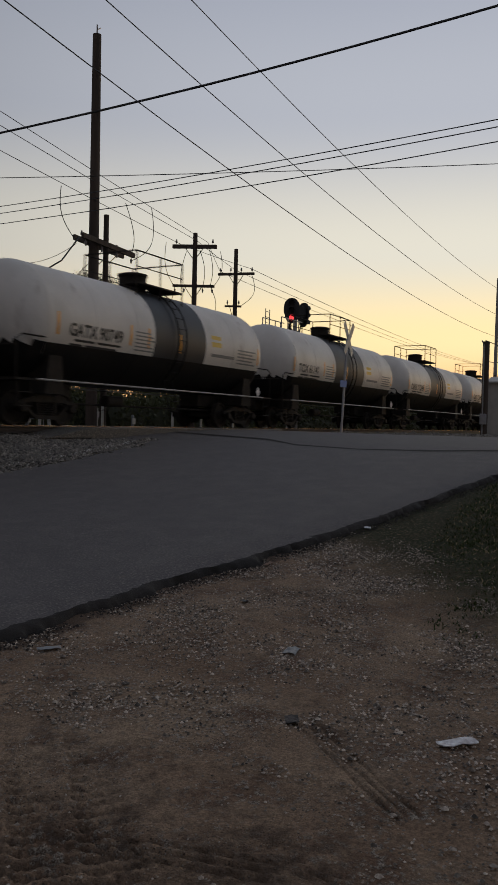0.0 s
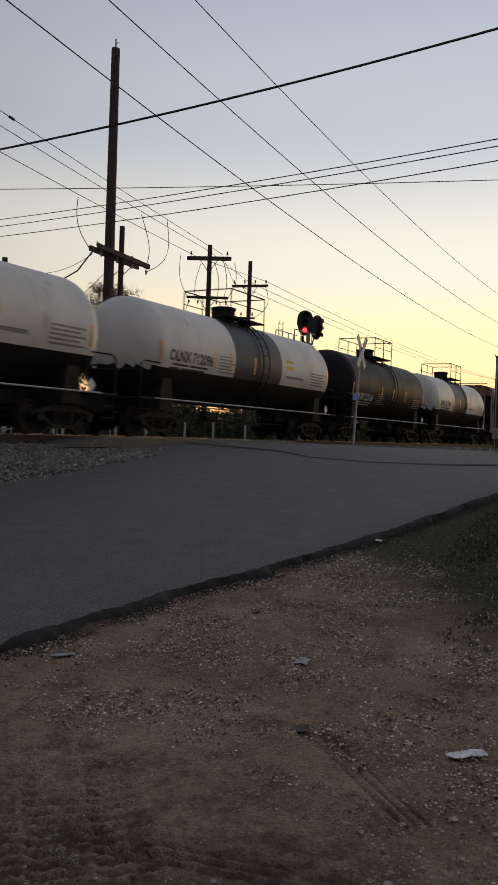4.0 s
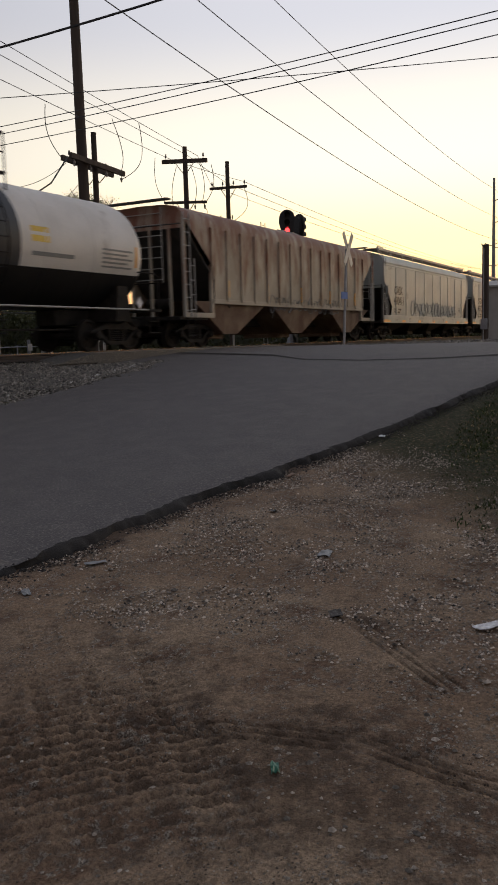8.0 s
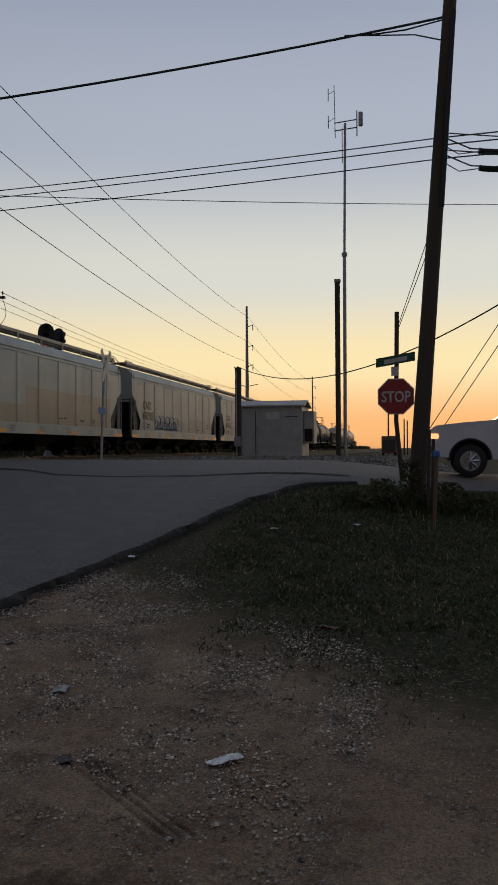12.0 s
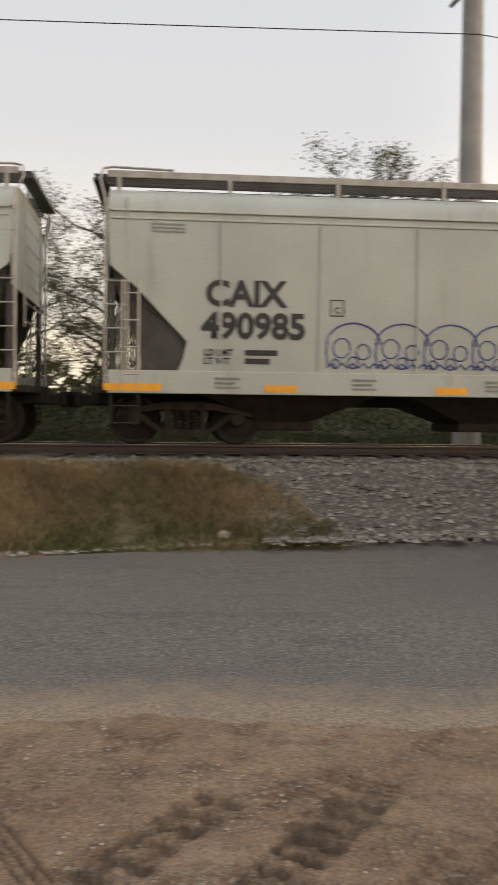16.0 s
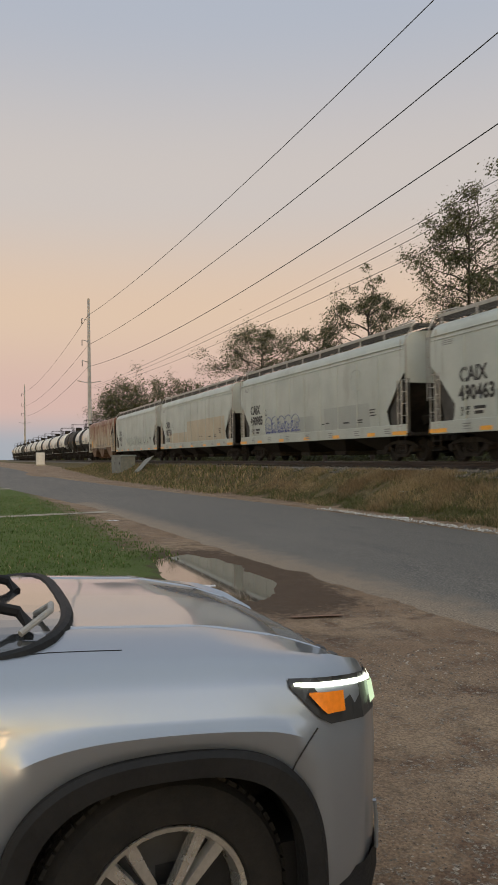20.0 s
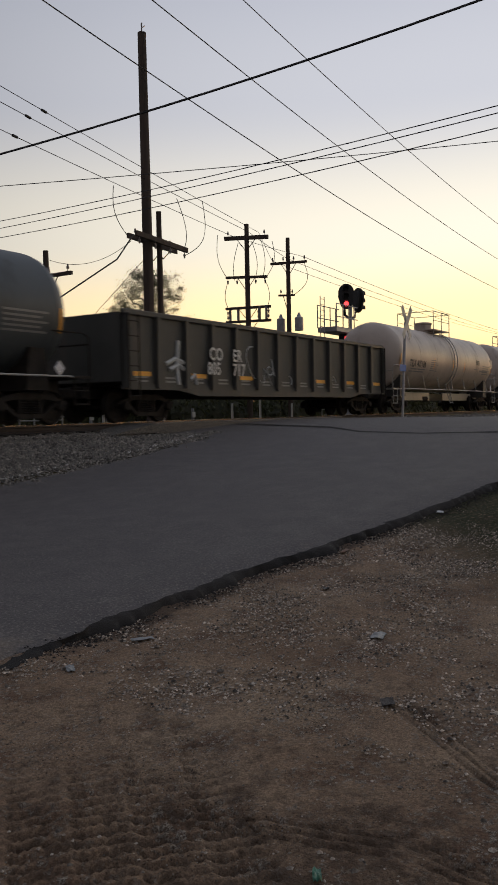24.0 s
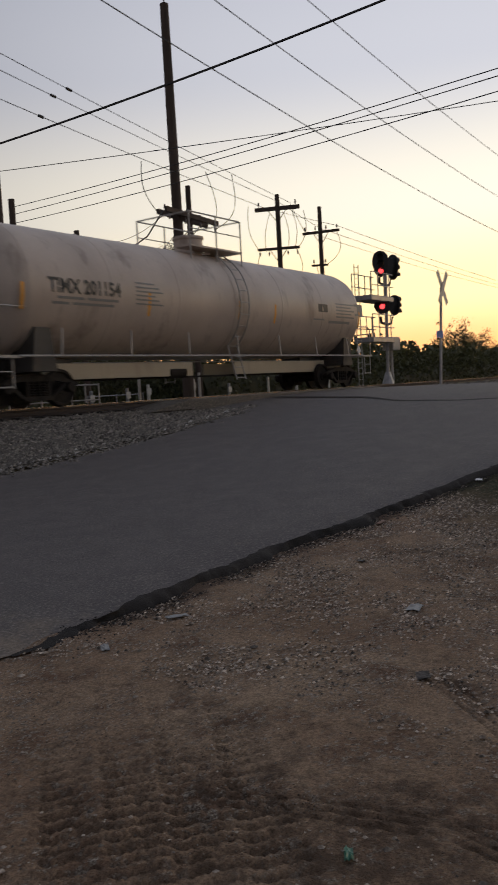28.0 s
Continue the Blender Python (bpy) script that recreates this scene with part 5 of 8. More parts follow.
def gondola_car(s0, s1, label):
    car, half = rail_car("gondola_car", label, s0, s1)
    he = half - 0.6
    z0, z1 = 0.95, 2.79
    for sg in (-1, 1):
        part("side_sheet", Solid().box(-he, he, sg * 1.45 - 0.02, sg * 1.45 + 0.02, z0, z1), M_GOND, car)
    for sg in (-1, 1):
        part("end_wall", Solid().box(min(sg * he, sg * (he - 0.08)), max(sg * he, sg * (he - 0.08)), -1.47, 1.47, z0, z1), M_GOND, car)
        part("top_chord", Solid().box(-he, he, sg * 1.48 - 0.07, sg * 1.48 + 0.07, z1 - 0.06, z1 + 0.08, 0.02), M_GOND, car)
        part("bottom_chord", Solid().prism([(-he, 1.0), (-he, 0.85), (-he + 2.3, 0.85), (-he + 3.2, 0.70), (he - 3.2, 0.70), (he - 2.3, 0.85), (he, 0.85), (he, 1.0)], sg * 1.47 - 0.05, sg * 1.47 + 0.05), M_GOND, car)
        for i in range(14):
            x = -he + 0.12 + (2 * he - 0.24) * i / 13
            part("side_stake", Solid().prism([(x - 0.09, z0 - 0.05), (x + 0.09, z0 - 0.05), (x + 0.06, z1), (x - 0.06, z1 - 0.03)], min(sg * 1.46, sg * 1.6), max(sg * 1.46, sg * 1.6)), M_GOND, car)
        for e in (-1, 1):
            part("ladder", ladder(e * (he - 0.3), sg * 1.62, 0.5, 2.75, 0.4, rungs=6), M_STEEL, car)
    part("floor", Solid().box(-he, he, -1.44, 1.44, 0.95, 1.05), M_STEEL, car)
    part("center_sill", Solid().box(-half + 0.4, half - 0.4, -0.3, 0.3, 0.65, 0.95, 0.02), M_STEEL, car)
    def put(me, x, z):
        for v in me.vertices:
            v.co = (x + v.co.x, -1.61, z + v.co.y)
        return me
    sp = (2 * he - 0.24) / 13
    for word, x, z in (("CO", -4.62, 1.74), ("ER", -3.4, 1.74), ("805", -4.72, 1.32), ("717", -3.4, 1.32)):
        part("lettering", put(text_mesh(word, 0.5, M_CHALK, 0.9), x, z), None, car)
    for i in (0, 2, 4, 8, 10, 12):
        x = -he + 0.12 + sp * i + 0.3
        part("reflector", Solid().box(x, x + 0.7, -1.49, -1.478, 1.2, 1.32), M_ORANGE, car, "orange reflector strip")
    def inner(me):
        for v in me.vertices:
            v.co = (v.co.x, -1.476, v.co.y)
        return me
    print_lines(car, [(-he + 0.5 + sp * i, 1.05 + 0.1 * j, 0.5, 0.05) for i in range(12) for j in range(2)], M_GHOST, inner)
    r2 = random.Random(3)
    for x, z, big in ((-2.1, 1.75, 0.42), (-1.6, 1.5, 0.3), (-1.1, 1.85, 0.38), (-1.0, 1.35, 0.26), (3.4, 1.45, 0.2), (3.6, 1.3, 0.14), (0.3, 1.25, 0.12)):
        a0, bend = r2.uniform(0, 6), r2.uniform(0.4, 0.7)
        part("spray_mark", Solid().tube([(x + big * math.cos(a0 + k * bend) * (1 - 0.05 * k), -1.482, z + 1.2 * big * math.sin(a0 + k * bend * 0.8)) for k in range(9)], 0.022, 4), M_CHALK, car, "pale spray-paint stroke")
    for pts in (((-5.95, 1.0), (-6.02, 1.5), (-5.93, 2.2)), ((-6.5, 1.55), (-6.1, 1.7), (-5.45, 1.55)), ((-6.35, 1.4), (-5.95, 1.55), (-5.6, 1.38)), ((-5.4, 1.15), (-5.2, 1.3), (-5.1, 1.02))):
        part("spray_mark", Solid().tube([(x, -1.482, z) for x, z in pts], 0.06, 5), M_CHALK, car, "broad white spray-paint stroke")
    return car


def build_train():
    W = "white tank car with a dark band and black belly"
    for i in range(6):
        a = 13.7 - 14.9 * (i + 1)
        if i == 2:
            tank_car(a, a + 14.9, "black", "UTLX", "67", "plain black tank car")
        else:
            tank_car(a, a + 14.9, "banded", "OLNX", "71", W)
    tank_car(13.7, 27.7, "banded", "GATX", "90749", W, band=(-1.0, 1.8), mark_x=-4.7)
    tank_car(27.7, 42.5, "banded", "TCIX", "61141", W, band=(-1.75, 1.75))
    tank_car(42.5, 57.3, "banded", "OLNX", "712348", W)
    tank_car(57.3, 72.0, "banded", "OLNX", "712096", W)
    tank_car(72.0, 85.1, "black", "GATX", "22166", "plain black tank car with orange reflectors", mark_x=-4.7, mark_z=1.95)
    tank_car(85.1, 99.3, "banded", "SHPX", "207999", W, band=(-2.1, 1.0), mark_x=-5.1)
    hopper_car(99.3, 117.7, "", "", "rust-stained ribbed hopper car with spray scrawl", M_RUST, "ribbed", graffiti=(M_GHOST, -2.6, 1.1, 14, 0.95))
    hopper_car(117.7, 136.8, "CAIX", "490411", "pale grey covered hopper car with spray scrawl", graffiti=(M_PATCH, -3.9, 1.15, 14, 1.3))
    hopper_car(136.8, 155.5, "CAIX", "490750", "pale grey covered hopper car with beige paint patches", patches=[(-1.0, 7.2, 1.25, 2.55, M_BEIGE), (-6, -1.1, 1.25, 1.9, M_BEIGE)])
    hopper_car(155.5, 174.0, "CAIX", "490985", "pale grey covered hopper car with blue scrawl", patches=[(2.0, 5.9, 1.25, 2.1, M_PATCH), (-1.2, 0.9, 1.25, 1.9, M_PATCH)], graffiti=(M_BLUEINK, -4.4, 1.2, 4, 1.65))
    hopper_car(174.0, 192.5, "CAIX", "490463", "pale grey covered hopper car", patches=[(-5.2, -1.6, 1.25, 2.0, M_PATCH)])
    hopper_car(192.5, 210.8, "CAIX", "490", "covered hopper car with large beige and grey patches", patches=[(-6.6, 7.0, 1.25, 2.2, M_BEIGE), (-7.5, -2.0, 2.21, 3.3, M_PATCH), (-2.0, 2.2, 2.45, 3.3, M_PATCH), (5.4, 8.0, 2.3, 3.5, M_PATCH), (2.2, 5.4, 2.21, 3.4, M_BEIGE)])
    tank_car(210.8, 223.5, "teal", "HOKX", "111", "dark teal tank car", zc=2.55, r=1.45, ink=M_CHALK)
    tank_car(223.5, 237.0, "teal", "HOKX", "111", "dark teal tank car", zc=2.55, r=1.45, ink=M_CHALK)
    tank_car(237.0, 251.5, "teal", "HOKX", "111765", "dark teal tank car", zc=2.58, r=1.48, ink=M_CHALK, dome="low")
    gondola_car(251.5, 269.2, "dark gondola car with ribbed sides and pale scrawl")
    tank_car(269.2, 286.0, "tan", "TILX", "401186", "dusty tan tank car")
    tank_car(286.0, 304.0, "tan", "TIMX", "201154", "dusty pale tank car at the end of the train", mark_x=-6.9, mark_z=2.5)


build_train()

# ---- poles and overhead lines ----
def sag_line(a, b, sag, n=16):
    return [(a[0] + (b[0] - a[0]) * i / n, a[1] + (b[1] - a[1]) * i / n, a[2] + (b[2] - a[2]) * i / n - sag * 4 * (i / n) * (1 - i / n)) for i in range(n + 1)]


def wire(name, label, a, b, sag, r=0.011, n=18, group="overhead wires"):
    return solo(name, Solid().tube(sag_line(a, b, sag, n), r, 5), M_CABLE, label, "wire", group)


def wood_pole(x, y, z0, z1, r=0.16, lean=(0, 0), label="tall weathered wooden utility pole", mats=None):
    p = thing("utility_pole", label, "pole", pose(x, y, 0), "utility poles")
    part("shaft", Solid().tube([(0, 0, z0), (lean[0] * 0.5, lean[1] * 0.5, (z0 + z1) / 2), (*lean, z1)], r, 14, r2=r * 0.72), mats or M_WOODPOLE, p, smooth=50)
    return p


def crossarm(pole, a, b, insul=4, h=0.13, drop=False):
    """A timber crossarm from a to b in the pole's space, with pin insulators."""
    a, b = Vector(a), Vector(b)
    d = (b - a).normalized()
    side = Vector((-d.y, d.x, 0)).normalized() * 0.06
    up = Vector((0, 0, h / 2))
    s = Solid()
    vs = [p + sx * side + sz * up for p in (a, b) for sx, sz in ((-1, -1), (1, -1), (1, 1), (-1, 1))]
    s.add(vs, [(3, 2, 1, 0), (4, 5, 6, 7), (0, 1, 5, 4), (1, 2, 6, 5), (2, 3, 7, 6), (3, 0, 4, 7)])
    mid = (a + b) / 2
    for e in (0.3, 0.7):
        s.tube([a.lerp(b, e) - up, mid - Vector((0, 0, 0.7))], 0.02, 5)
    arm = part("crossarm", s, M_WOODPOLE, pole)
    for i in range(insul):
        q = a.lerp(b, (i + 0.2) / (insul - 0.6) if insul > 1 else 0.5) + up
        sg = -1 if drop else 1
        o = q - 2 * up if drop else q
        s = Solid().lathe([(0, 0.015), (sg * 0.1, 0.015), (sg * 0.1, 0.05), (sg * 0.17, 0.055), (sg * 0.2, 0.035), (sg * 0.26, 0.04), (sg * 0.28, 0.0)], "z", o, 8)
        part("insulator", s, M_CERAM, arm)
    return arm


def build_lines():
    # tall pole by the crossing with a heavy double arm
    p = wood_pole(26.4, 21.5, 0.6, 16.9, 0.24, (0.05, 0.1), "very tall dark wooden pole behind the track")
    part("pole_cap", Solid().tube([(0.05, 0.1, 16.8), (0.05, 0.1, 17.3)], 0.03, 6).tube([(0.05, 0.1, 17.1), (0.25, 0.1, 17.25)], 0.02, 5), M_CERAM, p)
    crossarm(p, (-1.1, -0.3, 8.66), (2.4, -0.2, 8.52), 4, 0.2, True)
    crossarm(p, (-0.95, 0.25, 8.66), (2.3, 0.3, 8.52), 2, 0.2)
    q = wood_pole(27.2, 21.55, 0.6, 9.9, 0.15, label="short wooden stub pole beside a tall pole")
    # crossarm poles along the track
    p = wood_pole(36.2, 22.9, 0.7, 11.2, 0.16, label="wooden pole with three crossarms")
    crossarm(p, (-0.1, 1.3, 10.6), (0.1, -1.22, 10.42), 3, 0.2)
    crossarm(p, (-0.1, 1.25, 8.57), (0.1, -1.12, 8.42), 5, 0.13, True)
    for dz in (6.25, 6.95):
        crossarm(p, (-0.1, 1.3, dz), (0.1, -1.3, dz - 0.05), 5, 0.13, dz > 6.5)
    for k in (-1.1, -0.7, 0.6, 1.1):
        part("arm_spacer", Solid().box(-0.05, 0.05, k - 0.06, k + 0.06, 6.25, 6.95, 0.02), M_CERAM, p)
    t = wood_pole(39.8, 22.5, 0.7, 11.05, 0.15, label="wooden pole with one crossarm")
    crossarm(t, (-0.1, 1.05, 9.72), (0.1, -1.1, 9.66), 4)
    crossarm(t, (-0.05, 0.6, 7.95), (0.05, -0.35, 7.9), 2, 0.1)
    for k in (-0.3, 0.3):
        part("transformer", Solid().lathe([(5.95, 0.0), (5.95, 0.24), (6.65, 0.24), (6.72, 0.12), (6.9, 0.06), (6.95, 0.0)], "z", (0.1, k * 1.9, 0), 14), M_GALV, t, smooth=40)
    a = wood_pole(18.4, 22.0, 0.7, 8.1, 0.14, label="wooden pole with a short arm")
    crossarm(a, (-0.1, 0.9, 6.35), (0.1, -0.95, 6.35), 3)
    c = wood_pole(22.2, 23.0, 0.7, 7.7, 0.14, label="wooden pole with a short arm")
    crossarm(c, (-0.1, 0.95, 6.72), (0.1, -1.2, 6.78), 3)
    e = wood_pole(16.65, 20.5, 0.8, 9.7, 0.13, label="plain wooden pole behind the track")
    d = wood_pole(10.3, 20.5, 0.8, 9.35, 0.17)
    # steel transmission poles in one line beside the track
    def steel_pole(x, y, h, r, z0=0.7):
        p = thing("transmission_pole", "grey steel transmission pole with angled arms", "pole", pose(x, y, 0), "transmission poles")
        part("shaft", Solid().tube([(0, 0, z0), (0, 0, h)], r, 18, r2=r * 0.45), M_CONC, p, smooth=50)
        for k, dz in enumerate((3.0, 5.9, 8.7)):
            side = -1
            for sy in (side,):
                arm = part("arm", Solid().tube([(0, 0, h - dz), (-0.2, sy * 0.9, h - dz + 0.3)], 0.07, 6, r2=0.04), M_CONC, p)
                part("insulator", Solid().lathe([(h - dz + 0.28, 0.03)] + [(h - dz + 0.28 - 0.06 * i, 0.09 if i % 2 else 0.04) for i in range(1, 14)], "z", (-0.2, sy * 0.9, 0), 8), M_CERAM, arm)
        arm = part("arm", Solid().tube([(0, -1.6, h - 11.2), (0, 0, h - 11.5), (0, 1.6, h - 11.2)], 0.06, 6), M_CONC, p)
        return p
    for x, y, h, z0 in ((6.7, 19.2, 23.6, 0.7), (115.3, 23.9, 22.0, 0.7), (-112.5, 16.0, 23.3, 0.2), (-250, 16.4, 23.6, 0.2), (227, 28.4, 21.5, 0.7)):
        steel_pole(x, y, h, 0.33, z0)
    ends = [(-249, 15.5), (-107, 15.1), (6.5, 18.3), (112, 23.0), (226, 27.5)]
    for hs in ((20.8, 20.0, 20.68, 19.9, 19.8), (17.0, 16.2, 17.62, 16.5, 16.8), (14.2, 13.4, 14.95, 13.6, 14.0)):
        for (x0, y0), (x1, y1), h0, h1 in zip(ends, ends[1:], hs, hs[1:]):
            wire("power_line", "thin high-voltage line between steel poles", (x0, y0, h0), (x1, y1, h1), 2.2 if h1 == 14.95 else 1.7, 0.022, 28)
    # lower line under it, with joints, down to the crossarm poles
    starts = [(6.6, 18.6, 12.25), (6.6, 18.8, 11.75), (6.6, 18.6, 10.65)]
    ends = [(38.1, 23.3, 11.15), (36.2, 22.8, 10.8), (34.3, 22.5, 10.2)]
    for k, (a, b) in enumerate(zip(starts, ends)):
        w = wire("distribution_line", "bare wire with a splice running to a crossarm pole", a, b, 0.12, 0.013)
        for f in (0.14 + 0.03 * k, 0.42):
            q = Vector(a).lerp(Vector(b), f) - Vector((0, 0, 0.12 * 4 * f * (1 - f)))
            e = Vector(a).lerp(Vector(b), f + 0.008) - Vector((0, 0, 0.12 * 4 * f * (1 - f)))
            part("splice", Solid().tube([q, e], 0.045, 6), M_CABLE, w)
        wire("distribution_line", "bare wire with a splice running to a crossarm pole", b, (39.8, 22.5 + 1.0 * (1 - k), 9.9), 0.03, 0.013, 6)
        wire("distribution_line", "bare wire with a splice running to a crossarm pole", (39.8, 22.5 + 1.0 * (1 - k), 9.9), (112, 25.0 + 1.2 * (1 - k), 10.2 - 0.25 * k), 0.6, 0.014)
        wire("distribution_line", "bare wire with a splice running on beside the track", (112, 25.0 + 1.2 * (1 - k), 10.2 - 0.25 * k), (230, 30, 9.5), 0.8, 0.012)
        wire("distribution_line", "bare wire running beside the steel poles", a, (-107, 15.0 + 0.5 * k, 10.6), 1.0, 0.012, 28)
    # slack jumpers that hang from the wires to the arms below them
    for top, low, bulge in (((24.15, 21.3, 10.26), (24.95, 21.3, 8.45), -0.35), ((28.14, 21.3, 10.6), (28.5, 21.3, 8.4), 0.45), ((30.02, 21.3, 10.83), (28.75, 21.4, 8.3), 0.75),
                            ((36.2, 24.69, 10.89), (36.2, 24.1, 8.5), -0.3), ((36.2, 23.42, 10.3), (36.2, 23.7, 8.4), -0.16), ((36.2, 22.6, 10.3), (36.2, 22.4, 8.4), 0.2),
                            ((36.2, 22.05, 10.3), (36.2, 21.99, 8.35), 0.2), ((36.2, 21.39, 10.15), (36.2, 21.8, 8.35), 0.3), ((36.2, 24.1, 8.4), (36.2, 24.1, 6.95), -0.2), ((36.2, 21.9, 8.35), (36.2, 21.7, 6.95), 0.2), ((39.8, 21.5, 9.6), (39.8, 22.2, 7.9), 0.5)):
        top, low = Vector(top), Vector(low)
        side = Vector((bulge, 0, 0)) if top.x < 32 else Vector((0, -bulge, 0))
        pts = [top.lerp(low, i / 12) + (side + Vector((0, 0, -0.35 * abs(bulge)))) * math.sin(math.pi * i / 12) for i in range(13)]
        solo("jumper_wire", Solid().tube(pts, 0.016, 5), M_CABLE, "slack jumper wire hanging to a crossarm", "wire", "jumper wires")
    solo("guy_chain", Solid().tube([(24.9, 21.0, 8.5), (23.9, 21.0, 7.4), (20.5, 21.6, 5.2)], 0.03, 5), M_CABLE, "dark guy strand with a chain of insulators", "wire")
    wire("guy_wire", "thin steel guy wire to the ground", (26.4, 21.5, 8.0), (19.5, 23.5, 1.0), 0.05, 0.012)
    wire("guy_wire", "thin steel guy wire to the ground", (26.4, 21.4, 7.2), (20.5, 25.0, 1.0), 0.05, 0.012)
    wire("slack_wire", "slack wire between two poles", (22.2, 23.0, 7.4), (25.0, 21.2, 8.3), 0.5, 0.010)

    # leaning pole at the corner, its cables and fittings
    lean = wood_pole(14.7, 0.2, 0.3, 9.6, 0.155, (0.0, -0.68), "leaning wooden utility pole with bundled cables")
    s = Solid()
    for k in range(3):
        s.tube([(-0.16 + 0.05 * k, 0.02 - (0.62 * (z - 0.3) / 9.3) - 0.14 - 0.02 * k, z) for z in (5.8, 6.6, 7.4, 8.2, 9.2)], 0.018, 5)
    part("cable_riser", s, M_CABLE, lean)
    for z, dz in ((7.05, -0.05), (6.75, -0.3)):
        s = Solid().tube([(0, -0.5, z), (0.1, -1.0, z - 0.22), (0.3, -2.2, z - 0.3), (0.8, -9, z + 0.6)], 0.013, 6)
        s.tube([(0, -0.5, z + 0.06), (0.3, -2.2, z - 0.08), (0.8, -9, z + 0.75)], 0.012, 5)
        s.tube([(0.16, -1.15, z - 0.25), (0.2, -1.3, z - 0.27), (0.27, -1.75, z - 0.28), (0.29, -1.9, z - 0.28)], 0.055, 8)
        s.tube([(0, -0.45, z - 0.1), (0.05, -0.8, z - 0.32), (0.16, -1.2, z - 0.26)], 0.01, 5)
        part("cable_bundle", s, M_CABLE, lean)
    top = (14.8, -0.5, 9.2)
    wire("overhead_cable", "thick black cable from a leaning pole over the road", top, (10.3, 20.4, 6.4), 0.45, 0.022, 24)
    s = Solid().tube([(14.72, -0.35, 9.1), (14.6, 0.3, 8.93), (14.5, 0.9, 8.86), (14.42, 1.35, 8.85)], 0.014, 6)
    s.tube([(14.72, -0.3, 8.75), (14.6, 0.15, 8.83), (14.5, 0.6, 8.82), (14.42, 1.35, 8.85)], 0.012, 6)
    solo("cable_loop", s, M_CABLE, "black cable loops lashed under a thick cable", "wire")
    for k, z in enumerate((7.04, 6.91, 6.67)):
        wire("telephone_line", "thin line from a wooden pole to a leaning pole", (18.4, 22.0, (7.84, 7.6, 7.31)[k]), (14.75, -0.25, z), (0.17, 0.14, 0.17)[k], 0.011, 20)
        wire("telephone_line", "thin line leading on from a leaning pole", (14.75, -0.25, z), (13.5, -22, z + 1.2), 0.3, 0.013, 12)
    wire("telephone_line", "taut dark line over the crossing", (14.5, 24.5, 8.24), (31, -8, 10.09), 0.27, 0.012, 20)
    wire("overhead_cable", "sagging cable from a short post to the corner", (39.6, 8.8, 5.66), (16.5, -4.2, 6.18), 1.7, 0.02, 24)
    for k in (0.0, 0.26):
        wire("guy_wire", "thin steel guy wire to the ground", (22.0, 0.62 - k * 1.2, 0.9), (22.0, -3.6, 7.35 - 2.2 * k), 0.02, 0.012, 6)
    for k in (0, 0.25):
        wire("guy_wire", "thin steel guy wire to the ground", (14.75, -0.15, 5.3 + k), (18.4, 0.55, 4.2 + k * 0.3), 0.0, 0.008, 4)


build_lines()

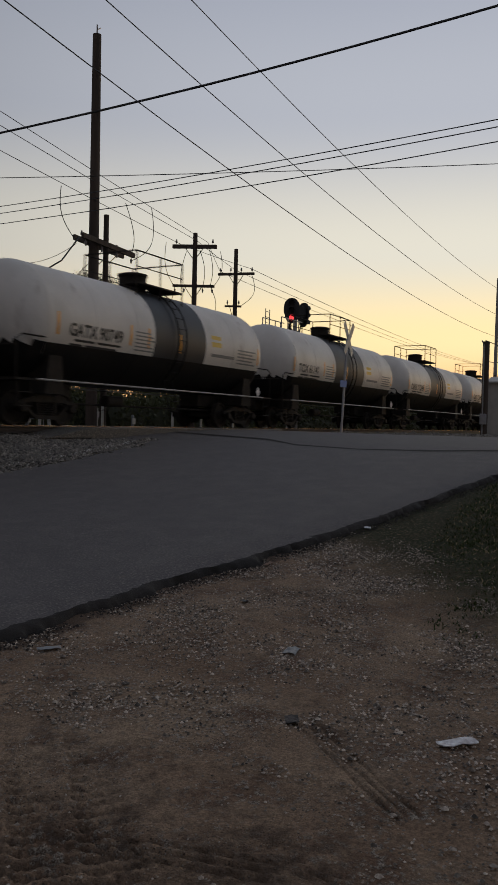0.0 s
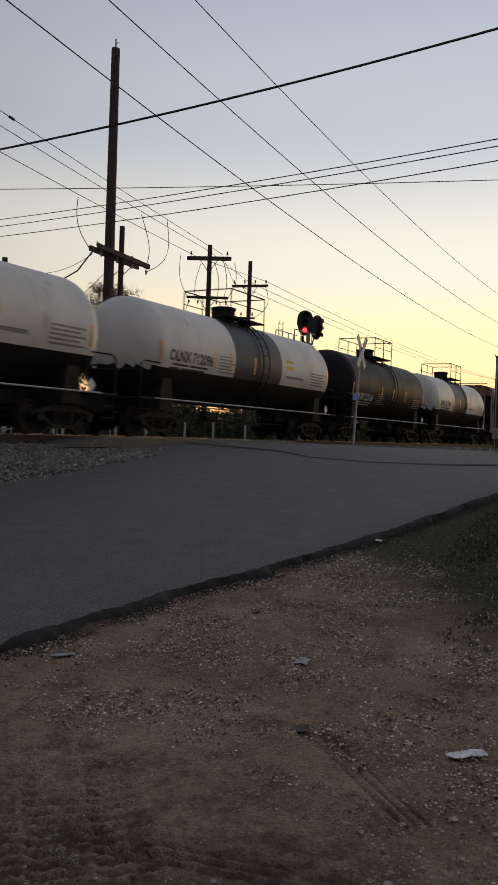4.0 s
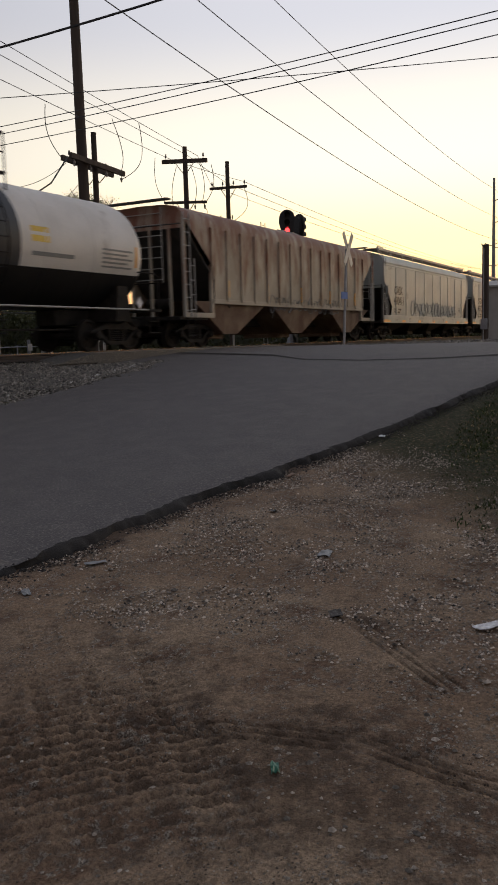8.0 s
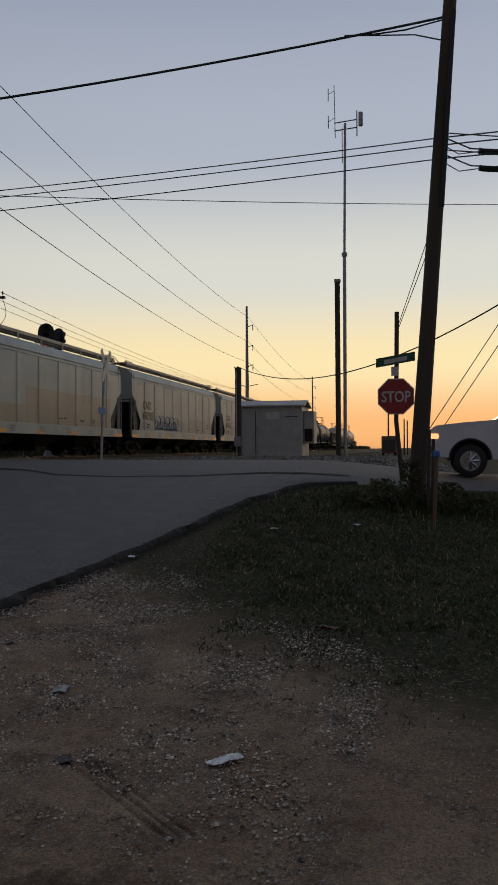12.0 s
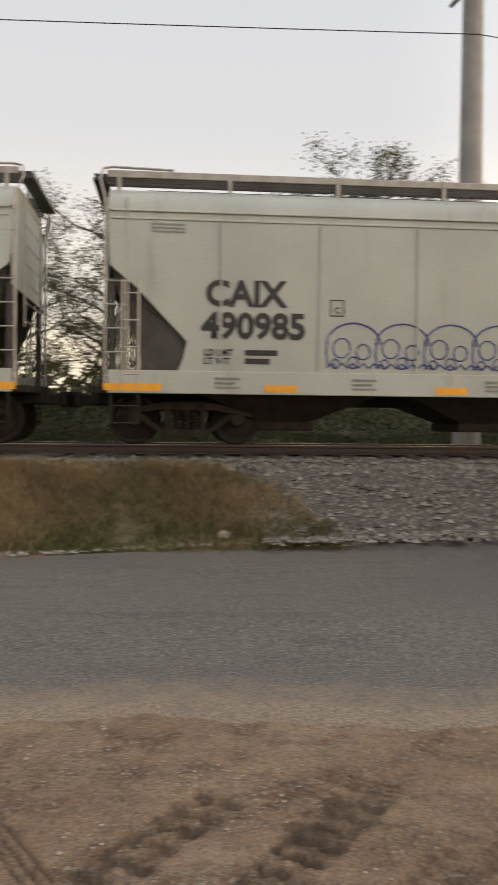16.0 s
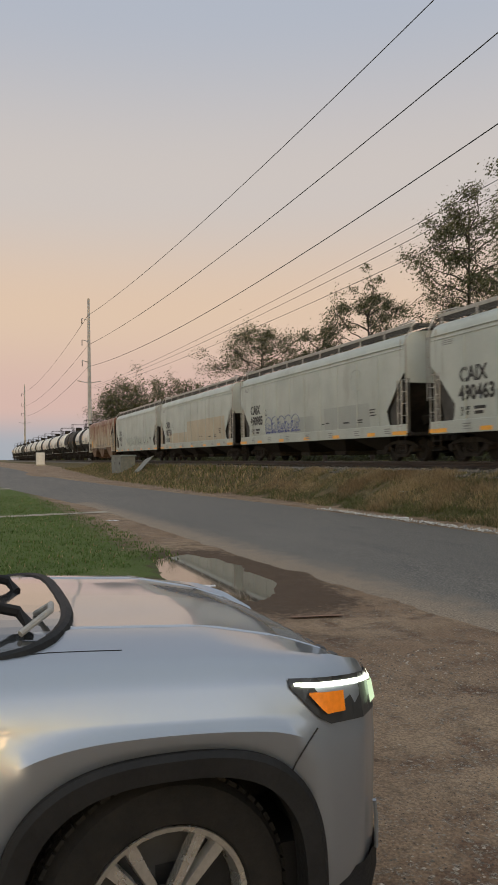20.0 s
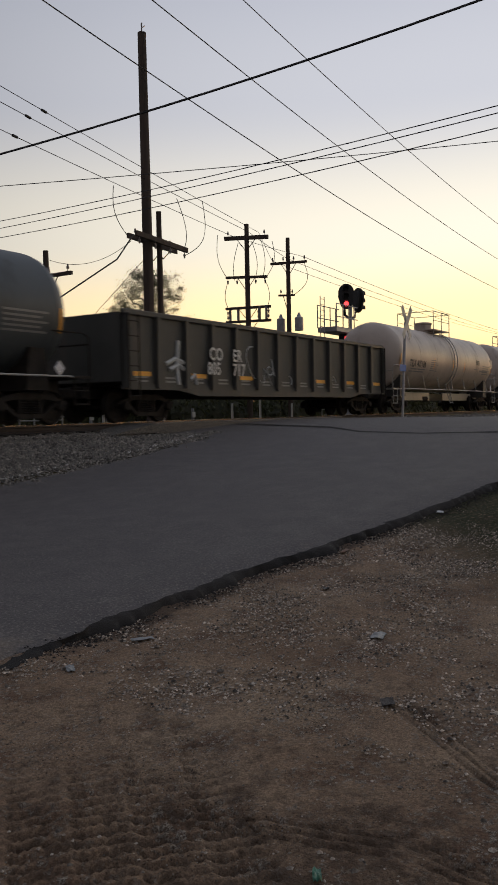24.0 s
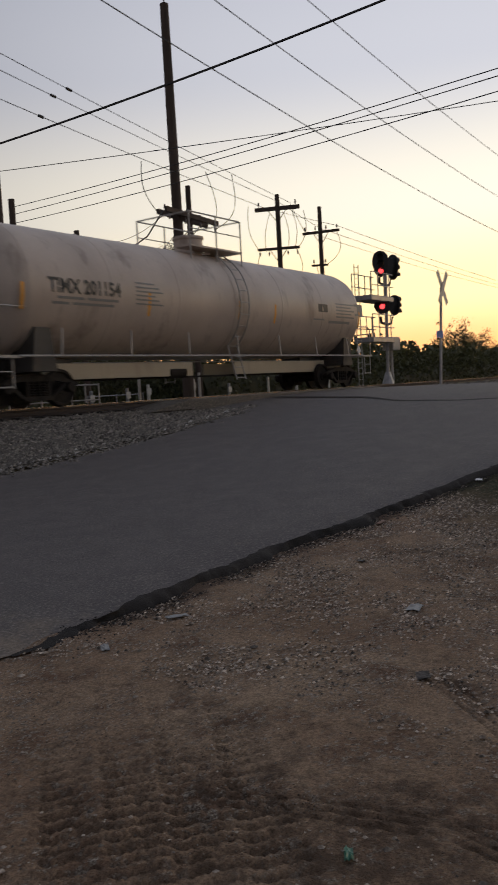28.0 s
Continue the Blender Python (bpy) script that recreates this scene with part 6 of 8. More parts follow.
# ---- the crossing and the corner ----
def build_crossing():
    cb = thing("crossbuck_sign", "weathered white crossbuck sign on a thin steel post", "sign", pose(25.2, 10.2, 0))
    part("post", Solid().tube([(-0.05, 0, 1.1), (0.3, 0, 4.35)], 0.045, 8), M_GALV, cb)
    for sg in (-1, 1):
        s = Solid()
        c, w, h = Vector((0.3, 0, 4.35)), 0.105, 0.62
        d = Vector((0.60, 0, sg * 0.80))
        n = Vector((0, -1, 0))
        u = d.cross(n).normalized()
        o = c + n * (0.05 + 0.015 * sg)
        vs = [o + d * a + u * b + n * t for t in (0, 0.012) for a, b in ((-h, -w), (h, -w), (h, w), (-h, w))]
        s.add(vs, [(3, 2, 1, 0), (4, 5, 6, 7), (0, 1, 5, 4), (1, 2, 6, 5), (2, 3, 7, 6), (3, 0, 4, 7)])
        part("blade", s, M_SIGNW, cb)
    s = Solid().plate((-0.28, -0.02, 2.75), (0.16, -0.06, 2.75), (0.16, -0.06, 2.97), (-0.28, -0.02, 2.97), 0.012)
    part("notice_plate", s, M_BLUE, cb, "small blue notice plate")

    sg = thing("railway_signal", "two-tier railway signal mast with red lights and ladder", "signal", pose(37.5, 17.8, 0))
    part("mast", Solid().tube([(0, 0, 1.2), (0.2, 0, 6.9)], 0.085, 10).lathe([(1.15, 0.34), (1.3, 0.3), (1.9, 0.12)], "z", (0, 0, 0), 10), M_GALV, sg)
    part("ladder", ladder(-2.72, 0.1, 1.2, 6.9, 0.42, rungs=22), M_PIPE, sg)
    for z in (5.55, 3.6):
        part("platform", Solid().box(-2.45, -0.05, -0.5, 0.5, z - 0.3, z - 0.06, 0.02), M_GALV, sg)
        s = Solid()
        for y in (-0.5, 0.5):
            for x in (-2.45, -1.75, -1.1, -0.5):
                s.tube([(x, y, z - 0.1), (x, y, z + 1.0)], 0.028, 5)
            for q in (0.4, 1.0):
                s.tube([(-2.45, y, z + q), (-0.1, y, z + q)], 0.025, 5)
        part("platform_rail", s, M_PIPE, sg)
    for z, tall in ((6.95, True), (5.05, False)):
        for k, dx in enumerate((-0.72, 0.62)):
            h = Solid()
            big = (0.62 if k == 0 else 0.62) if tall else (0.34 if k == 0 else 0.50)
            up = (0.12 if k == 0 else 0.08) if tall else (-0.02 if k == 0 else 0.12)
            o = Vector((dx, -0.2, z + up))
            n = Vector((-0.9, -0.43, 0)).normalized() if k == 0 else Vector((0.9, -0.35, 0)).normalized()
            u = Vector((-n.y, n.x, 0))
            # backboard with a rounded top and a narrower foot
            ring = [(0.40 * math.cos(i * math.tau / 20) * (1.0 if math.sin(i * math.tau / 20) > 0 else 0.85), big * math.copysign(abs(math.sin(i * math.tau / 20)) ** 0.7, math.sin(i * math.tau / 20))) for i in range(20)]
            vs = [o + u * a + Vector((0, 0, b)) + n * t for t in (0.0, 0.07) for a, b in ring]
            h.add(vs, [tuple(range(19, -1, -1)), tuple(range(20, 40))] + [(i, (i + 1) % 20, 20 + (i + 1) % 20, 20 + i) for i in range(20)])
            back = o - n * 0.2
            h.add([back + u * a * 0.6 + Vector((0, 0, b * 0.75)) + n * t for t in (0.0, 0.2) for a, b in ring], [tuple(range(19, -1, -1))] + [(i, (i + 1) % 20, 20 + (i + 1) % 20, 20 + i) for i in range(20)])
            head = part("signal_head", h, M_SIGBLK, sg, "black oval signal head with hoods")
            rows_ = (0.36 * big / 0.62, 0.0, -0.36 * big / 0.62) if big > 0.4 else (0.0,)
            for b in rows_:
                c = o + Vector((0, 0, b)) + n * 0.06
                hood = Solid()
                arc = [math.radians(-40 + 260 * i / 12) for i in range(13)]
                hood.v = [tuple(c + n * t + (u * math.cos(q) + Vector((0, 0, 1)) * math.sin(q)) * r_) for t, r_ in ((0.0, 0.15), (0.34, 0.14)) for q in arc]
                hood.f = [(i, i + 1, 14 + i, 13 + i) for i in range(12)]
                hood.m = [0] * 12
                part("hood", hood, M_SIGBLK, head, "open black lamp hood")
            if k == 0:
                c = o + Vector((0, 0, rows_[-1])) + n * 0.08
                part("lens", Solid().tube([c, c + n * 0.03], 0.12, 14), M_RED, head, "glowing red lens")
        part("bracket", Solid().tube([(-0.72, -0.1, z - 0.5), (-0.6, -0.05, z - 0.75), (0.1, 0, z - 0.85), (0.55, -0.05, z - 0.75), (0.62, -0.1, z - 0.45)], 0.065, 6), M_SIGBLK, sg)
    part("case", Solid().box(0.1, 0.95, -0.3, 0.3, 2.95, 3.6, 0.03), M_SHED, sg)
    part("tube", Solid().tube([(0.55, 0, 1.3), (0.5, 0, 2.95)], 0.08, 6), M_PIPE, sg)

    # white marker posts and low fence behind the track
    for x, h in ((20.3, 0.75), (23.5, 0.8), (28.0, 0.55), (30.2, 0.7), (33.0, 0.55)):
        solo("marker_post", Solid().box(x - 0.04, x + 0.04, 18.6, 18.68, 0.95, 1.35 + h, 0.01), M_SIGNW, "thin white marker post behind the track", "post", "marker posts")
    fence = thing("low_fence", "low grey pipe fence behind the track", "fence", pose(0, 0, 0))
    for i in range(16):
        x = 10.5 + 0.62 * i
        part("post", Solid().tube([(x, 20.0, 0.7), (x, 20.0, 1.95)], 0.03, 6), M_PIPE, fence)
    for z in (1.4, 1.9):
        part("rail_bar", Solid().tube([(10.5, 20.0, z), (19.8, 20.0, z)], 0.025, 6), M_PIPE, fence)


def build_corner():
    # equipment shed with a ventilation unit
    sh = thing("equipment_shed", "pale metal railway equipment shed on a gravel pad", "shed", pose(41.0, 7.3, 0))
    part("body", Solid().box(0, 2.6, -1.5, 1.66, 1.2, 3.75, 0.03), M_SHED, sh)
    rf = Solid()
    rf.add([(-0.12, -1.64, 3.72), (-0.12, 1.76, 3.72), (1.3, 1.76, 4.02), (1.3, -1.64, 4.02), (2.72, 1.76, 3.72), (2.72, -1.64, 3.72),
            (-0.12, -1.64, 3.80), (-0.12, 1.76, 3.80), (1.3, 1.76, 4.10), (1.3, -1.64, 4.10), (2.72, 1.76, 3.80), (2.72, -1.64, 3.80)],
           [(6, 9, 8, 7), (9, 11, 10, 8), (0, 1, 2, 3), (3, 2, 4, 5), (0, 6, 7, 1), (5, 4, 10, 11), (1, 7, 8, 2), (2, 8, 10, 4), (0, 3, 9, 6), (3, 5, 11, 9)])
    part("roof", rf, M_SHED, sh)
    part("vent_unit", Solid().box(0.4, 1.6, -2.05, -1.5, 1.85, 3.5, 0.03), M_SHED, sh)
    part("vent_grille", Solid().box(0.38, 0.4, -1.98, -1.57, 1.95, 2.6), M_STEEL, sh)
    part("base", Solid().box(-0.1, 2.7, -1.55, 1.71, 1.0, 1.2, 0.02), M_CONC, sh)
    part("notice", Solid().box(-0.012, -0.002, -0.35, 0.35, 3.1, 3.45), M_SIGNW, sh)
    part("door_seam", Solid().box(-0.01, -0.002, 0.85, 0.89, 1.3, 3.5), M_STEEL, sh)
    part("label_strip", Solid().box(-0.01, -0.002, -1.3, -0.65, 3.18, 3.22), M_STEEL, sh)
    po = thing("short_post", "dark wooden service post with a meter box", "post", pose(39.5, 8.75, 0))
    part("shaft", Solid().tube([(0, 0, 0.9), (0.03, 0, 5.6)], 0.16, 10), M_WOODPOLE, po, smooth=50)
    part("meter_box", Solid().box(-0.28, -0.12, -0.14, 0.16, 1.7, 2.2, 0.02), M_GALV, po)
    part("riser", Solid().tube([(-0.17, 0.05, 1.0), (-0.17, 0.05, 5.4), (-0.4, 0.1, 5.6)], 0.03, 6), M_GALV, po)
    solo("gravel_pad", Solid().box(27, 47, 1.2, 11.0, 0.7, 1.17, 0.12), M_GRIT, "gravel pad round the equipment shed", "gravel", kind="structure")
    # radio mast
    r = thing("radio_mast", "slim grey radio mast with whip antennas", "mast", pose(41.0, 3.62, -0.45))
    part("shaft", Solid().tube([(-0.25, 0, 0.9), (0.6, 0.05, 11.85)], 0.09, 10).tube([(0.6, 0.05, 11.85), (0.9, 0, 18.6)], 0.065, 10).lathe([(11.75, 0.15), (11.92, 0.15)], "z", (0.6, 0.05, 0), 10), M_GALV, r)
    part("backing_pole", Solid().tube([(-0.3, 0.32, 0.9), (-0.1, 0.36, 10.45)], 0.13, 10), M_WOODPOLE, r)
    part("lamp_box", Solid().box(-0.25, 0.1, 0.2, 0.5, 10.3, 10.45, 0.02), M_GALV, r)
    for z in (18.35, 18.75):
        part("antenna_arm", Solid().tube([(0.9, 0.55, z - 0.1), (0.9, -0.62, z)], 0.03, 6), M_GALV, r)
    part("whip_antenna", Solid().tube([(0.9, 0.5, 17.9), (0.9, 0.55, 20.6)], 0.02, 6).tube([(0.9, 0.55, 20.3), (0.9, 0.85, 20.15)], 0.015, 5).tube([(0.9, 0.55, 18.9), (0.9, 0.85, 18.75)], 0.015, 5).tube([(0.9, 0.85, 19.8), (0.9, 0.85, 20.45)], 0.025, 5).tube([(0.9, 0.85, 18.4), (0.9, 0.85, 19.05)], 0.025, 5), M_GALV, r)
    part("panel_antenna", Solid().box(0.8, 1.0, -0.9, -0.68, 18.4, 19.1, 0.03).tube([(0.9, -0.6, 17.9), (0.9, -0.6, 19.2)], 0.03, 6), M_GALV, r)
    part("hanging_whip", Solid().tube([(0.9, 0.15, 16.6), (0.9, 0.15, 18.4)], 0.02, 6), M_GALV, r)
    # stop sign with street plate; the street's name stays a plain bar
    st = thing("stop_sign", "red octagonal stop sign on a dark post with a street plate", "sign", pose(18.5, 0.6, 0))
    part("post", Solid().tube([(0, -0.14, 0.7), (0, 0.0, 2.2), (0, -0.03, 4.62)], 0.05, 8), M_WOODPOLE, st)
    o = Solid()
    ring = [(0.43 * math.cos(math.pi / 8 + i * math.pi / 4), 0.43 * math.sin(math.pi / 8 + i * math.pi / 4)) for i in range(8)]
    def octa(rr, x):
        return [(x, a * rr / 0.43, 2.74 + b * rr / 0.43) for a, b in ring]
    o.add(octa(0.43, -0.075) + octa(0.43, -0.06), [tuple(range(7, -1, -1)), tuple(range(8, 16))] + [(i, (i + 1) % 8, 8 + (i + 1) % 8, 8 + i) for i in range(8)])
    pl = part("sign_plate", o, M_SIGNW, st, "octagonal plate with white rim")
    part("sign_face", Solid().add(octa(0.405, -0.080) + octa(0.405, -0.0755), [tuple(range(7, -1, -1)), tuple(range(8, 16))] + [(i, (i + 1) % 8, 8 + (i + 1) % 8, 8 + i) for i in range(8)]), M_STOP, pl, "red sheeting")
    me = text_mesh("STOP", 0.34, M_SIGNW, 0.78)
    w = max(v.co.x for v in me.vertices)
    for v in me.vertices:
        v.co = (-0.086, w / 2 - v.co.x, 2.74 - 0.12 + v.co.y)
    part("lettering", me, None, pl, "white word STOP")
    part("street_plate", Solid().plate((-0.09, 0.43, 3.38), (-0.09, -0.42, 3.52), (-0.09, -0.42, 3.72), (-0.09, 0.43, 3.58), 0.012), mat("green_plate", (0.03, 0.11, 0.06), None, 4, 0.5, bump=0.0), st)
    part("name_bar", Solid().plate((-0.104, 0.25, 3.45), (-0.104, -0.25, 3.535), (-0.104, -0.25, 3.63), (-0.104, 0.25, 3.545), 0.003), M_SIGNW, st)
    part("small_notice", Solid().box(-0.07, -0.055, -0.06, 0.1, 3.2, 3.4), M_PAPER, st)
    # marker stake and posts at the foot of the leaning pole
    k = thing("marker_stake", "weathered stake with a blue cap", "stake", pose(12.6, -0.12, 0))
    part("stake", Solid().tube([(0, 0.04, 0.2), (0, -0.02, 1.5)], 0.024, 6), mat("orange_stake_paint", (0.2, 0.10, 0.06), None, 4, 0.7), k)
    part("cap", Solid().box(-0.04, 0.04, -0.06, 0.04, 1.46, 1.56, 0.015), M_BLUE, k)
    for y, h in ((-0.02, 1.9), (-0.09, 1.75)):
        solo("wooden_post", Solid().tube([(14.2, y, 0.2), (14.2, y - 0.03, h)], 0.03, 8), M_WOODPOLE, "short dark wooden post in the weeds", "post", "short posts")


def pickup(x, y, z):
    """A full-size pickup facing +y."""
    t = thing("pickup_truck", "white full-size pickup with lit headlight on the road", "truck", pose(x, y, z))
    MW = mat("white_car_paint", (0.62, 0.62, 0.64), (0.56, 0.56, 0.58), 2, 0.25, bump=0.0, coat=0.6)
    MC = mat("chrome_trim", (0.45, 0.45, 0.45), (0.36, 0.36, 0.36), 5, 0.22, 1.0, bump=0.0)
    MB = mat("black_rubber", (0.02, 0.02, 0.02), (0.03, 0.03, 0.03), 9, 0.8, bump=0.2)
    MG = glass("tinted_glass", (0.2, 0.25, 0.25))
    L, W = 5.8, 0.98
    # side outline with wheel arches, y runs from the nose (0) back (-5.8)
    out = [(-0.05, 0.55), (-0.46, 0.50)]
    out += [(-1.02 + 0.5 * math.cos(a), 0.45 + 0.5 * math.sin(a)) for a in [math.pi * i / 10 for i in range(11)]]
    out += [(-1.65, 0.45), (-4.1, 0.45)]
    out += [(-4.65 + 0.5 * math.cos(a), 0.45 + 0.5 * math.sin(a)) for a in [math.pi * i / 10 for i in range(11)]]
    out += [(-5.75, 0.5), (-5.8, 1.35), (-3.85, 1.38), (-3.7, 1.9), (-2.4, 1.92), (-1.62, 1.42), (-0.9, 1.37), (-0.22, 1.30), (-0.05, 1.20), (0.0, 0.8)]
    s = Solid()
    n = len(out)
    vs = [(sx * (W - (0.14 if q > 1.5 else (0.03 if p > -0.3 else 0))), p, q) for sx in (-1, 1) for p, q in out]
    s.add(vs, [tuple(range(n)), tuple(range(2 * n - 1, n - 1, -1))] + [((i + 1) % n, i, n + i, n + (i + 1) % n) for i in range(n)])
    part("body", s, MW, t, smooth=30)
    part("side_glass", Solid().add([(-W + 0.02, -1.95, 1.42), (-W + 0.02, -3.6, 1.42), (-W + 0.11, -3.55, 1.84), (-W + 0.11, -2.45, 1.84)], [(0, 1, 2, 3)]), MG, t)
    part("windscreen", Solid().add([(-0.8, -1.72, 1.42), (0.8, -1.72, 1.42), (0.72, -2.35, 1.89), (-0.72, -2.35, 1.89)], [(0, 1, 2, 3)]), MG, t)
    part("bumper", Solid().box(-W, W, -0.12, 0.12, 0.55, 0.82, 0.05), MC, t, "chrome bumper")
    part("grille", Solid().box(-0.55, 0.55, 0.0, 0.05, 0.86, 1.2, 0.02), MB, t, "dark grille")
    for k in (0.9, 1.02, 1.14):
        part("grille_bar", Solid().box(-0.57, 0.57, 0.04, 0.075, k - 0.02, k + 0.02, 0.01), MC, t, "chrome bar")
    for sx in (-1, 1):
        part("headlight", Solid().box(sx * 0.78 - 0.19, sx * 0.78 + 0.19, -0.1, 0.06, 0.9, 1.14, 0.04), MC, t)
        part("lamp", Solid().lathe([(-0.0, 0.09), (0.03, 0.06)], "y", (sx * 0.80, 0.06, 1.02), 12), glow("warm_headlight", (1.0, 0.62, 0.28), 6.0), t, "lit headlight")
    part("side_lamp", Solid().box(-W - 0.015, -W + 0.05, -0.26, -0.05, 0.97, 1.09, 0.03), glow("warm_side_light", (1.0, 0.5, 0.18), 2.6), t, "lit amber side lamp")
    for yy in (-1.02, -4.65):
        part("wheel_well", Solid().box(-0.7, 0.7, yy - 0.52, yy + 0.52, 0.42, 0.98, 0.02), MB, t)
        for sx in (-1, 1):
            lip = Solid().tube([(sx * (W + 0.004), yy + 0.5 * math.cos(a), 0.45 + 0.5 * math.sin(a)) for a in [math.pi * i / 14 for i in range(15)]], 0.03, 6)
            part("arch_lip", lip, MB, t)
            w = part("wheel", Solid().lathe([(sx * 0.72, 0.2), (sx * 0.72, 0.36), (sx * 0.76, 0.41), (sx * 0.94, 0.41), (sx * 0.98, 0.36), (sx * 0.98, 0.25), (sx * 0.93, 0.23)], "x", (0, yy, 0.41), 28, cap=False), MB, t, smooth=40)
            rim = Solid()
            for i in range(8):
                a = i * math.tau / 8
                rim.tube([(sx * 0.96, yy, 0.41), (sx * 0.955, yy + 0.22 * math.cos(a), 0.41 + 0.22 * math.sin(a))], 0.035, 5)
            rim.lathe([(sx * 0.9, 0.24), (sx * 0.97, 0.245), (sx * 0.97, 0.21), (sx * 0.92, 0.2), (sx * 0.92, 0.0)], "x", (0, yy, 0.41), 24)
            part("rim", rim, MC, w)
    part("door_handle", Solid().box(-W - 0.03, -W, -2.9, -2.7, 1.2, 1.24), MW, t)
    for yy in (-1.78, -3.0, -3.8):
        part("door_gap", Solid().box(-W - 0.004, -W, yy - 0.008, yy + 0.008, 0.55, 1.36), MB, t)
    part("mirror", Solid().box(-W - 0.25, -W, -1.95, -1.8, 1.35, 1.6, 0.03), MB, t)
    return t


build_crossing()
build_corner()
pickup(22.0, -0.12, 0.86)

# ---- parked SUV beside the camera ----
def suv(x, y, z):
    """A silver SUV; its own space has the nose towards +y, the front axle at y = 0."""
    c = thing("parked_suv", "silver SUV parked on the dirt verge with its daytime lamp lit", "car", pose(x, y, z))
    MP = mat("silver_metallic_paint", (0.30, 0.325, 0.37), (0.29, 0.315, 0.36), 1.0, 0.36, 0.7, bump=0.0, fine=1500, coat=1.0)
    MB = mat("black_cladding", (0.012, 0.012, 0.013), (0.017, 0.017, 0.018), 9, 0.6, bump=0.15)
    MT = mat("tyre_rubber", (0.010, 0.0095, 0.009), (0.018, 0.016, 0.014), 9, 0.85, bump=0.3)
    MA = mat("machined_alloy", (0.75, 0.74, 0.72), (0.65, 0.64, 0.62), 9, 0.28, 0.9, bump=0.02)
    MD = mat("dark_alloy_recess", (0.03, 0.03, 0.032), (0.04, 0.04, 0.04), 9, 0.5, bump=0.0)
    MG = glass("car_glass", (0.35, 0.4, 0.4))
    for m_ in (MB, MT):
        m_.node_tree.nodes["Principled BSDF"].inputs["Specular IOR Level"].default_value = 0.18
    AX = 2.72                                     # wheelbase
    def lowz(v):
        zz = 0.30 if v < 0.5 else 0.30 + (v - 0.5) * 0.15
        for cy in (0.0, -AX):
            d = v - cy
            if abs(d) < 0.45:
                zz = max(zz, 0.37 + (0.45 ** 4 - d ** 4) ** 0.25 * 0.94 * (0.55 + 0.45 * math.sqrt(1 - (d / 0.45) ** 2)))
        return zz
    def half(v):
        return float(np.interp(v, [-3.65, -3.45, -2.9, -1, 0.2, 0.46, 0.604, 0.70, 0.764, 0.804], [0.70, 0.84, 0.92, 0.93, 0.925, 0.90, 0.85, 0.74, 0.58, 0.40]))
    def topz(v):      # centre line of bonnet and body
        return float(np.interp(v, [-3.7, -3.5, -0.62, -0.3, 0.2, 0.46, 0.62, 0.716, 0.78, 0.804], [0.98, 1.05, 1.08, 1.09, 1.06, 1.005, 0.945, 0.885, 0.80, 0.66]))
    def edgez(v):     # shoulder
        return float(np.interp(v, [-3.7, -0.7, -0.2, 0.3, 0.54, 0.66, 0.748, 0.804], [1.0, 1.03, 1.015, 0.985, 0.955, 0.915, 0.855, 0.68]))
    vs_ = axis([(-3.68, 6), (-AX - 0.5, 16), (-AX + 0.5, 8), (-0.62, 3), (-0.5, 26), (0.5, 14), (0.804, 0)])
    s = Solid()
    nprof = 15
    for v in vs_:
        w, tz, ez, lz = half(v), topz(v), edgez(v), lowz(v)
        crease = 0.70
        rest = lambda q: lz + (q - 0.30) / (ez - 0.12 - 0.30) * (ez - 0.12 - lz)
        mid = [rest(q) for q in (0.80, crease, 0.55)]
        row = [(0, tz), (0.35 * w, tz - 0.003), (0.60 * w, tz - 0.012), (0.66 * w, tz - 0.008), (0.76 * w, tz - 0.03), (0.875 * w, ez + 0.022), (0.94 * w, ez - 0.005), (0.975 * w, ez - 0.05), (0.992 * w, ez - 0.12),
               (1.0 * w, mid[0]), (1.008 * w, mid[1]), (0.995 * w, mid[2]), (0.985 * w, rest(0.42)), (0.975 * w, rest(0.34)), (0.955 * w, lz)]
        flare = 0.034 * max(0.0, 1 - (v / 0.66) ** 2) + 0.034 * max(0.0, 1 - ((v + AX) / 0.66) ** 2)
        s.v += [(a + (flare if k >= 11 else (flare * 0.75 if k == 10 else 0.0)), v, b) for k, (a, b) in enumerate(row)]
    n = nprof
    s.f = [(i * n + k, i * n + k + 1, (i + 1) * n + k + 1, (i + 1) * n + k) for i in range(len(vs_) - 1) for k in range(n - 1)]
    o = len(s.v)
    s.v += [(-a, b, q) for a, b, q in s.v]
    s.f += [tuple(i + o for i in q[::-1]) for q in s.f]
    # nose cap
    last = (len(vs_) - 1) * n
    s.f.append(tuple(range(last, last + n)) + tuple(range(o + last + n - 1, o + last, -1)))
    s.f.append(tuple(range(n - 1, -1, -1)) + tuple(range(o + 1, o + n)))
    s.m = [0] * len(s.f)
    body = part("body", s, MP, c, smooth=38)
    # bonnet shut line, shadow gap, washer nozzles
    for sx in (-1, 1):
        s = Solid().tube([(sx * half(v) * 0.81, v, (topz(v) - 0.03) * 0.565 + (edgez(v) + 0.022) * 0.435) for v in [-0.34 + 0.05 * i for i in range(6)]], 0.0022, 5)
        part("bonnet_gap", s, MB, body)
        part("washer_nozzle", Solid().lathe([(0, 0.012), (0.009, 0.010), (0.013, 0.004)], "z", (sx * 0.38, -0.22, topz(-0.22) - 0.004), 10), MB, body)
        s = Solid().tube([(sx * 0.55, v, topz(v) - 0.016) for v in [-0.30 + 0.09 * i for i in range(11)]], 0.012, 6)
        part("bonnet_crease", s, MP, body)
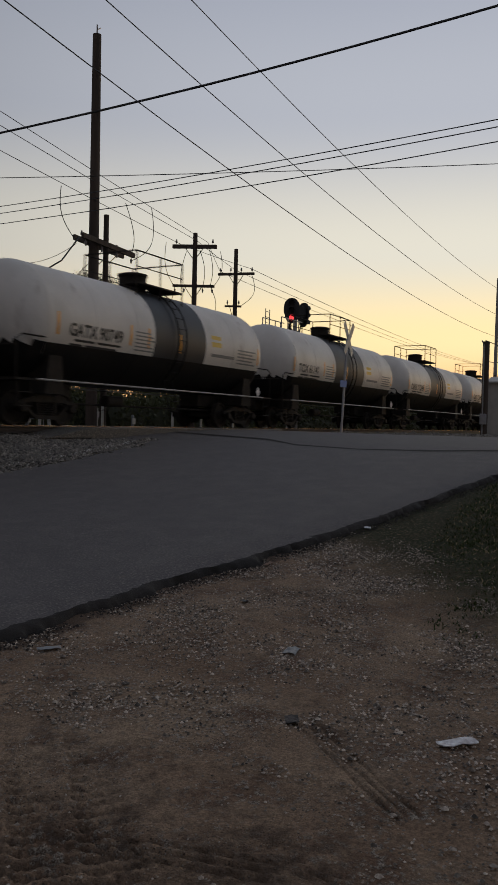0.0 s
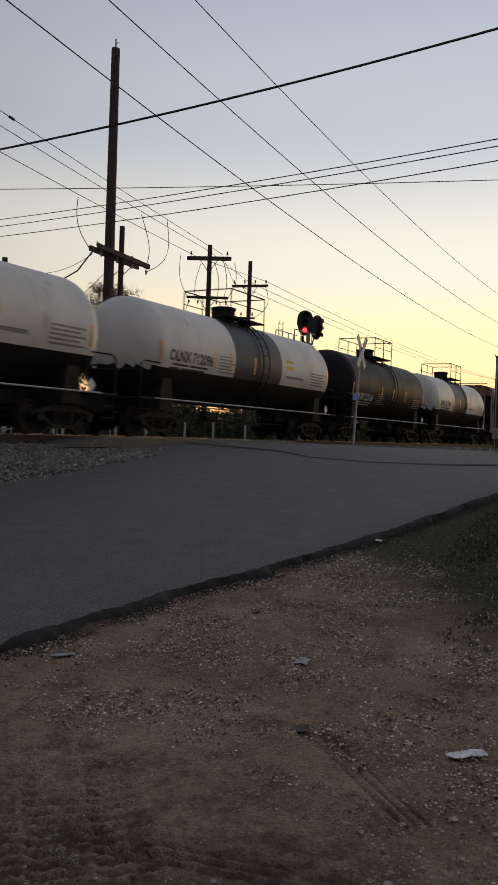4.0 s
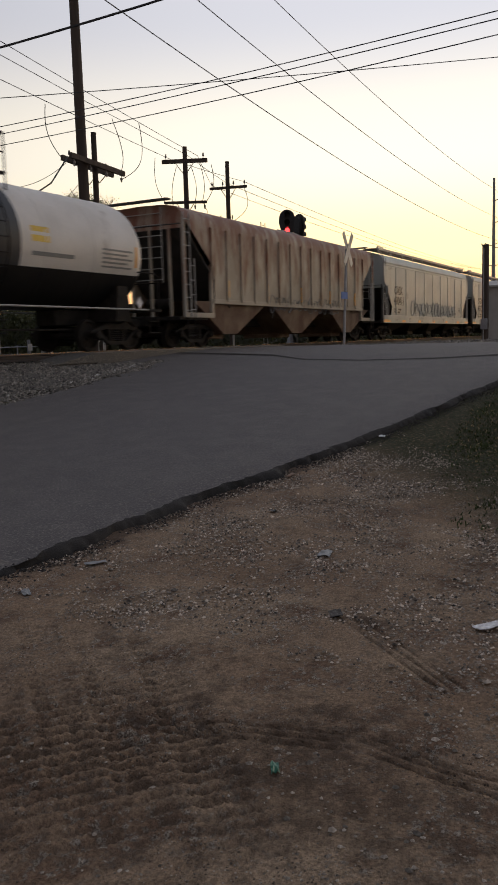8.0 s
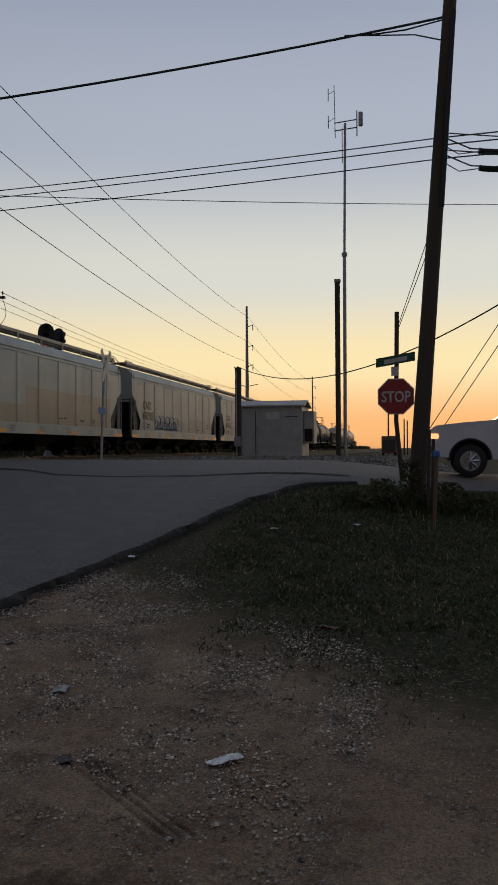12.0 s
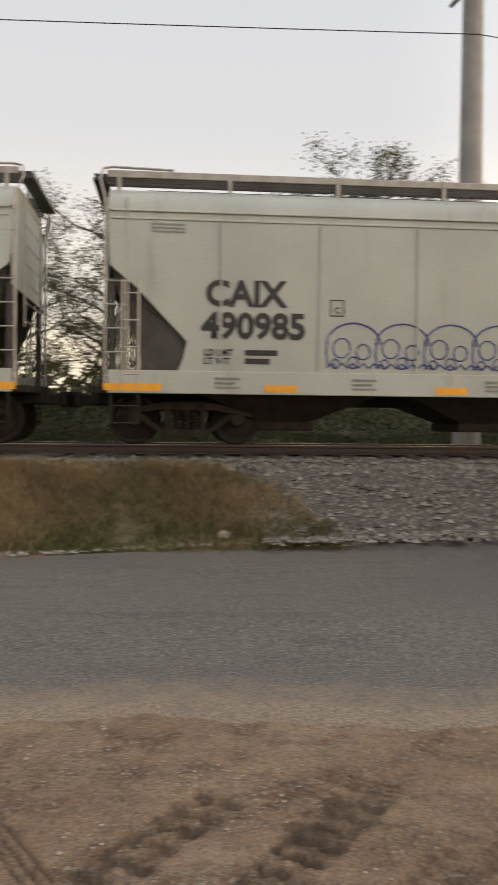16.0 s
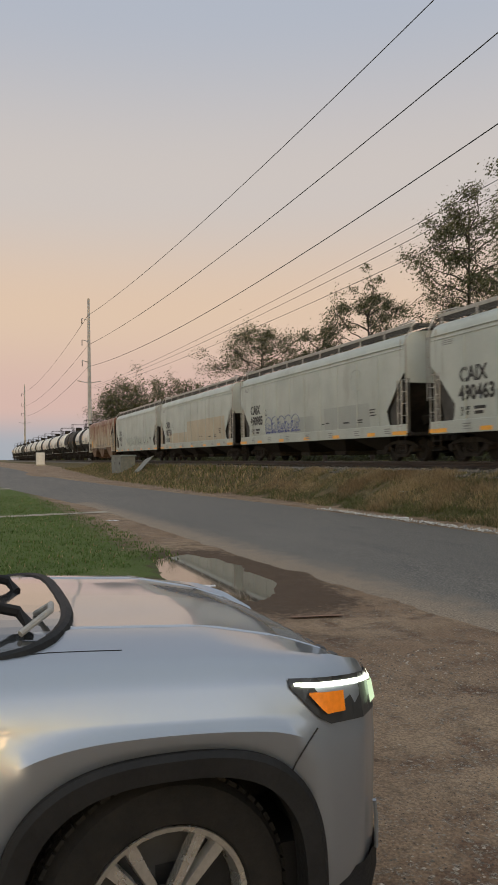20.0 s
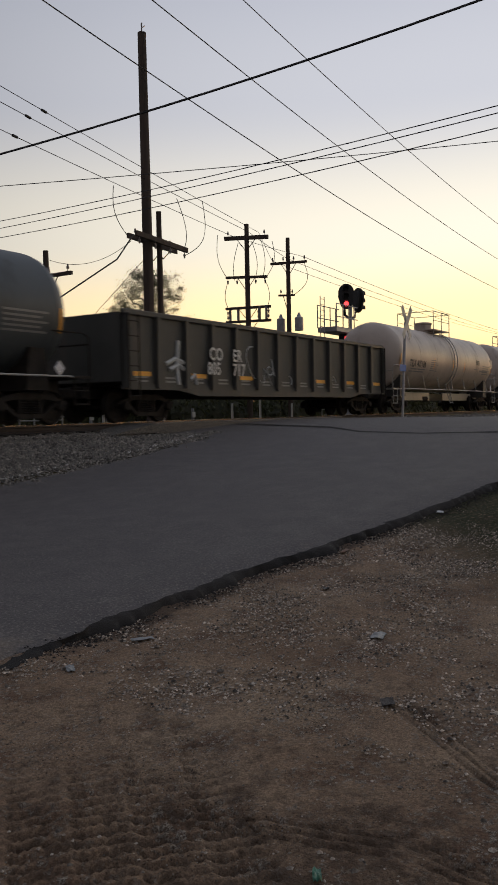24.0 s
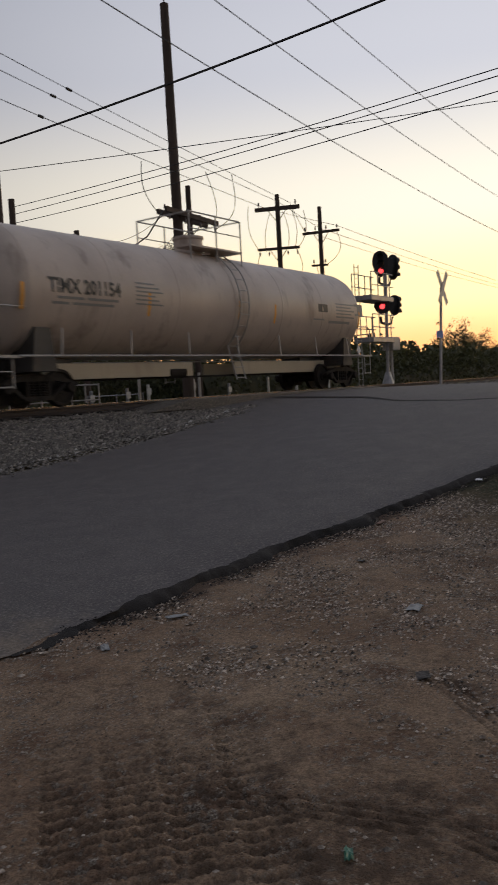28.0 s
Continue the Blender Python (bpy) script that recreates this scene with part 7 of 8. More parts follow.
        s = Solid().tube([(sx * (half(v) + 0.024), v, zz) for v, zz in ((0.33, 0.68), (0.36, 0.73), (0.40, 0.78), (0.43, 0.815))], 0.0025, 5)
        part("bumper_gap", s, MB, body)
    # greenhouse
    ring = [(-0.72, 0.80, 1.06), (-1.5, 0.62, 1.60), (-2.4, 0.62, 1.66), (-3.2, 0.62, 1.6), (-3.6, 0.74, 1.06)]
    part("roof_shell", Solid().add([(sx * w, v, zz) for sx in (-1, 1) for v, w, zz in ring], [(1, 2, 7, 6), (2, 3, 8, 7)]), MP, c)
    part("windscreen", Solid().add([(-0.78, -0.70, 1.07), (0.78, -0.70, 1.07), (0.62, -1.5, 1.6), (-0.62, -1.5, 1.6)], [(0, 1, 2, 3)]), MG, c)
    part("rear_window", Solid().add([(-0.72, -3.6, 1.07), (0.72, -3.6, 1.07), (0.62, -3.2, 1.6), (-0.62, -3.2, 1.6)], [(3, 2, 1, 0)]), MG, c)
    for sx in (-1, 1):
        part("side_window", Solid().add([(sx * 0.9, -0.95, 1.06), (sx * 0.9, -3.4, 1.06), (sx * 0.64, -3.15, 1.58), (sx * 0.64, -1.55, 1.58)], [(0, 1, 2, 3)]), MG, c)
        part("pillar", Solid().tube([(sx * 0.86, -0.62, 1.04), (sx * 0.64, -1.5, 1.6)], 0.045, 8), MP, c)
        part("mirror", Solid().box(min(sx * 0.95, sx * 1.18), max(sx * 0.95, sx * 1.18), -1.1, -0.95, 1.05, 1.24, 0.04), MP, c)
    # cowl, wipers, windscreen base
    arc = [math.pi * i / 20 for i in range(21)]
    rim_ = [(0.76 * math.copysign(abs(math.cos(a)) ** 0.6, math.cos(a)), -0.52 + 0.33 * abs(math.sin(a)) ** 0.6) for a in arc]
    cw = Solid().tube([(x, v, topz(v) + 0.004 - 0.05 * (x / 0.76) ** 4) for x, v in rim_], 0.022, 8)
    part("cowl_seal", cw, MB, c, "black rubber cowl seal")
    n = len(rim_)
    cp = Solid().add([(x, v, topz(v) + 0.012 - 0.05 * (x / 0.76) ** 4) for x, v in rim_] + [(x, -0.56, topz(-0.56) + 0.03 - 0.05 * (x / 0.76) ** 4) for x, v in rim_], [(i + 1, i, n + i, n + i + 1) for i in range(n - 1)])
    part("cowl", cp, mat("dark_windscreen_glass", (0.03, 0.032, 0.034), (0.03, 0.032, 0.034), 3, 0.06, bump=0.0, coat=1.0), c, "dark tinted windscreen foot")
    for x0 in (0.60, -0.05):
        part("wiper", Solid().tube([(x0, -0.33, 1.10), (x0 - 0.05, -0.36, 1.135), (x0 + 0.02, -0.52, 1.19), (x0 - 0.25, -0.60, 1.21)], 0.017, 7).tube([(x0 + 0.1, -0.48, 1.15), (x0 - 0.55, -0.54, 1.17)], 0.012, 6), MB, c, "black wiper arm")
    part("washer_hose", Solid().tube([(0.42, -0.30, 1.10), (0.50, -0.26, 1.14), (0.60, -0.27, 1.14), (0.66, -0.36, 1.09)], 0.010, 8), mat("grey_hose", (0.3, 0.29, 0.27), (0.24, 0.23, 0.22), 9, 0.5), c)
    # cladding arches, wheel wells
    for cy in (0.0, -AX):
        for sx in (-1, 1):
            a_ = Solid()
            n = 44
            for i in range(n + 1):
                t = math.pi * (-0.06 + 1.12 * i / n)
                for rr, off in ((0.385, -0.06), (0.39, 0.012), (0.445, 0.018), (0.46, 0.004), (0.46, -0.05)):
                    q4 = 1.0 + 0.09 * math.sin(2 * t) ** 2
                    yv = cy + rr * q4 * math.cos(t)
                    a_.v.append((sx * (half(yv) + off + 0.030 * max(0.0, 1 - ((yv - cy) / 0.66) ** 2)), yv, max(0.26, 0.37 + rr * q4 * 0.95 * math.sin(t))))
            a_.f = [(i * 5 + k, i * 5 + k + 1, (i + 1) * 5 + k + 1, (i + 1) * 5 + k) for i in range(n) for k in range(4)]
            a_.m = [0] * len(a_.f)
            part("arch_cladding", a_, MB, c, smooth=40)
            part("wheel_well", Solid().lathe([(sx * 0.86, 0.45), (sx * 0.45, 0.45), (sx * 0.45, 0.0)], "x", (0, cy, 0.40), 24, cap=False), MB, c)
            w = Solid().lathe([(sx * 0.70, 0.22), (sx * 0.69, 0.30), (sx * 0.70, 0.34), (sx * 0.73, 0.363), (sx * 0.80, 0.368), (sx * 0.87, 0.363), (sx * 0.90, 0.345), (sx * 0.912, 0.30), (sx * 0.905, 0.245), (sx * 0.89, 0.236)], "x", (0, cy, 0.368), 48, cap=False)
            wheel = part("tyre", w, MT, c, smooth=35)
            if cy == 0.0:      # the front wheels are steered a little
                hub = Vector((sx * 0.80, 0, 0.368))
                wheel.matrix_basis = Matrix.Translation(hub + Vector((0, -0.012, -0.012))) @ Matrix.Rotation(radians(7), 4, "Z") @ Matrix.Translation(-hub)
            tr = Solid()
            for i in range(60):
                t = i * math.tau / 60
                for k, xx in enumerate((0.735, 0.775, 0.815, 0.855)):
                    t2 = t + 0.03 * (k % 2)
                    q = Vector((sx * xx, cy + 0.367 * math.cos(t2), 0.368 + 0.367 * math.sin(t2)))
                    e1, e2, e3 = Vector((0.016, 0, 0)), Vector((0, -math.sin(t2), math.cos(t2))) * 0.014, Vector((0, math.cos(t2), math.sin(t2))) * 0.006
                    tr.add([q + sx_ * e1 + sy_ * e2 + sz_ * e3 for sz_ in (-1, 1) for sx_, sy_ in ((-1, -1), (1, -1), (1, 1), (-1, 1))], [(4, 5, 6, 7), (0, 1, 5, 4), (1, 2, 6, 5), (2, 3, 7, 6), (3, 0, 4, 7)])
            part("tread", tr, MT, wheel)
            rim = part("rim", Solid().lathe([(sx * 0.80, 0.215), (sx * 0.885, 0.226), (sx * 0.897, 0.238), (sx * 0.902, 0.236), (sx * 0.897, 0.222), (sx * 0.86, 0.21)], "x", (0, cy, 0.368), 40, cap=False), MA, wheel, smooth=40)
            part("brake_disc", Solid().lathe([(sx * 0.80, 0.0), (sx * 0.80, 0.21), (sx * 0.78, 0.215)], "x", (0, cy, 0.368), 30), MD, wheel)
            for i in range(5):
                for d in (-0.16, 0.16):
                    t = math.tau * i / 5 + 0.94
                    i0, i1 = 0.055, 0.222
                    a0, a1 = t + d * 1.6, t + d
                    sp = Solid()
                    pa = Vector((sx * 0.885, cy + i0 * math.cos(a0), 0.368 + i0 * math.sin(a0)))
                    pb = Vector((sx * 0.892, cy + i1 * math.cos(a1), 0.368 + i1 * math.sin(a1)))
                    u = (pb - pa).cross(Vector((1, 0, 0))).normalized()
                    ex = Vector((-sx * 0.03, 0, 0))
                    sp.add([pa - u * 0.011, pa + u * 0.011, pb + u * 0.017, pb - u * 0.017, pa - u * 0.014 + ex, pa + u * 0.014 + ex, pb + u * 0.022 + ex, pb - u * 0.022 + ex],
                           [(0, 1, 2, 3), (1, 0, 4, 5), (2, 1, 5, 6), (3, 2, 6, 7), (0, 3, 7, 4)])
                    part("spoke", sp, MA, wheel)
            part("hub_cap", Solid().lathe([(sx * 0.84, 0.06), (sx * 0.89, 0.06), (sx * 0.9, 0.04), (sx * 0.9, 0.0)], "x", (0, cy, 0.368), 20), MD, wheel, smooth=40)
    # headlights with running lamp and amber indicator, grille, lower bumper
    ML, MAM = glow("running_lamp", (0.95, 1.0, 0.85), 2.2), mat("amber_lens", (0.85, 0.24, 0.02), (0.8, 0.22, 0.02), 9, 0.2, bump=0.0)
    MLD, MCL = mat("lamp_housing", (0.02, 0.02, 0.022), (0.03, 0.03, 0.03), 9, 0.3, bump=0.0), glow("lit_projector_lamp", (0.62, 0.78, 0.52), 0.55)
    for sx in (-1, 1):
        def band(z_lo, z_hi, y0, y1, off):
            b = Solid()
            yy = [y0 + (y1 - y0) * i / 9 for i in range(10)]
            side = lambda v, q: half(v) * float(np.interp(q - edgez(v), [-0.12, -0.05, -0.005, 0.022], [0.995, 0.975, 0.94, 0.875])) + off
            for v in yy:
                b.v += [(sx * side(v, z_lo(v)), v + off * 0.6, z_lo(v)), (sx * side(v, z_hi(v)), v + off * 0.6, z_hi(v))]
            b.f = [(2 * i, 2 * i + 2, 2 * i + 3, 2 * i + 1) for i in range(9)]
            if sx < 0:
                b.f = [q[::-1] for q in b.f]
            b.m = [0] * 9
            return b
        up = lambda v: 0.938 - (v - 0.36) * 0.10 - max(0, v - 0.62) * 0.2
        dn = lambda v: 0.935 - min(1, (v - 0.36) / 0.10) * 0.105 - (v - 0.36) * 0.06
        hl = part("headlight", band(lambda v: dn(v) - 0.012, lambda v: up(v) + 0.010, 0.355, 0.735, 0.007), MLD, c, "dark headlight housing")
        part("running_lamp", band(lambda v: max(dn(v), up(v) - 0.013), up, 0.365, 0.725, 0.012), ML, hl, "lit white running lamp")
        part("indicator", band(lambda v: max(dn(v) + 0.02, up(v) - 0.105), lambda v: up(v) - 0.026, 0.41, 0.53, 0.012), MAM, hl, "amber indicator")
        part("projector", band(lambda v: dn(v) + 0.012, lambda v: up(v) - 0.016, 0.655, 0.725, 0.012), MCL, hl, "lit clear lamp")
        part("fog_bezel", Solid().tube([(sx * (half(0.70) + 0.006), 0.70, 0.36), (sx * (half(0.69) + 0.008), 0.695, 0.45), (sx * (half(0.675) + 0.008), 0.68, 0.52)], 0.007, 6), MP, c)
    for i in range(7):
        part("grille_slot", Solid().box(-0.39 + 0.115 * i, -0.31 + 0.115 * i, 0.78, 0.812, 0.70, 0.84, 0.01), MD, c)
    lo = Solid()
    pts = [(half(v) * 0.98, v + 0.012) for v in (0.48, 0.54, 0.604, 0.652, 0.70, 0.74, 0.772, 0.804)]
    ring = [(a, b) for a, b in pts] + [(-a, b) for a, b in pts[::-1]]
    for zz, g in ((0.24, -0.05), (0.30, -0.004), (0.37, -0.002)):
        lo.v += [(a + math.copysign(g, a), b + g, zz) for a, b in ring]
    m = len(ring)
    lo.f = [(r * m + i, r * m + i + 1, (r + 1) * m + i + 1, (r + 1) * m + i) for r in range(2) for i in range(m - 1)]
    lo.m = [0] * len(lo.f)
    part("lower_bumper", lo, MB, c, smooth=40)
    part("underbody", Solid().box(-0.8, 0.8, -3.4, 0.6, 0.25, 0.45), MB, c)
    for sx in (-1, 1):
        part("sill_cladding", Solid().box(sx * 0.9 - 0.04, sx * 0.9 + 0.04, -AX + 0.45, -0.45, 0.26, 0.42, 0.02), MB, c)
    return c


suv(-3.19, 0.70, 0.0)


# ---- puddle and litter ----
def puddle():
    m = bpy.data.materials.new("still_muddy_water")
    m.use_nodes = True
    b = m.node_tree.nodes["Principled BSDF"]
    b.inputs["Base Color"].default_value = (0.06, 0.045, 0.032, 1)
    b.inputs["Roughness"].default_value, b.inputs["Specular IOR Level"].default_value = 0.03, 0.9
    s = Solid()
    n = 40
    ring = []
    for i in range(n):
        a = i * math.tau / n
        k = 1.25 + 0.16 * noise.noise((math.cos(a) * 1.4, math.sin(a) * 1.4, 4))
        x = -11.1 + 2.35 * k * math.cos(a)
        ring.append((x, 3.35 - (x + 11.1) * 0.06 + 0.66 * k * math.sin(a)))
    s.add([(x, y, -0.034) for x, y in ring] + [(-11.1, 3.35, -0.034)], [(i, (i + 1) % n, n) for i in range(n)])
    solo("puddle", s, m, "still puddle of muddy water beside the road", "water", kind="structure")


def litter(x, y, w, l, rot, m, label, lift=0.012, seed=1):
    s = Solid()
    k = 5
    r2 = random.Random(seed)
    for i in range(k):
        for j in range(k):
            s.v.append(((i / (k - 1) - 0.5) * l, (j / (k - 1) - 0.5) * w, r2.uniform(0.0, 0.012)))
    s.f = [(i * k + j, (i + 1) * k + j, (i + 1) * k + j + 1, i * k + j + 1) for i in range(k - 1) for j in range(k - 1)]
    o = len(s.v)
    s.v += [(a, b, q - 0.004) for a, b, q in s.v]
    s.f += [tuple(i + o for i in q[::-1]) for q in s.f]
    s.m = [0] * len(s.f)
    return solo("litter", s, m, label, "litter", "litter on the verge", at=pose(x, y, zg(x, y) + lift, 0, 0, rot))


puddle()
M_GREENBIT = mat("green_plastic", (0.04, 0.16, 0.10), (0.03, 0.12, 0.08), 9, 0.4, bump=0.0)
M_BLUEBIT = mat("pale_blue_plastic", (0.2, 0.42, 0.7), (0.2, 0.38, 0.6), 9, 0.4, bump=0.0)
M_BROWNBIT = mat("rusty_scrap", (0.22, 0.12, 0.07), (0.16, 0.09, 0.06), 9, 0.7, bump=0.2)
M_DARKBIT = mat("tarry_crumb", (0.085, 0.07, 0.06), (0.05, 0.043, 0.038), 12, 0.8, bump=0.4)

# ---- grass, stones, trees ----
def blades(name, label, n, place, mats, h=(0.06, 0.14), w=0.006, lean=0.5, seed=1, clump=1, spread=0.05):
    """Many bent grass blades in one object."""
    r2 = random.Random(seed)
    s = Solid()
    made = 0
    while made < n:
        p = place(r2)
        if p is None:
            made += clump
            continue
        for _ in range(clump):
            made += 1
            x, y = p[0] + r2.gauss(0, spread), p[1] + r2.gauss(0, spread)
            z = zg(x, y) - 0.01
            k = p[2] if len(p) > 2 else 1.0
            hh = r2.uniform(*h) * k
            a, b = r2.uniform(0, math.tau), r2.uniform(0.1, lean) * hh
            cx, cy = math.cos(a), math.sin(a)
            ww = w * r2.uniform(0.7, 1.4)
            vs = [(x - cy * ww, y + cx * ww, z), (x + cy * ww, y - cx * ww, z),
                  (x + cy * ww * 0.8 + cx * b * 0.35, y - cx * ww * 0.8 + cy * b * 0.35, z + hh * 0.55), (x - cy * ww * 0.8 + cx * b * 0.35, y + cx * ww * 0.8 + cy * b * 0.35, z + hh * 0.55),
                  (x + cx * b, y + cy * b, z + hh)]
            mi = 0 if len(mats) == 1 else (0 if r2.random() < (p[3] if len(p) > 3 else 0.5) else 1)
            s.add(vs, [(0, 1, 2, 3), (3, 2, 4)], mi)
    return solo(name, s, mats, label, "grass", kind="stuff")


def stones(name, label, n, place, m, size=(0.02, 0.05), seed=2, flat=0.7):
    r2 = random.Random(seed)
    base = [(1, 0, 0), (0.3, 0.95, 0), (-0.8, 0.6, 0), (-0.75, -0.65, 0), (0.35, -0.9, 0), (0.1, 0.1, 1), (-0.1, 0, -0.6)]
    faces = [(0, 1, 5), (1, 2, 5), (2, 3, 5), (3, 4, 5), (4, 0, 5), (1, 0, 6), (2, 1, 6), (3, 2, 6), (4, 3, 6), (0, 4, 6)]
    s = Solid()
    for _ in range(n):
        x, y, *rest = place(r2)
        k = r2.uniform(*size) * (1.8 if r2.random() < 0.06 else 1)
        a = r2.uniform(0, math.tau)
        ca, sa = math.cos(a) * k, math.sin(a) * k
        z = (rest[0] if rest else zg(x, y)) + k * 0.15
        e = [r2.uniform(0.7, 1.2) for _ in base]
        s.add([(x + (p[0] * ca - p[1] * sa) * q, y + (p[0] * sa + p[1] * ca) * q, z + p[2] * k * flat * q) for p, q in zip(base, e)], faces)
    return solo(name, s, m, label, "stones", kind="stuff")


def bank_z(x, y):
    return max(zg(x, y), float(np.interp(y, [12.2, 13.6, 14.2, 16.4, 17.0], [0.1, 1.06, 1.10, 1.10, 1.06])))


def build_small():
    # pebbles on the dirt
    def near(r2):
        while True:
            x, y = r2.uniform(-6, 11), r2.uniform(-0.5, 5.2)
            if y < road_near(x) + 0.25 and x - 5.2 - 1.15 * y < 0.8 and noise.noise((x * 0.9, y * 0.9, 2)) > r2.uniform(-0.45, 0.35):
                d = tread(x, y)
                if d > -0.003 or r2.random() < 0.12:
                    return x, y, zg(x, y) + d
    stones("pebbles", "pale pebbles strewn over the dirt verge", 26000, near, M_PEBBLE, (0.0035, 0.0095), 3)
    stones("gravel_patch", "larger pale stones pressed into the dirt", 500, near, M_PEBBLE, (0.010, 0.017), 5, 0.5)
    # drifts of coarse gravel washed together on the pull-off
    def drift(r2):
        while True:
            x, y = r2.uniform(3.3, 9.5), r2.uniform(0.4, 5.0)
            if y < road_near(x) - 0.05 and x - 5.2 - 1.15 * y < 0.5 and noise.noise((x * 1.3 + 4, y * 1.3, 5)) + 0.5 * noise.noise((x * 4, y * 4, 1)) > r2.uniform(-0.4, 0.7):
                return x, y
    stones("gravel_drift", "drifts of coarse pale and dark gravel on the dirt", 19000, drift, M_GRAVEL, (0.005, 0.0105), 6, 0.8)
    def ball(r2):
        x = r2.uniform(1.0, 18.5)
        a = max(10.9, road_far(x) - 0.1)
        y = r2.uniform(a, 14.35) if r2.random() < 0.92 else a - abs(r2.gauss(0, 0.22))
        return x, y, bank_z(x, y) + (0.045 if y < a + 0.1 else 0.0)
    s = Solid()
    n = 24
    for i in range(45):
        x = 0.8 + 17.6 * i / 44
        a = max(10.9, road_far(x) - 0.1) + 0.5 * max(0.0, 1.6 - x)
        for k in range(n):
            y = a + (14.0 - a) * k / (n - 1)
            s.v.append((x, y, bank_z(x, y) + (0.012 if k > 1 else -0.02 - 0.05 * (k == 0)) + 0.02 * noise.noise((x * 3, y * 3, 2))))
    s.f = [(i * n + k, (i + 1) * n + k, (i + 1) * n + k + 1, i * n + k + 1) for i in range(44) for k in range(n - 1)]
    s.m = [0] * len(s.f)
    solo("ballast_spill", s, M_GRIT, "crushed stone spilled from the track to the road", "ballast", kind="structure")
    stones("ballast_stones", "angular grey ballast stones beside the track", 26000, ball, M_STONE, (0.024, 0.046), 7)
    def shoulder(r2):
        x, y = r2.uniform(-32, 3), r2.uniform(13.0, 14.4)
        return x, y, bank_z(x, y)
    stones("ballast_stones_2", "angular grey ballast stones on the shoulder", 14000, shoulder, M_STONE, (0.024, 0.046), 8)
    def rowst(r2):
        x = r2.uniform(-22, 17)
        return x, road_far(x) + r2.gauss(0.1, 0.1), zg(x, road_far(x)) + 0.03
    stones("edge_stones", "pale broken stones along the road edge", 3000, rowst, mat("chalky_stone", (0.46, 0.44, 0.41), (0.28, 0.26, 0.235), 3, 0.85, island=0.3), (0.012, 0.036), 9)
    def padst(r2):
        x, y = 25.0 + 16 * r2.random() ** 1.4, r2.uniform(-1, 11)
        return x, y, 1.17 if x > 27.1 and 1.3 < y < 10.9 else zg(x, y) + 0.02
    stones("rubble", "dark rubble beside the equipment shed", 9000, padst, M_STONE, (0.04, 0.085), 10)
    def crumb(r2):
        x = r2.uniform(3.6, 17.0)
        y = road_near(x) - 0.08 + r2.gauss(0, 0.09)
        return x, y, zg(x, y) + 0.004
    stones("asphalt_crumbs", "dark crumbs broken from the asphalt edge", 5000, crumb, M_TAR, (0.004, 0.012), 16, 0.7)
    # dry bank grass
    def bank(r2):
        x = -34 + 36 * r2.random() ** 0.7
        y = r2.uniform(10.75, 13.5)
        if x > 0.6 + (13.2 - y) * 0.9:
            return None
        d = noise.noise((x * 0.55, y * 0.9, 9)) + 0.5 * noise.noise((x * 1.6, y * 1.6, 4))
        if d < -0.42:
            return None
        return x, y, 0.75 + 0.8 * (d + 0.1), 0.55 + 1.2 * d + (0.22 if y > 11.6 else -0.3)
    blades("bank_grass", "dry straw and green grass on the embankment", 130000, bank, [M_STRAW, M_TUFT], (0.05, 0.21), 0.005, 2.2, 11, 7, 0.07)
    def bank_far(r2):
        x, y = r2.uniform(-90, -34), r2.uniform(10.0, 13.4)
        return x, y, 1.1, 0.45
    blades("bank_grass_2", "dry straw and green grass on the embankment", 14000, bank_far, [M_STRAW, M_TUFT], (0.1, 0.26), 0.016, 1.6, 12, 4, 0.15)
    def verge(r2):
        x, y = r2.uniform(4.6, 17.8), r2.uniform(-7, 3.4)
        k = x - float(np.interp(y, [-7, -0.3, 1.0, 1.6, 2.4, 2.85, 3.1], [4.2, 4.85, 5.2, 5.9, 7.4, 9.4, 14.5])) + 0.9 * noise.noise((x * 0.7, y * 0.7, 3))
        if k < 0 or y > road_near(x) - 0.25 or r2.random() > 0.12 + smooth01(-0.2, 2.4, k):
            return None
        return x, y, 0.6 + 0.4 * smooth01(0, 3, k), 0.9
    blades("verge_grass", "short green grass on the corner verge", 130000, verge, [M_BLADE, M_STRAW], (0.02, 0.062), 0.006, 2.2, 13, 6, 0.05)
    def lawn(r2):
        x = -10.3 - 26 * r2.random() ** 1.6
        y = r2.uniform(-7, min(3.4, road_near(x) - 0.5))
        if x > -10.6 - max(0, y - 1.2) * 1.1 + noise.noise((x, y, 1)) * 0.6:
            return None
        return x, y, 1.0, 0.93
    blades("lawn_grass", "mown green lawn beside the lane", 46000, lawn, [M_LAWN, M_STRAW], (0.03, 0.07), 0.007, 0.8, 14, 4, 0.06)
    def weeds(r2):
        a = r2.uniform(0, math.tau)
        k = abs(r2.gauss(0, 0.55))
        return 14.4 + 1.2 * k * math.cos(a), 0.1 + 1.4 * k * math.sin(a), 1.0 - 0.4 * min(1, k), 0.9
    blades("weeds", "rank weeds at the foot of a leaning pole", 1600, weeds, [M_BLADE, M_STRAW], (0.08, 0.3), 0.008, 1.4, 15, 4, 0.06)
    # leafy creeper and low bushes round the pole's foot
    r2, s = random.Random(31), Solid()
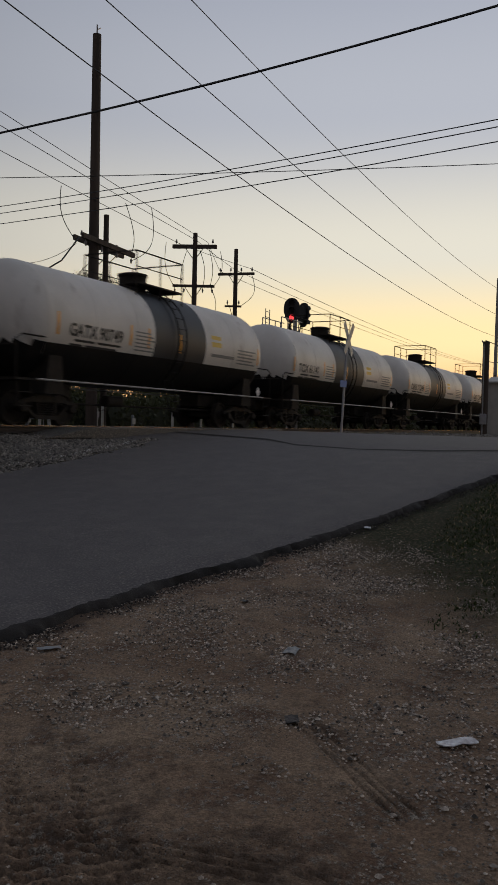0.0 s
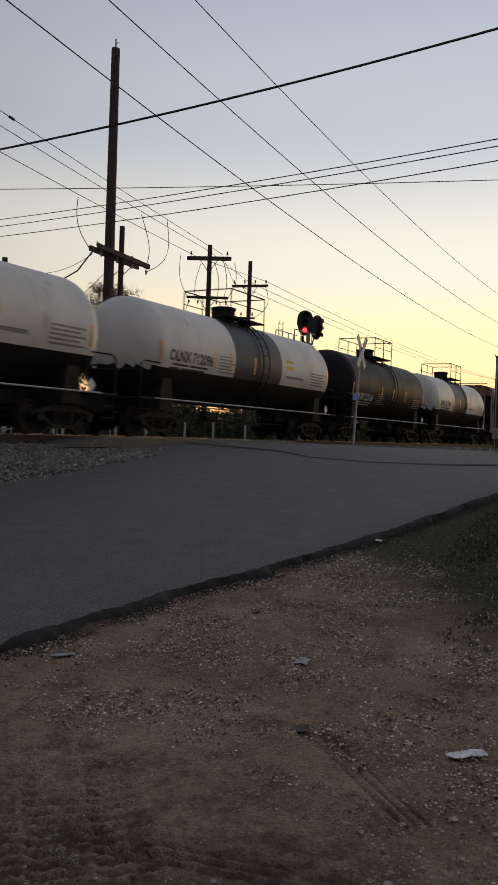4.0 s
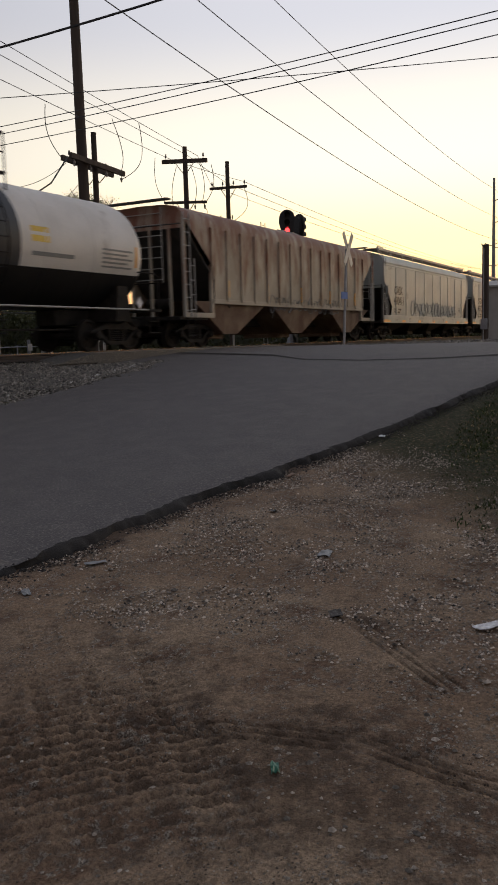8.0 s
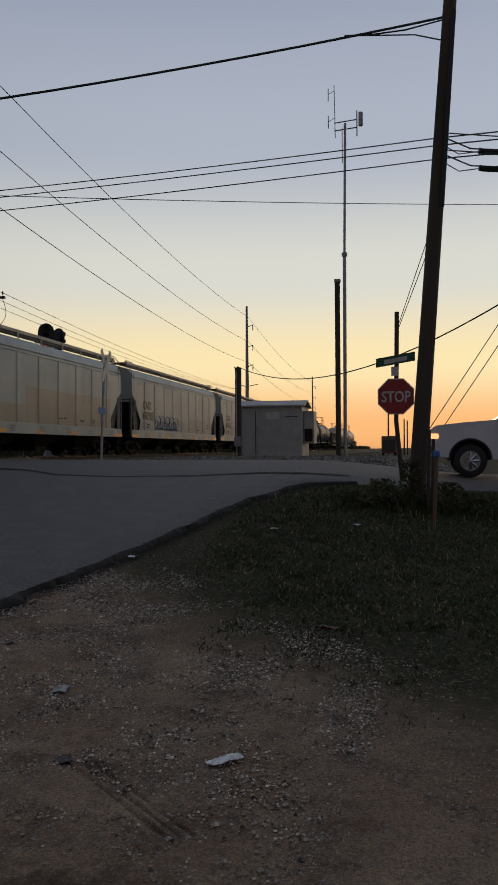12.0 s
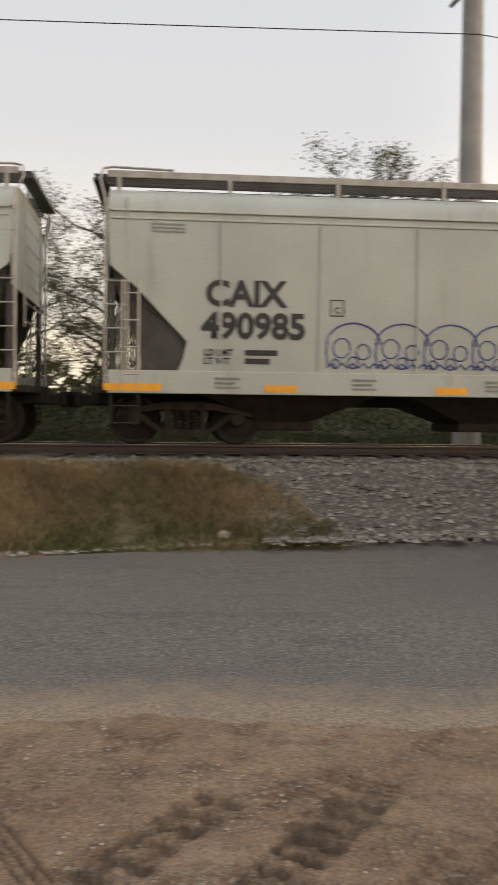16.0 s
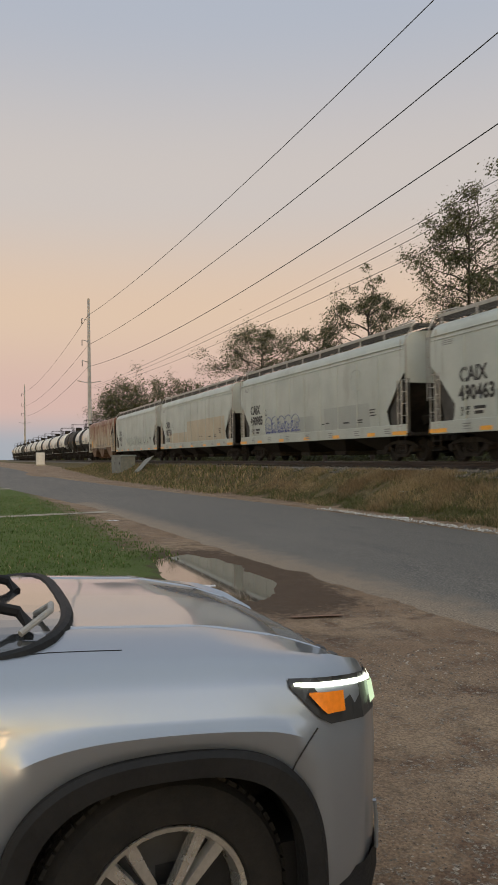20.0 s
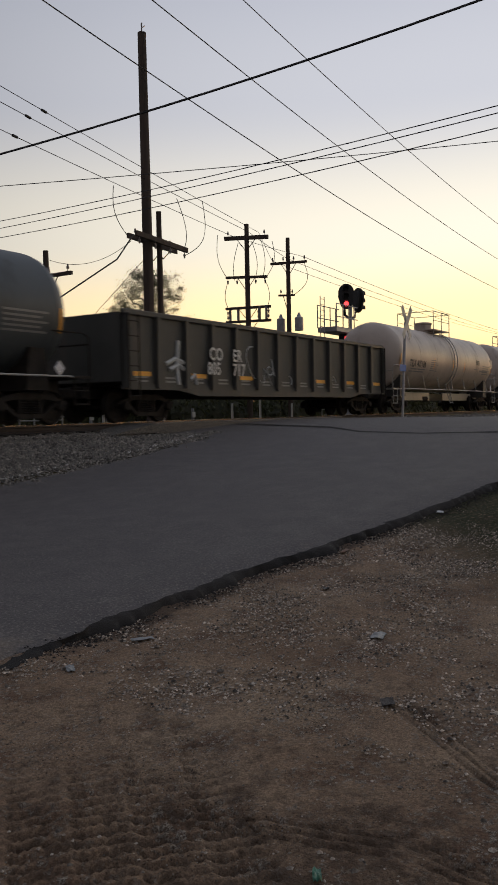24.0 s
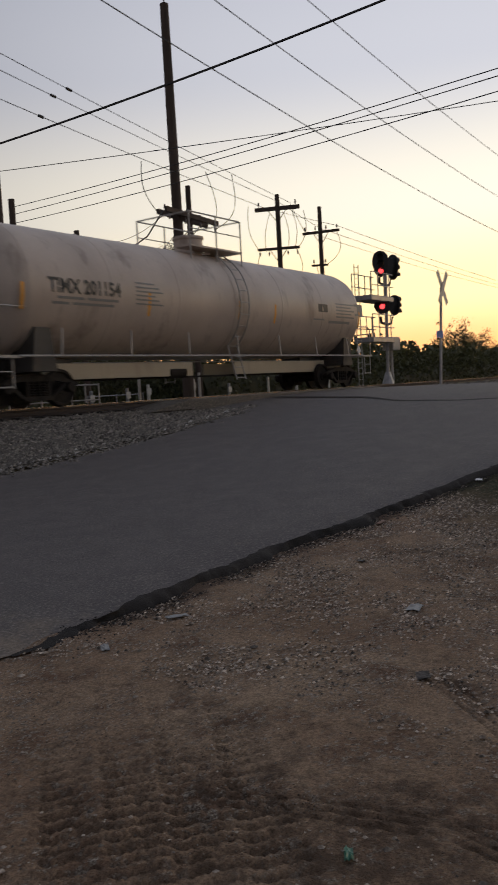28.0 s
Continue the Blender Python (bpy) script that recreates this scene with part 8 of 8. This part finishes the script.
    for cx, cy, rad, hh, n in ((14.6, 0.25, 0.28, 0.85, 900), (14.45, 0.75, 0.35, 0.5, 700), (14.3, 1.25, 0.32, 0.3, 420), (14.5, -0.35, 0.40, 0.5, 800), (14.4, -0.9, 0.45, 0.38, 800), (14.2, -1.5, 0.4, 0.3, 500)):
        for _ in range(n):
            a, q = r2.uniform(0, math.tau), r2.random() ** 0.5
            z = r2.random() ** 1.3
            o = Vector((cx + rad * q * (1.15 - 0.6 * z) * math.cos(a), cy + rad * q * (1.15 - 0.6 * z) * math.sin(a), zg(cx, cy) + hh * z))
            nn = Vector((r2.gauss(0, 1), r2.gauss(0, 1), r2.gauss(0.4, 1))).normalized()
            u = nn.orthogonal().normalized()
            w, k = nn.cross(u), r2.uniform(0.018, 0.05)
            s.add([o - u * k, o - w * k * 0.6, o + u * k, o + w * k * 0.6], [(0, 1, 2, 3)])
    solo("creeper", s, M_LEAF, "leafy creeper and low bushes round a leaning pole", "shrubs", kind="stuff")


def tree(x, y, z, h, cr, seed, leaves=1800, label="broadleaf tree with a thinning crown", size=0.26, gaps=0.35, trunk=0.18, crown_z=0.35, mats=None):
    """Forked limbs reach for points in an uneven crown; leaves gather round the twigs."""
    r2 = random.Random(seed)
    t = thing("tree", label, "tree", pose(x, y, z), "trees behind the track")
    s = Solid()
    lean = Vector((r2.uniform(-0.3, 0.3), r2.uniform(-0.3, 0.3), 0))
    zc, zr = h * (1 + crown_z) / 2, h * (1 - crown_z) / 2
    s.tube([(0, 0, -0.3), lean * 0.4 + Vector((0, 0, h * 0.25)), lean + Vector((0, 0, h * 0.55)), lean * 1.5 + Vector((0, 0, h * 0.82))], trunk, 8, r2=trunk * 0.25)
    ends = []
    n = 34
    for i in range(n):
        c = 1 - 2 * (i + 0.5) / n
        a = i * 2.39996 + r2.uniform(-0.3, 0.3)
        rr = r2.uniform(0.62, 1.0) * (1 + 0.22 * noise.noise((math.cos(a) * 1.7, math.sin(a) * 1.7 + seed, c * 1.7)))
        q = math.sqrt(1 - c * c)
        e = Vector((cr * rr * q * math.cos(a), cr * rr * q * math.sin(a), zc + zr * rr * c)) + lean
        f = min(0.8, max(0.18, (e.z - 0.55 * math.hypot(e.x, e.y)) / h))
        b = lean * f * 1.6 + Vector((0, 0, h * f))
        m = b.lerp(e, 0.55) + Vector((r2.gauss(0, 0.05), r2.gauss(0, 0.05), -0.05)) * cr
        s.tube([b, b.lerp(m, 0.6) + Vector((0, 0, 0.03 * cr)), m, e], trunk * 0.34, 5, r2=0.015)
        if r2.random() < gaps * 0.55:
            continue
        for _ in range(5):
            g = m.lerp(e, r2.uniform(0.2, 1.0))
            w = g + Vector((r2.gauss(0, 1), r2.gauss(0, 1), r2.gauss(0.35, 0.8))) * cr * 0.15
            s.tube([g, g.lerp(w, 0.5) + Vector((0, 0, 0.02 * cr)), w], 0.022, 4, r2=0.008)
            ends.append((w, r2.uniform(0.6, 1.2) * (0.115 + 0.05 * (1 - gaps)) * cr))
    part("trunk", s, M_BARK, t, smooth=60)
    c = Solid()
    for _ in range(leaves * 7):
        p, rad = ends[r2.randrange(len(ends))]
        o = p + Vector((r2.gauss(0, 0.6), r2.gauss(0, 0.6), r2.gauss(0, 0.5))) * rad
        n = Vector((r2.gauss(0, 1), r2.gauss(0, 1), r2.gauss(0, 1))).normalized()
        u = n.orthogonal().normalized()
        w = n.cross(u)
        k = size * r2.uniform(0.14, 0.36)
        c.add([o - u * k, o - w * k * 0.5, o + u * k, o + w * k * 0.5], [(0, 1, 2, 3)])
    part("crown", c, mats or M_LEAF, t)
    return t


def shrub_row(name, label, x0, x1, y, h, seed, n=5000, size=0.3, m=None, depth=1.5, core=0.62):
    r2 = random.Random(seed)
    s = Solid()
    for _ in range(n):
        x = r2.uniform(x0, x1)
        hh = h * (0.75 + 0.4 * noise.noise((x * 0.25, seed, 0)) + 0.2 * noise.noise((x * 0.9, seed, 2)))
        o = Vector((x, y + r2.uniform(-depth, depth), 0.6 + hh * r2.random() ** 0.75))
        nn = Vector((r2.gauss(0, 1), r2.gauss(0, 1), r2.gauss(0, 1))).normalized()
        u = nn.orthogonal().normalized()
        w = nn.cross(u)
        k = size * r2.uniform(0.5, 1.2)
        s.add([o - u * k, o - w * k * 0.5, o + u * k, o + w * k * 0.5], [(0, 1, 2, 3)])
    if core:
        n = int((x1 - x0) / 0.7)
        for side in (-1, 1):
            rows_ = []
            for i in range(n + 1):
                x = x0 + (x1 - x0) * i / n
                hh = core * h * (0.75 + 0.4 * noise.noise((x * 0.25, seed, 0)) + 0.2 * noise.noise((x * 0.9, seed, 2)))
                rows_.append([(x, y + side * depth * 0.45 + 0.3 * noise.noise((x * 1.7, side, 1)), 0.3), (x + 0.1 * noise.noise((x * 3, 1, 1)), y + side * depth * 0.3 + 0.4 * noise.noise((x * 1.3, side, 5)), 0.6 + hh * 0.6), (x, y, 0.6 + hh)])
            o = len(s.v)
            s.v += [p for r_ in rows_ for p in r_]
            f = [(o + 3 * i + k, o + 3 * i + 3 + k, o + 3 * i + 4 + k, o + 3 * i + 1 + k) for i in range(n) for k in range(2)]
            s.f += f
            s.m += [0] * len(f)
    return solo(name, s, m or M_LEAF, label, "shrubs", kind="stuff")


def build_trees():
    tree(8.8, 36.0, 0.8, 13.2, 3.6, 21, 2400, "tall tree with a thin, clumped crown", 0.24, 0.45, crown_z=0.5)
    tree(4.6, 36.0, 0.8, 11.2, 2.6, 22, 900, "nearly bare tree behind the track", 0.2, 0.6, crown_z=0.5)
    tree(-3.0, 31.0, 0.8, 9.5, 3.0, 23, 2600, "leafy tree behind the track", 0.2, 0.2, crown_z=0.1)
    tree(-5.8, 27.4, 0.8, 9.0, 2.7, 52, 3200, "dense leafy tree close behind the track", 0.15, 0.15, crown_z=0.05)
    tree(-1.0, 28.6, 0.8, 6.5, 2.4, 53, 2200, "small leafy tree behind the track", 0.15, 0.15, crown_z=0.05)
    tree(3.0, 27.5, 0.8, 8.0, 2.6, 51, 2200, "leafy tree close behind the track", 0.16, 0.25, crown_z=0.15)
    tree(-9.5, 34.0, 0.8, 9.6, 2.4, 24, 900, "thin tree behind the track", 0.2, 0.5)
    tree(-60.5, 21.8, 0.7, 11.6, 4.3, 25, 3800, "round leafy tree behind the track", 0.26, 0.12, crown_z=0.3)
    tree(-53.0, 24.0, 0.7, 10.0, 2.4, 54, 1500, "small leafy tree behind the track", 0.26, 0.3, crown_z=0.3)
    tree(-48.8, 25.5, 0.7, 12.5, 3.5, 26, 2600, "leafy tree with open gaps", 0.26, 0.35, crown_z=0.35)
    tree(-40.0, 27.0, 0.7, 16.8, 3.9, 27, 3600, "tall open-crowned tree behind the track", 0.26, 0.4, crown_z=0.3)
    tree(-34.0, 27.5, 0.7, 14.8, 4.4, 28, 2400, "tall open-crowned tree behind the track", 0.28, 0.4, crown_z=0.35)
    tree(-28, 30.0, 0.7, 12.0, 3.6, 29, 1500, "slim open-crowned tree behind the track", 0.26, 0.4, crown_z=0.35)
    tree(-120, 24.0, 0.6, 11.5, 7.5, 30, 1800, "spreading low tree far down the track", 0.5, 0.2, crown_z=0.6)
    tree(-136, 26.0, 0.6, 9.5, 7.0, 31, 1500, "spreading low tree far down the track", 0.5, 0.2, crown_z=0.6)
    tree(-92, 24.0, 0.6, 10.0, 4.0, 32, 1300, "leafy tree far down the track", 0.4, 0.2)
    tree(41.6, 34.0, 0.8, 11.6, 2.7, 33, 4200, "slender tree behind the poles", 0.17, 0.25, crown_z=0.2)
    tree(30.0, 34.0, 0.8, 8.6, 2.6, 34, 2200, "leafy tree behind the poles", 0.17, 0.2, crown_z=0.2)
    for i, (x, y, h) in enumerate(((88, 33, 6.3), (118, 34, 7.4), (124, 36, 7.8), (150, 40, 8.0), (102, 36, 6.2))):
        tree(x, y, 0.8, h, 3.2, 40 + i, 1000, "small tree against the sunset", 0.28, 0.3, crown_z=0.3)
    shrub_row("hedge", "dense dark hedge beyond the crossing", 46, 190, 25.5, 4.4, 3, 14000, 0.34, depth=2.0)
    shrub_row("bushes", "low bushes behind the track", -90, -16, 27.5, 2.6, 4, 20000, 0.17, depth=2.2)
    shrub_row("bushes_2", "low leafy bushes behind the track", -16, 34, 27.5, 2.6, 4, 60000, 0.085, depth=2.2, core=0.7)
    shrub_row("scrub", "dense dark scrub along the far side of the track", 30, 230, 23.6, 3.2, 9, 40000, 0.15, depth=0.9)
    shrub_row("scrub_4", "dense dark scrub beyond the poles", 24, 62, 26.0, 3.0, 13, 20000, 0.13, depth=1.0)
    shrub_row("scrub_2", "dense dark scrub along the far side of the track", 230, 420, 24.0, 2.2, 10, 6000, 0.35, depth=0.9)
    shrub_row("scrub_3", "tall dark scrub beyond the yard", 8, 36, 31.5, 4.6, 12, 18000, 0.13, depth=1.2)
    shrub_row("thicket", "dark thicket beyond the yard", -30, 60, 40.0, 4.2, 6, 20000, 0.26, depth=2.5)
    shrub_row("undergrowth", "weeds and undergrowth behind the track", -45, 58, 20.8, 0.75, 5, 30000, 0.07, depth=1.8, core=0.3)
    shrub_row("far_woods", "low dark woods on the horizon", -420, -95, 40.0, 5.5, 7, 9000, 0.8, depth=8)
    shrub_row("far_woods_2", "low dark woods on the horizon", 190, 480, 42.0, 6.0, 8, 9000, 0.8, depth=8)


build_small()
build_trees()
for i, (x, y, w, l, rot, m, lab) in enumerate((
        (4.07, 1.13, 0.07, 0.20, -40, M_PAPER, "crumpled white and red wrapper on the dirt"),
        (5.05, 2.47, 0.09, 0.15, 10, M_GHOST, "torn grey paper on the dirt"),
        (4.26, 3.85, 0.07, 0.15, -30, M_GHOST, "crumpled dark and white wrapper"),
        (9.7, 3.64, 0.08, 0.16, 20, M_PAPER, "small white scrap near the road"),
        (7.47, 3.87, 0.05, 0.18, 5, M_BROWNBIT, "flattened cardboard scrap near the road"),
        (6.08, 3.38, 0.05, 0.08, 5, M_CABLE, "dark lump on the dirt"),
        (3.93, 1.94, 0.07, 0.10, 30, M_DARKBIT, "flat dark patch of asphalt crumb"),
        (3.55, 3.83, 0.05, 0.12, 50, M_GHOST, "dull white scrap on the dirt"),
        (2.32, 1.52, 0.03, 0.07, 30, M_GREENBIT, "green plastic scrap on the dirt"),
        (6.98, 0.9, 0.06, 0.18, 60, M_BROWNBIT, "orange-brown scrap in the grass"),
        (5.17, 0.97, 0.05, 0.13, 0, M_BROWNBIT, "brown leaf scrap on the dirt"),
        (11.85, 2.21, 0.1, 0.16, 0, M_PAPER, "white scrap in the grass"),
        (12.52, 1.06, 0.1, 0.16, 40, M_PAPER, "white scrap in the grass"),
        (-3.51, 10.67, 0.12, 0.16, 20, M_BLUEBIT, "crumpled pale blue wrapper by the road"),
        (-9.77, 2.92, 0.12, 0.26, 80, M_PAPER, "clear crushed bottle beside the puddle"),
        (-10.06, 2.32, 0.08, 0.16, 40, M_BLUEBIT, "pale blue scrap beside the puddle"),
        (-20.86, 3.65, 0.15, 0.36, 40, M_PAPER, "white scrap on the lawn"),
        (-7.52, 3.41, 0.08, 0.5, 75, M_BROWNBIT, "splintered brown board on the dirt"),
        (-18.17, 10.38, 0.15, 0.3, 40, M_PAPER, "white scrap by the road"),
        (-21, 12.1, 0.2, 0.3, 40, M_PAPER, "white scrap on the bank"),
        (-1.2, 10.5, 0.12, 0.3, 10, M_DARKBIT, "dark tar crumb on the road edge"),
        (-13.2, 10.1, 0.1, 0.35, 10, M_PAPER, "pale torn paper by the road"))):
    litter(x, y, w, l, rot, m, lab, seed=i)
solo("pale_stone", Solid().lathe([(0, 0.1), (0.04, 0.09), (0.08, 0.06), (0.1, 0)], "z", (0.45, 11.3, 0.14), 7), M_PEBBLE, "pale stone on the bank", "stone")

# ---- things beyond the track and along the lane ----
M_CABIN = mat("pale_green_grey_cabinet", (0.17, 0.18, 0.165), (0.13, 0.14, 0.13), 4, 0.6, bump=0.1)
M_WALL = mat("stained_beige_masonry", (0.36, 0.31, 0.24), (0.26, 0.22, 0.17), 3, 0.85, bump=0.4)
M_HEAD, M_TAIL = glow("lit_headlamp", (1.0, 0.9, 0.7), 6.0), glow("lit_tail_lamp", (1.0, 0.06, 0.04), 2.0)


def far_car(x, y, z, turn, col, label, lit=True):
    """A parked car far behind the track."""
    c = thing("parked_car", label, "car", pose(x, y, z, 0, 0, turn), "cars parked beyond the track")
    mp = mat("car_paint", col, tuple(v * 0.85 for v in col), 2, 0.3, 0.3, bump=0.0, coat=0.6)
    out = [(-2.2, 0.35), (-2.25, 0.75), (-2.1, 0.9), (-1.3, 0.96), (0.9, 0.92), (1.9, 0.82), (2.2, 0.62), (2.2, 0.35)]
    part("body", Solid().prism(out, -0.88, 0.88), mp, c)
    part("cabin", Solid().add([(-1.9, -0.8, 0.93), (0.95, -0.8, 0.93), (0.2, -0.62, 1.42), (-1.3, -0.62, 1.42), (-1.9, 0.8, 0.93), (0.95, 0.8, 0.93), (0.2, 0.62, 1.42), (-1.3, 0.62, 1.42)],
                              [(0, 1, 2, 3), (5, 4, 7, 6), (1, 5, 6, 2), (4, 0, 3, 7)]), glass("far_car_glass", (0.2, 0.22, 0.22)), c)
    part("roof", Solid().box(-1.32, 0.22, -0.63, 0.63, 1.41, 1.45, 0.015), mp, c)
    for wx in (-1.35, 1.4):
        for wy in (-0.8, 0.8):
            part("wheel", Solid().lathe([(-0.1, 0.2), (-0.1, 0.32), (0.1, 0.32), (0.1, 0.2)], "y", (wx, wy, 0.32), 20), M_STEEL, c)
    for wy in (-0.62, 0.62):
        part("headlight", Solid().box(2.17, 2.23, wy - 0.16, wy + 0.16, 0.6, 0.74, 0.02), M_HEAD if lit else M_SIGNW, c, "headlight")
        part("tail_light", Solid().box(-2.27, -2.2, wy - 0.14, wy + 0.14, 0.7, 0.85, 0.02), M_TAIL if lit else M_STOP, c, "red tail light")
    return c


def build_far():
    # lineside cabinet and leaning sheet on the bank
    cab = thing("lineside_cabinet", "grey-green equipment cabinet on the embankment", "cabinet", pose(-66.5, 12.2, zg(-66.5, 12.2), 0, 0, 8))
    part("body", Solid().box(-1.2, 1.2, -0.6, 0.6, -0.2, 1.15, 0.03), M_CABIN, cab)
    part("lid", Solid().prism([(-1.3, 1.15), (1.3, 1.15), (1.2, 1.27), (-1.2, 1.27)], -0.68, 0.68), M_CABIN, cab)
    for x in (-0.6, 0.6):
        dr = part("door", Solid().box(x - 0.55, x + 0.55, -0.635, -0.6, 0.05, 1.08, 0.01), M_CABIN, cab)
        part("handle", Solid().box(x + 0.38, x + 0.42, -0.67, -0.636, 0.5, 0.68, 0.01), M_STEEL, dr)
    solo("leaning_panel", Solid().plate((0, 0, 0), (2.4, 0.1, 0.25), (3.4, 0.9, 1.35), (1.0, 0.8, 1.1), 0.05), M_CABIN, "grey sheet leaning on the embankment", "panel", at=pose(-61.5, 12.0, 0.35))
    wb = thing("utility_box", "small white utility box beside the lane", "utility box", pose(-112, 9.4, zg(-112, 9.4)))
    part("body", Solid().box(-0.8, 0.8, -0.5, 0.5, -0.2, 1.7, 0.04), M_SIGNW, wb)
    part("plinth", Solid().box(-0.95, 0.95, -0.65, 0.65, -0.3, 0.12), M_WALL, wb)
    part("door", Solid().box(-0.65, 0.65, -0.53, -0.5, 0.2, 1.6, 0.01), M_SIGNW, wb)
    # worn paths across the lawn
    for (x0, y0, x1, y1, w) in ((-24.3, 4.1, -23.0, -3.0, 0.35), (-45.6, 3.5, -47.5, -3.0, 0.7)):
        s = Solid()
        for i in range(15):
            t = i / 14
            x, y, k = x0 + (x1 - x0) * t, y0 + (y1 - y0) * t, w * (1 + 0.3 * noise.noise((t * 6, x0, 0)))
            s.v += [(x - k, y, zg(x, y) + 0.016), (x + k, y, zg(x, y) + 0.016)]
        s.f = [(2 * i, 2 * i + 1, 2 * i + 3, 2 * i + 2) for i in range(14)]
        s.m = [0] * 14
        solo("garden_path", s, M_WALL, "narrow pale path across the lawn", "path", kind="structure")
    # shed and low wall behind the track
    sh = thing("garden_shed", "stained beige masonry shed with a dark doorway", "shed", pose(-2.0, 30.2, 0.8))
    part("wall", Solid().box(-1.0, -0.15, -0.8, 0.8, -0.3, 1.5, 0.01), M_WALL, sh)
    part("wall", Solid().box(0.55, 1.0, -0.8, 0.8, -0.3, 1.5, 0.01), M_WALL, sh)
    part("lintel", Solid().box(-0.15, 0.55, -0.78, 0.8, 1.3, 1.5), M_WALL, sh)
    part("door", Solid().box(-0.15, 0.55, -0.5, -0.45, -0.3, 1.3), M_TIE, sh)
    part("roof", Solid().prism([(-1.2, 1.5), (1.2, 1.5), (0.9, 1.75), (-0.9, 1.75)], -1.0, 1.0), M_TIE, sh)
    solo("low_wall", Solid().box(-4.6, 3.0, 29.0, 29.25, 0.5, 1.05, 0.02), M_WALL, "low stained beige garden wall", "wall", kind="structure")
    for x0, x1 in ((-40.5, -35.0), (-33.2, -28.0), (-24.0, -20.5)):
        solo("low_wall", Solid().box(x0, x1, 29.0, 29.25, 0.4, 1.1, 0.02), M_WALL, "low stained beige garden wall", "wall", kind="structure")
    far_car(5.6, 34.0, 0.8, 12, (0.55, 0.56, 0.57), "white car parked behind the trees", False)
    far_car(-34.2, 31.5, 0.8, 170, (0.5, 0.52, 0.54), "white car parked beyond the track", False)
    far_car(-29.5, 31.0, 0.8, 8, (0.12, 0.05, 0.05), "dark red car with lit tail lamps")
    far_car(21.2, 31.5, 0.75, -90, (0.06, 0.06, 0.065), "dark car with lit headlamps facing the track")
    # white equipment and marker posts beyond the crossing
    eq = thing("white_equipment", "stacked white equipment boxes beyond the track", "equipment", pose(25.2, 28.0, 0.85))
    for x0, x1, z0, z1, y in ((-1.3, 0.1, 0.0, 0.8, 0), (0.15, 1.2, 0.0, 1.15, 0.1), (-1.0, -0.1, 0.8, 1.35, 0.1), (0.3, 1.0, 1.15, 1.5, 0.15)):
        bx = part("box", Solid().box(x0, x1, y - 0.5, y + 0.5, z0, z1, 0.03), M_SIGNW, eq)
        for k in range(3):
            part("rib", Solid().box(x0 + 0.06, x1 - 0.06, y - 0.525, y - 0.5, z0 + (z1 - z0) * (k + 0.6) / 3.4, z0 + (z1 - z0) * (k + 0.75) / 3.4), M_GALV, bx)
    for x, h, w in ((21.4, 0.7, 0.05), (23.3, 0.75, 0.05), (24.5, 0.85, 0.05), (27.4, 1.0, 0.04), (29.9, 0.75, 0.05)):
        p = thing("marker_post", "short white marker post beyond the track", "post", pose(x, 22.0, zg(x, 22.0)), "marker posts beyond the track")
        part("stake", Solid().box(-w, w, -w, w, -0.2, h + 0.15, 0.01), M_SIGNW if h > 0.8 else M_GALV, p)
        part("plate", Solid().box(-0.11, 0.11, -w - 0.02, -w, h - 0.25, h, 0.004), M_SIGNW, p)
    rl = thing("pipe_rail", "low grey pipe rail beyond the track", "rail fence", pose(22.4, 22.2, zg(22.4, 22.2)))
    for z in (0.35, 0.65):
        part("pipe", Solid().tube([(-1.0, 0, z), (2.0, 0, z)], 0.02, 6), M_GALV, rl)
    for x in (-1.0, 0.5, 2.0):
        part("post", Solid().tube([(x, 0, -0.2), (x, 0, 0.7)], 0.025, 6), M_GALV, rl)


    # a parked box trailer and two thin poles far down the road
    tr = thing("box_trailer", "dark brown box trailer parked far down the road", "trailer", pose(70.0, 2.4, zg(70.0, 2.4)))
    part("box", Solid().box(-1.2, 1.2, -0.62, 0.62, 0.28, 1.7, 0.08), M_BROWNBIT, tr)
    part("rear_door", Solid().box(-1.23, -1.2, -0.5, 0.5, 0.42, 1.4, 0.01), M_SHADE, tr)
    for sx in (-0.5, 0.5):
        part("wheel", Solid().lathe([(-0.1, 0.12), (-0.1, 0.3), (0.1, 0.3), (0.1, 0.12)], "y", (-0.6, sx, 0.3), 14), M_STEEL, tr)
    for x, y, h in ((95, 1.55, 4.9), (95, 1.2, 4.7), (78, 2.75, 5.6)):
        wood_pole(x, y, 0.4, h, 0.09, label="thin far-off wooden pole")


build_far()


# ---- movement ----
def motions():
    for car, s in CARS:
        walk(car, [(0.0, pose(s, TRACK_Y, RAIL_Z)), (28.0, pose(s - SPEED * 28.0, TRACK_Y, RAIL_Z))])
    turn = math.degrees(SPEED / 0.445)
    for wheel, dx in WHEELS:
        walk(wheel, [(k / 15, pose(dx, 0, 0.445, 0, -turn * k / 15, 0)) for k in range(421)])


motions()
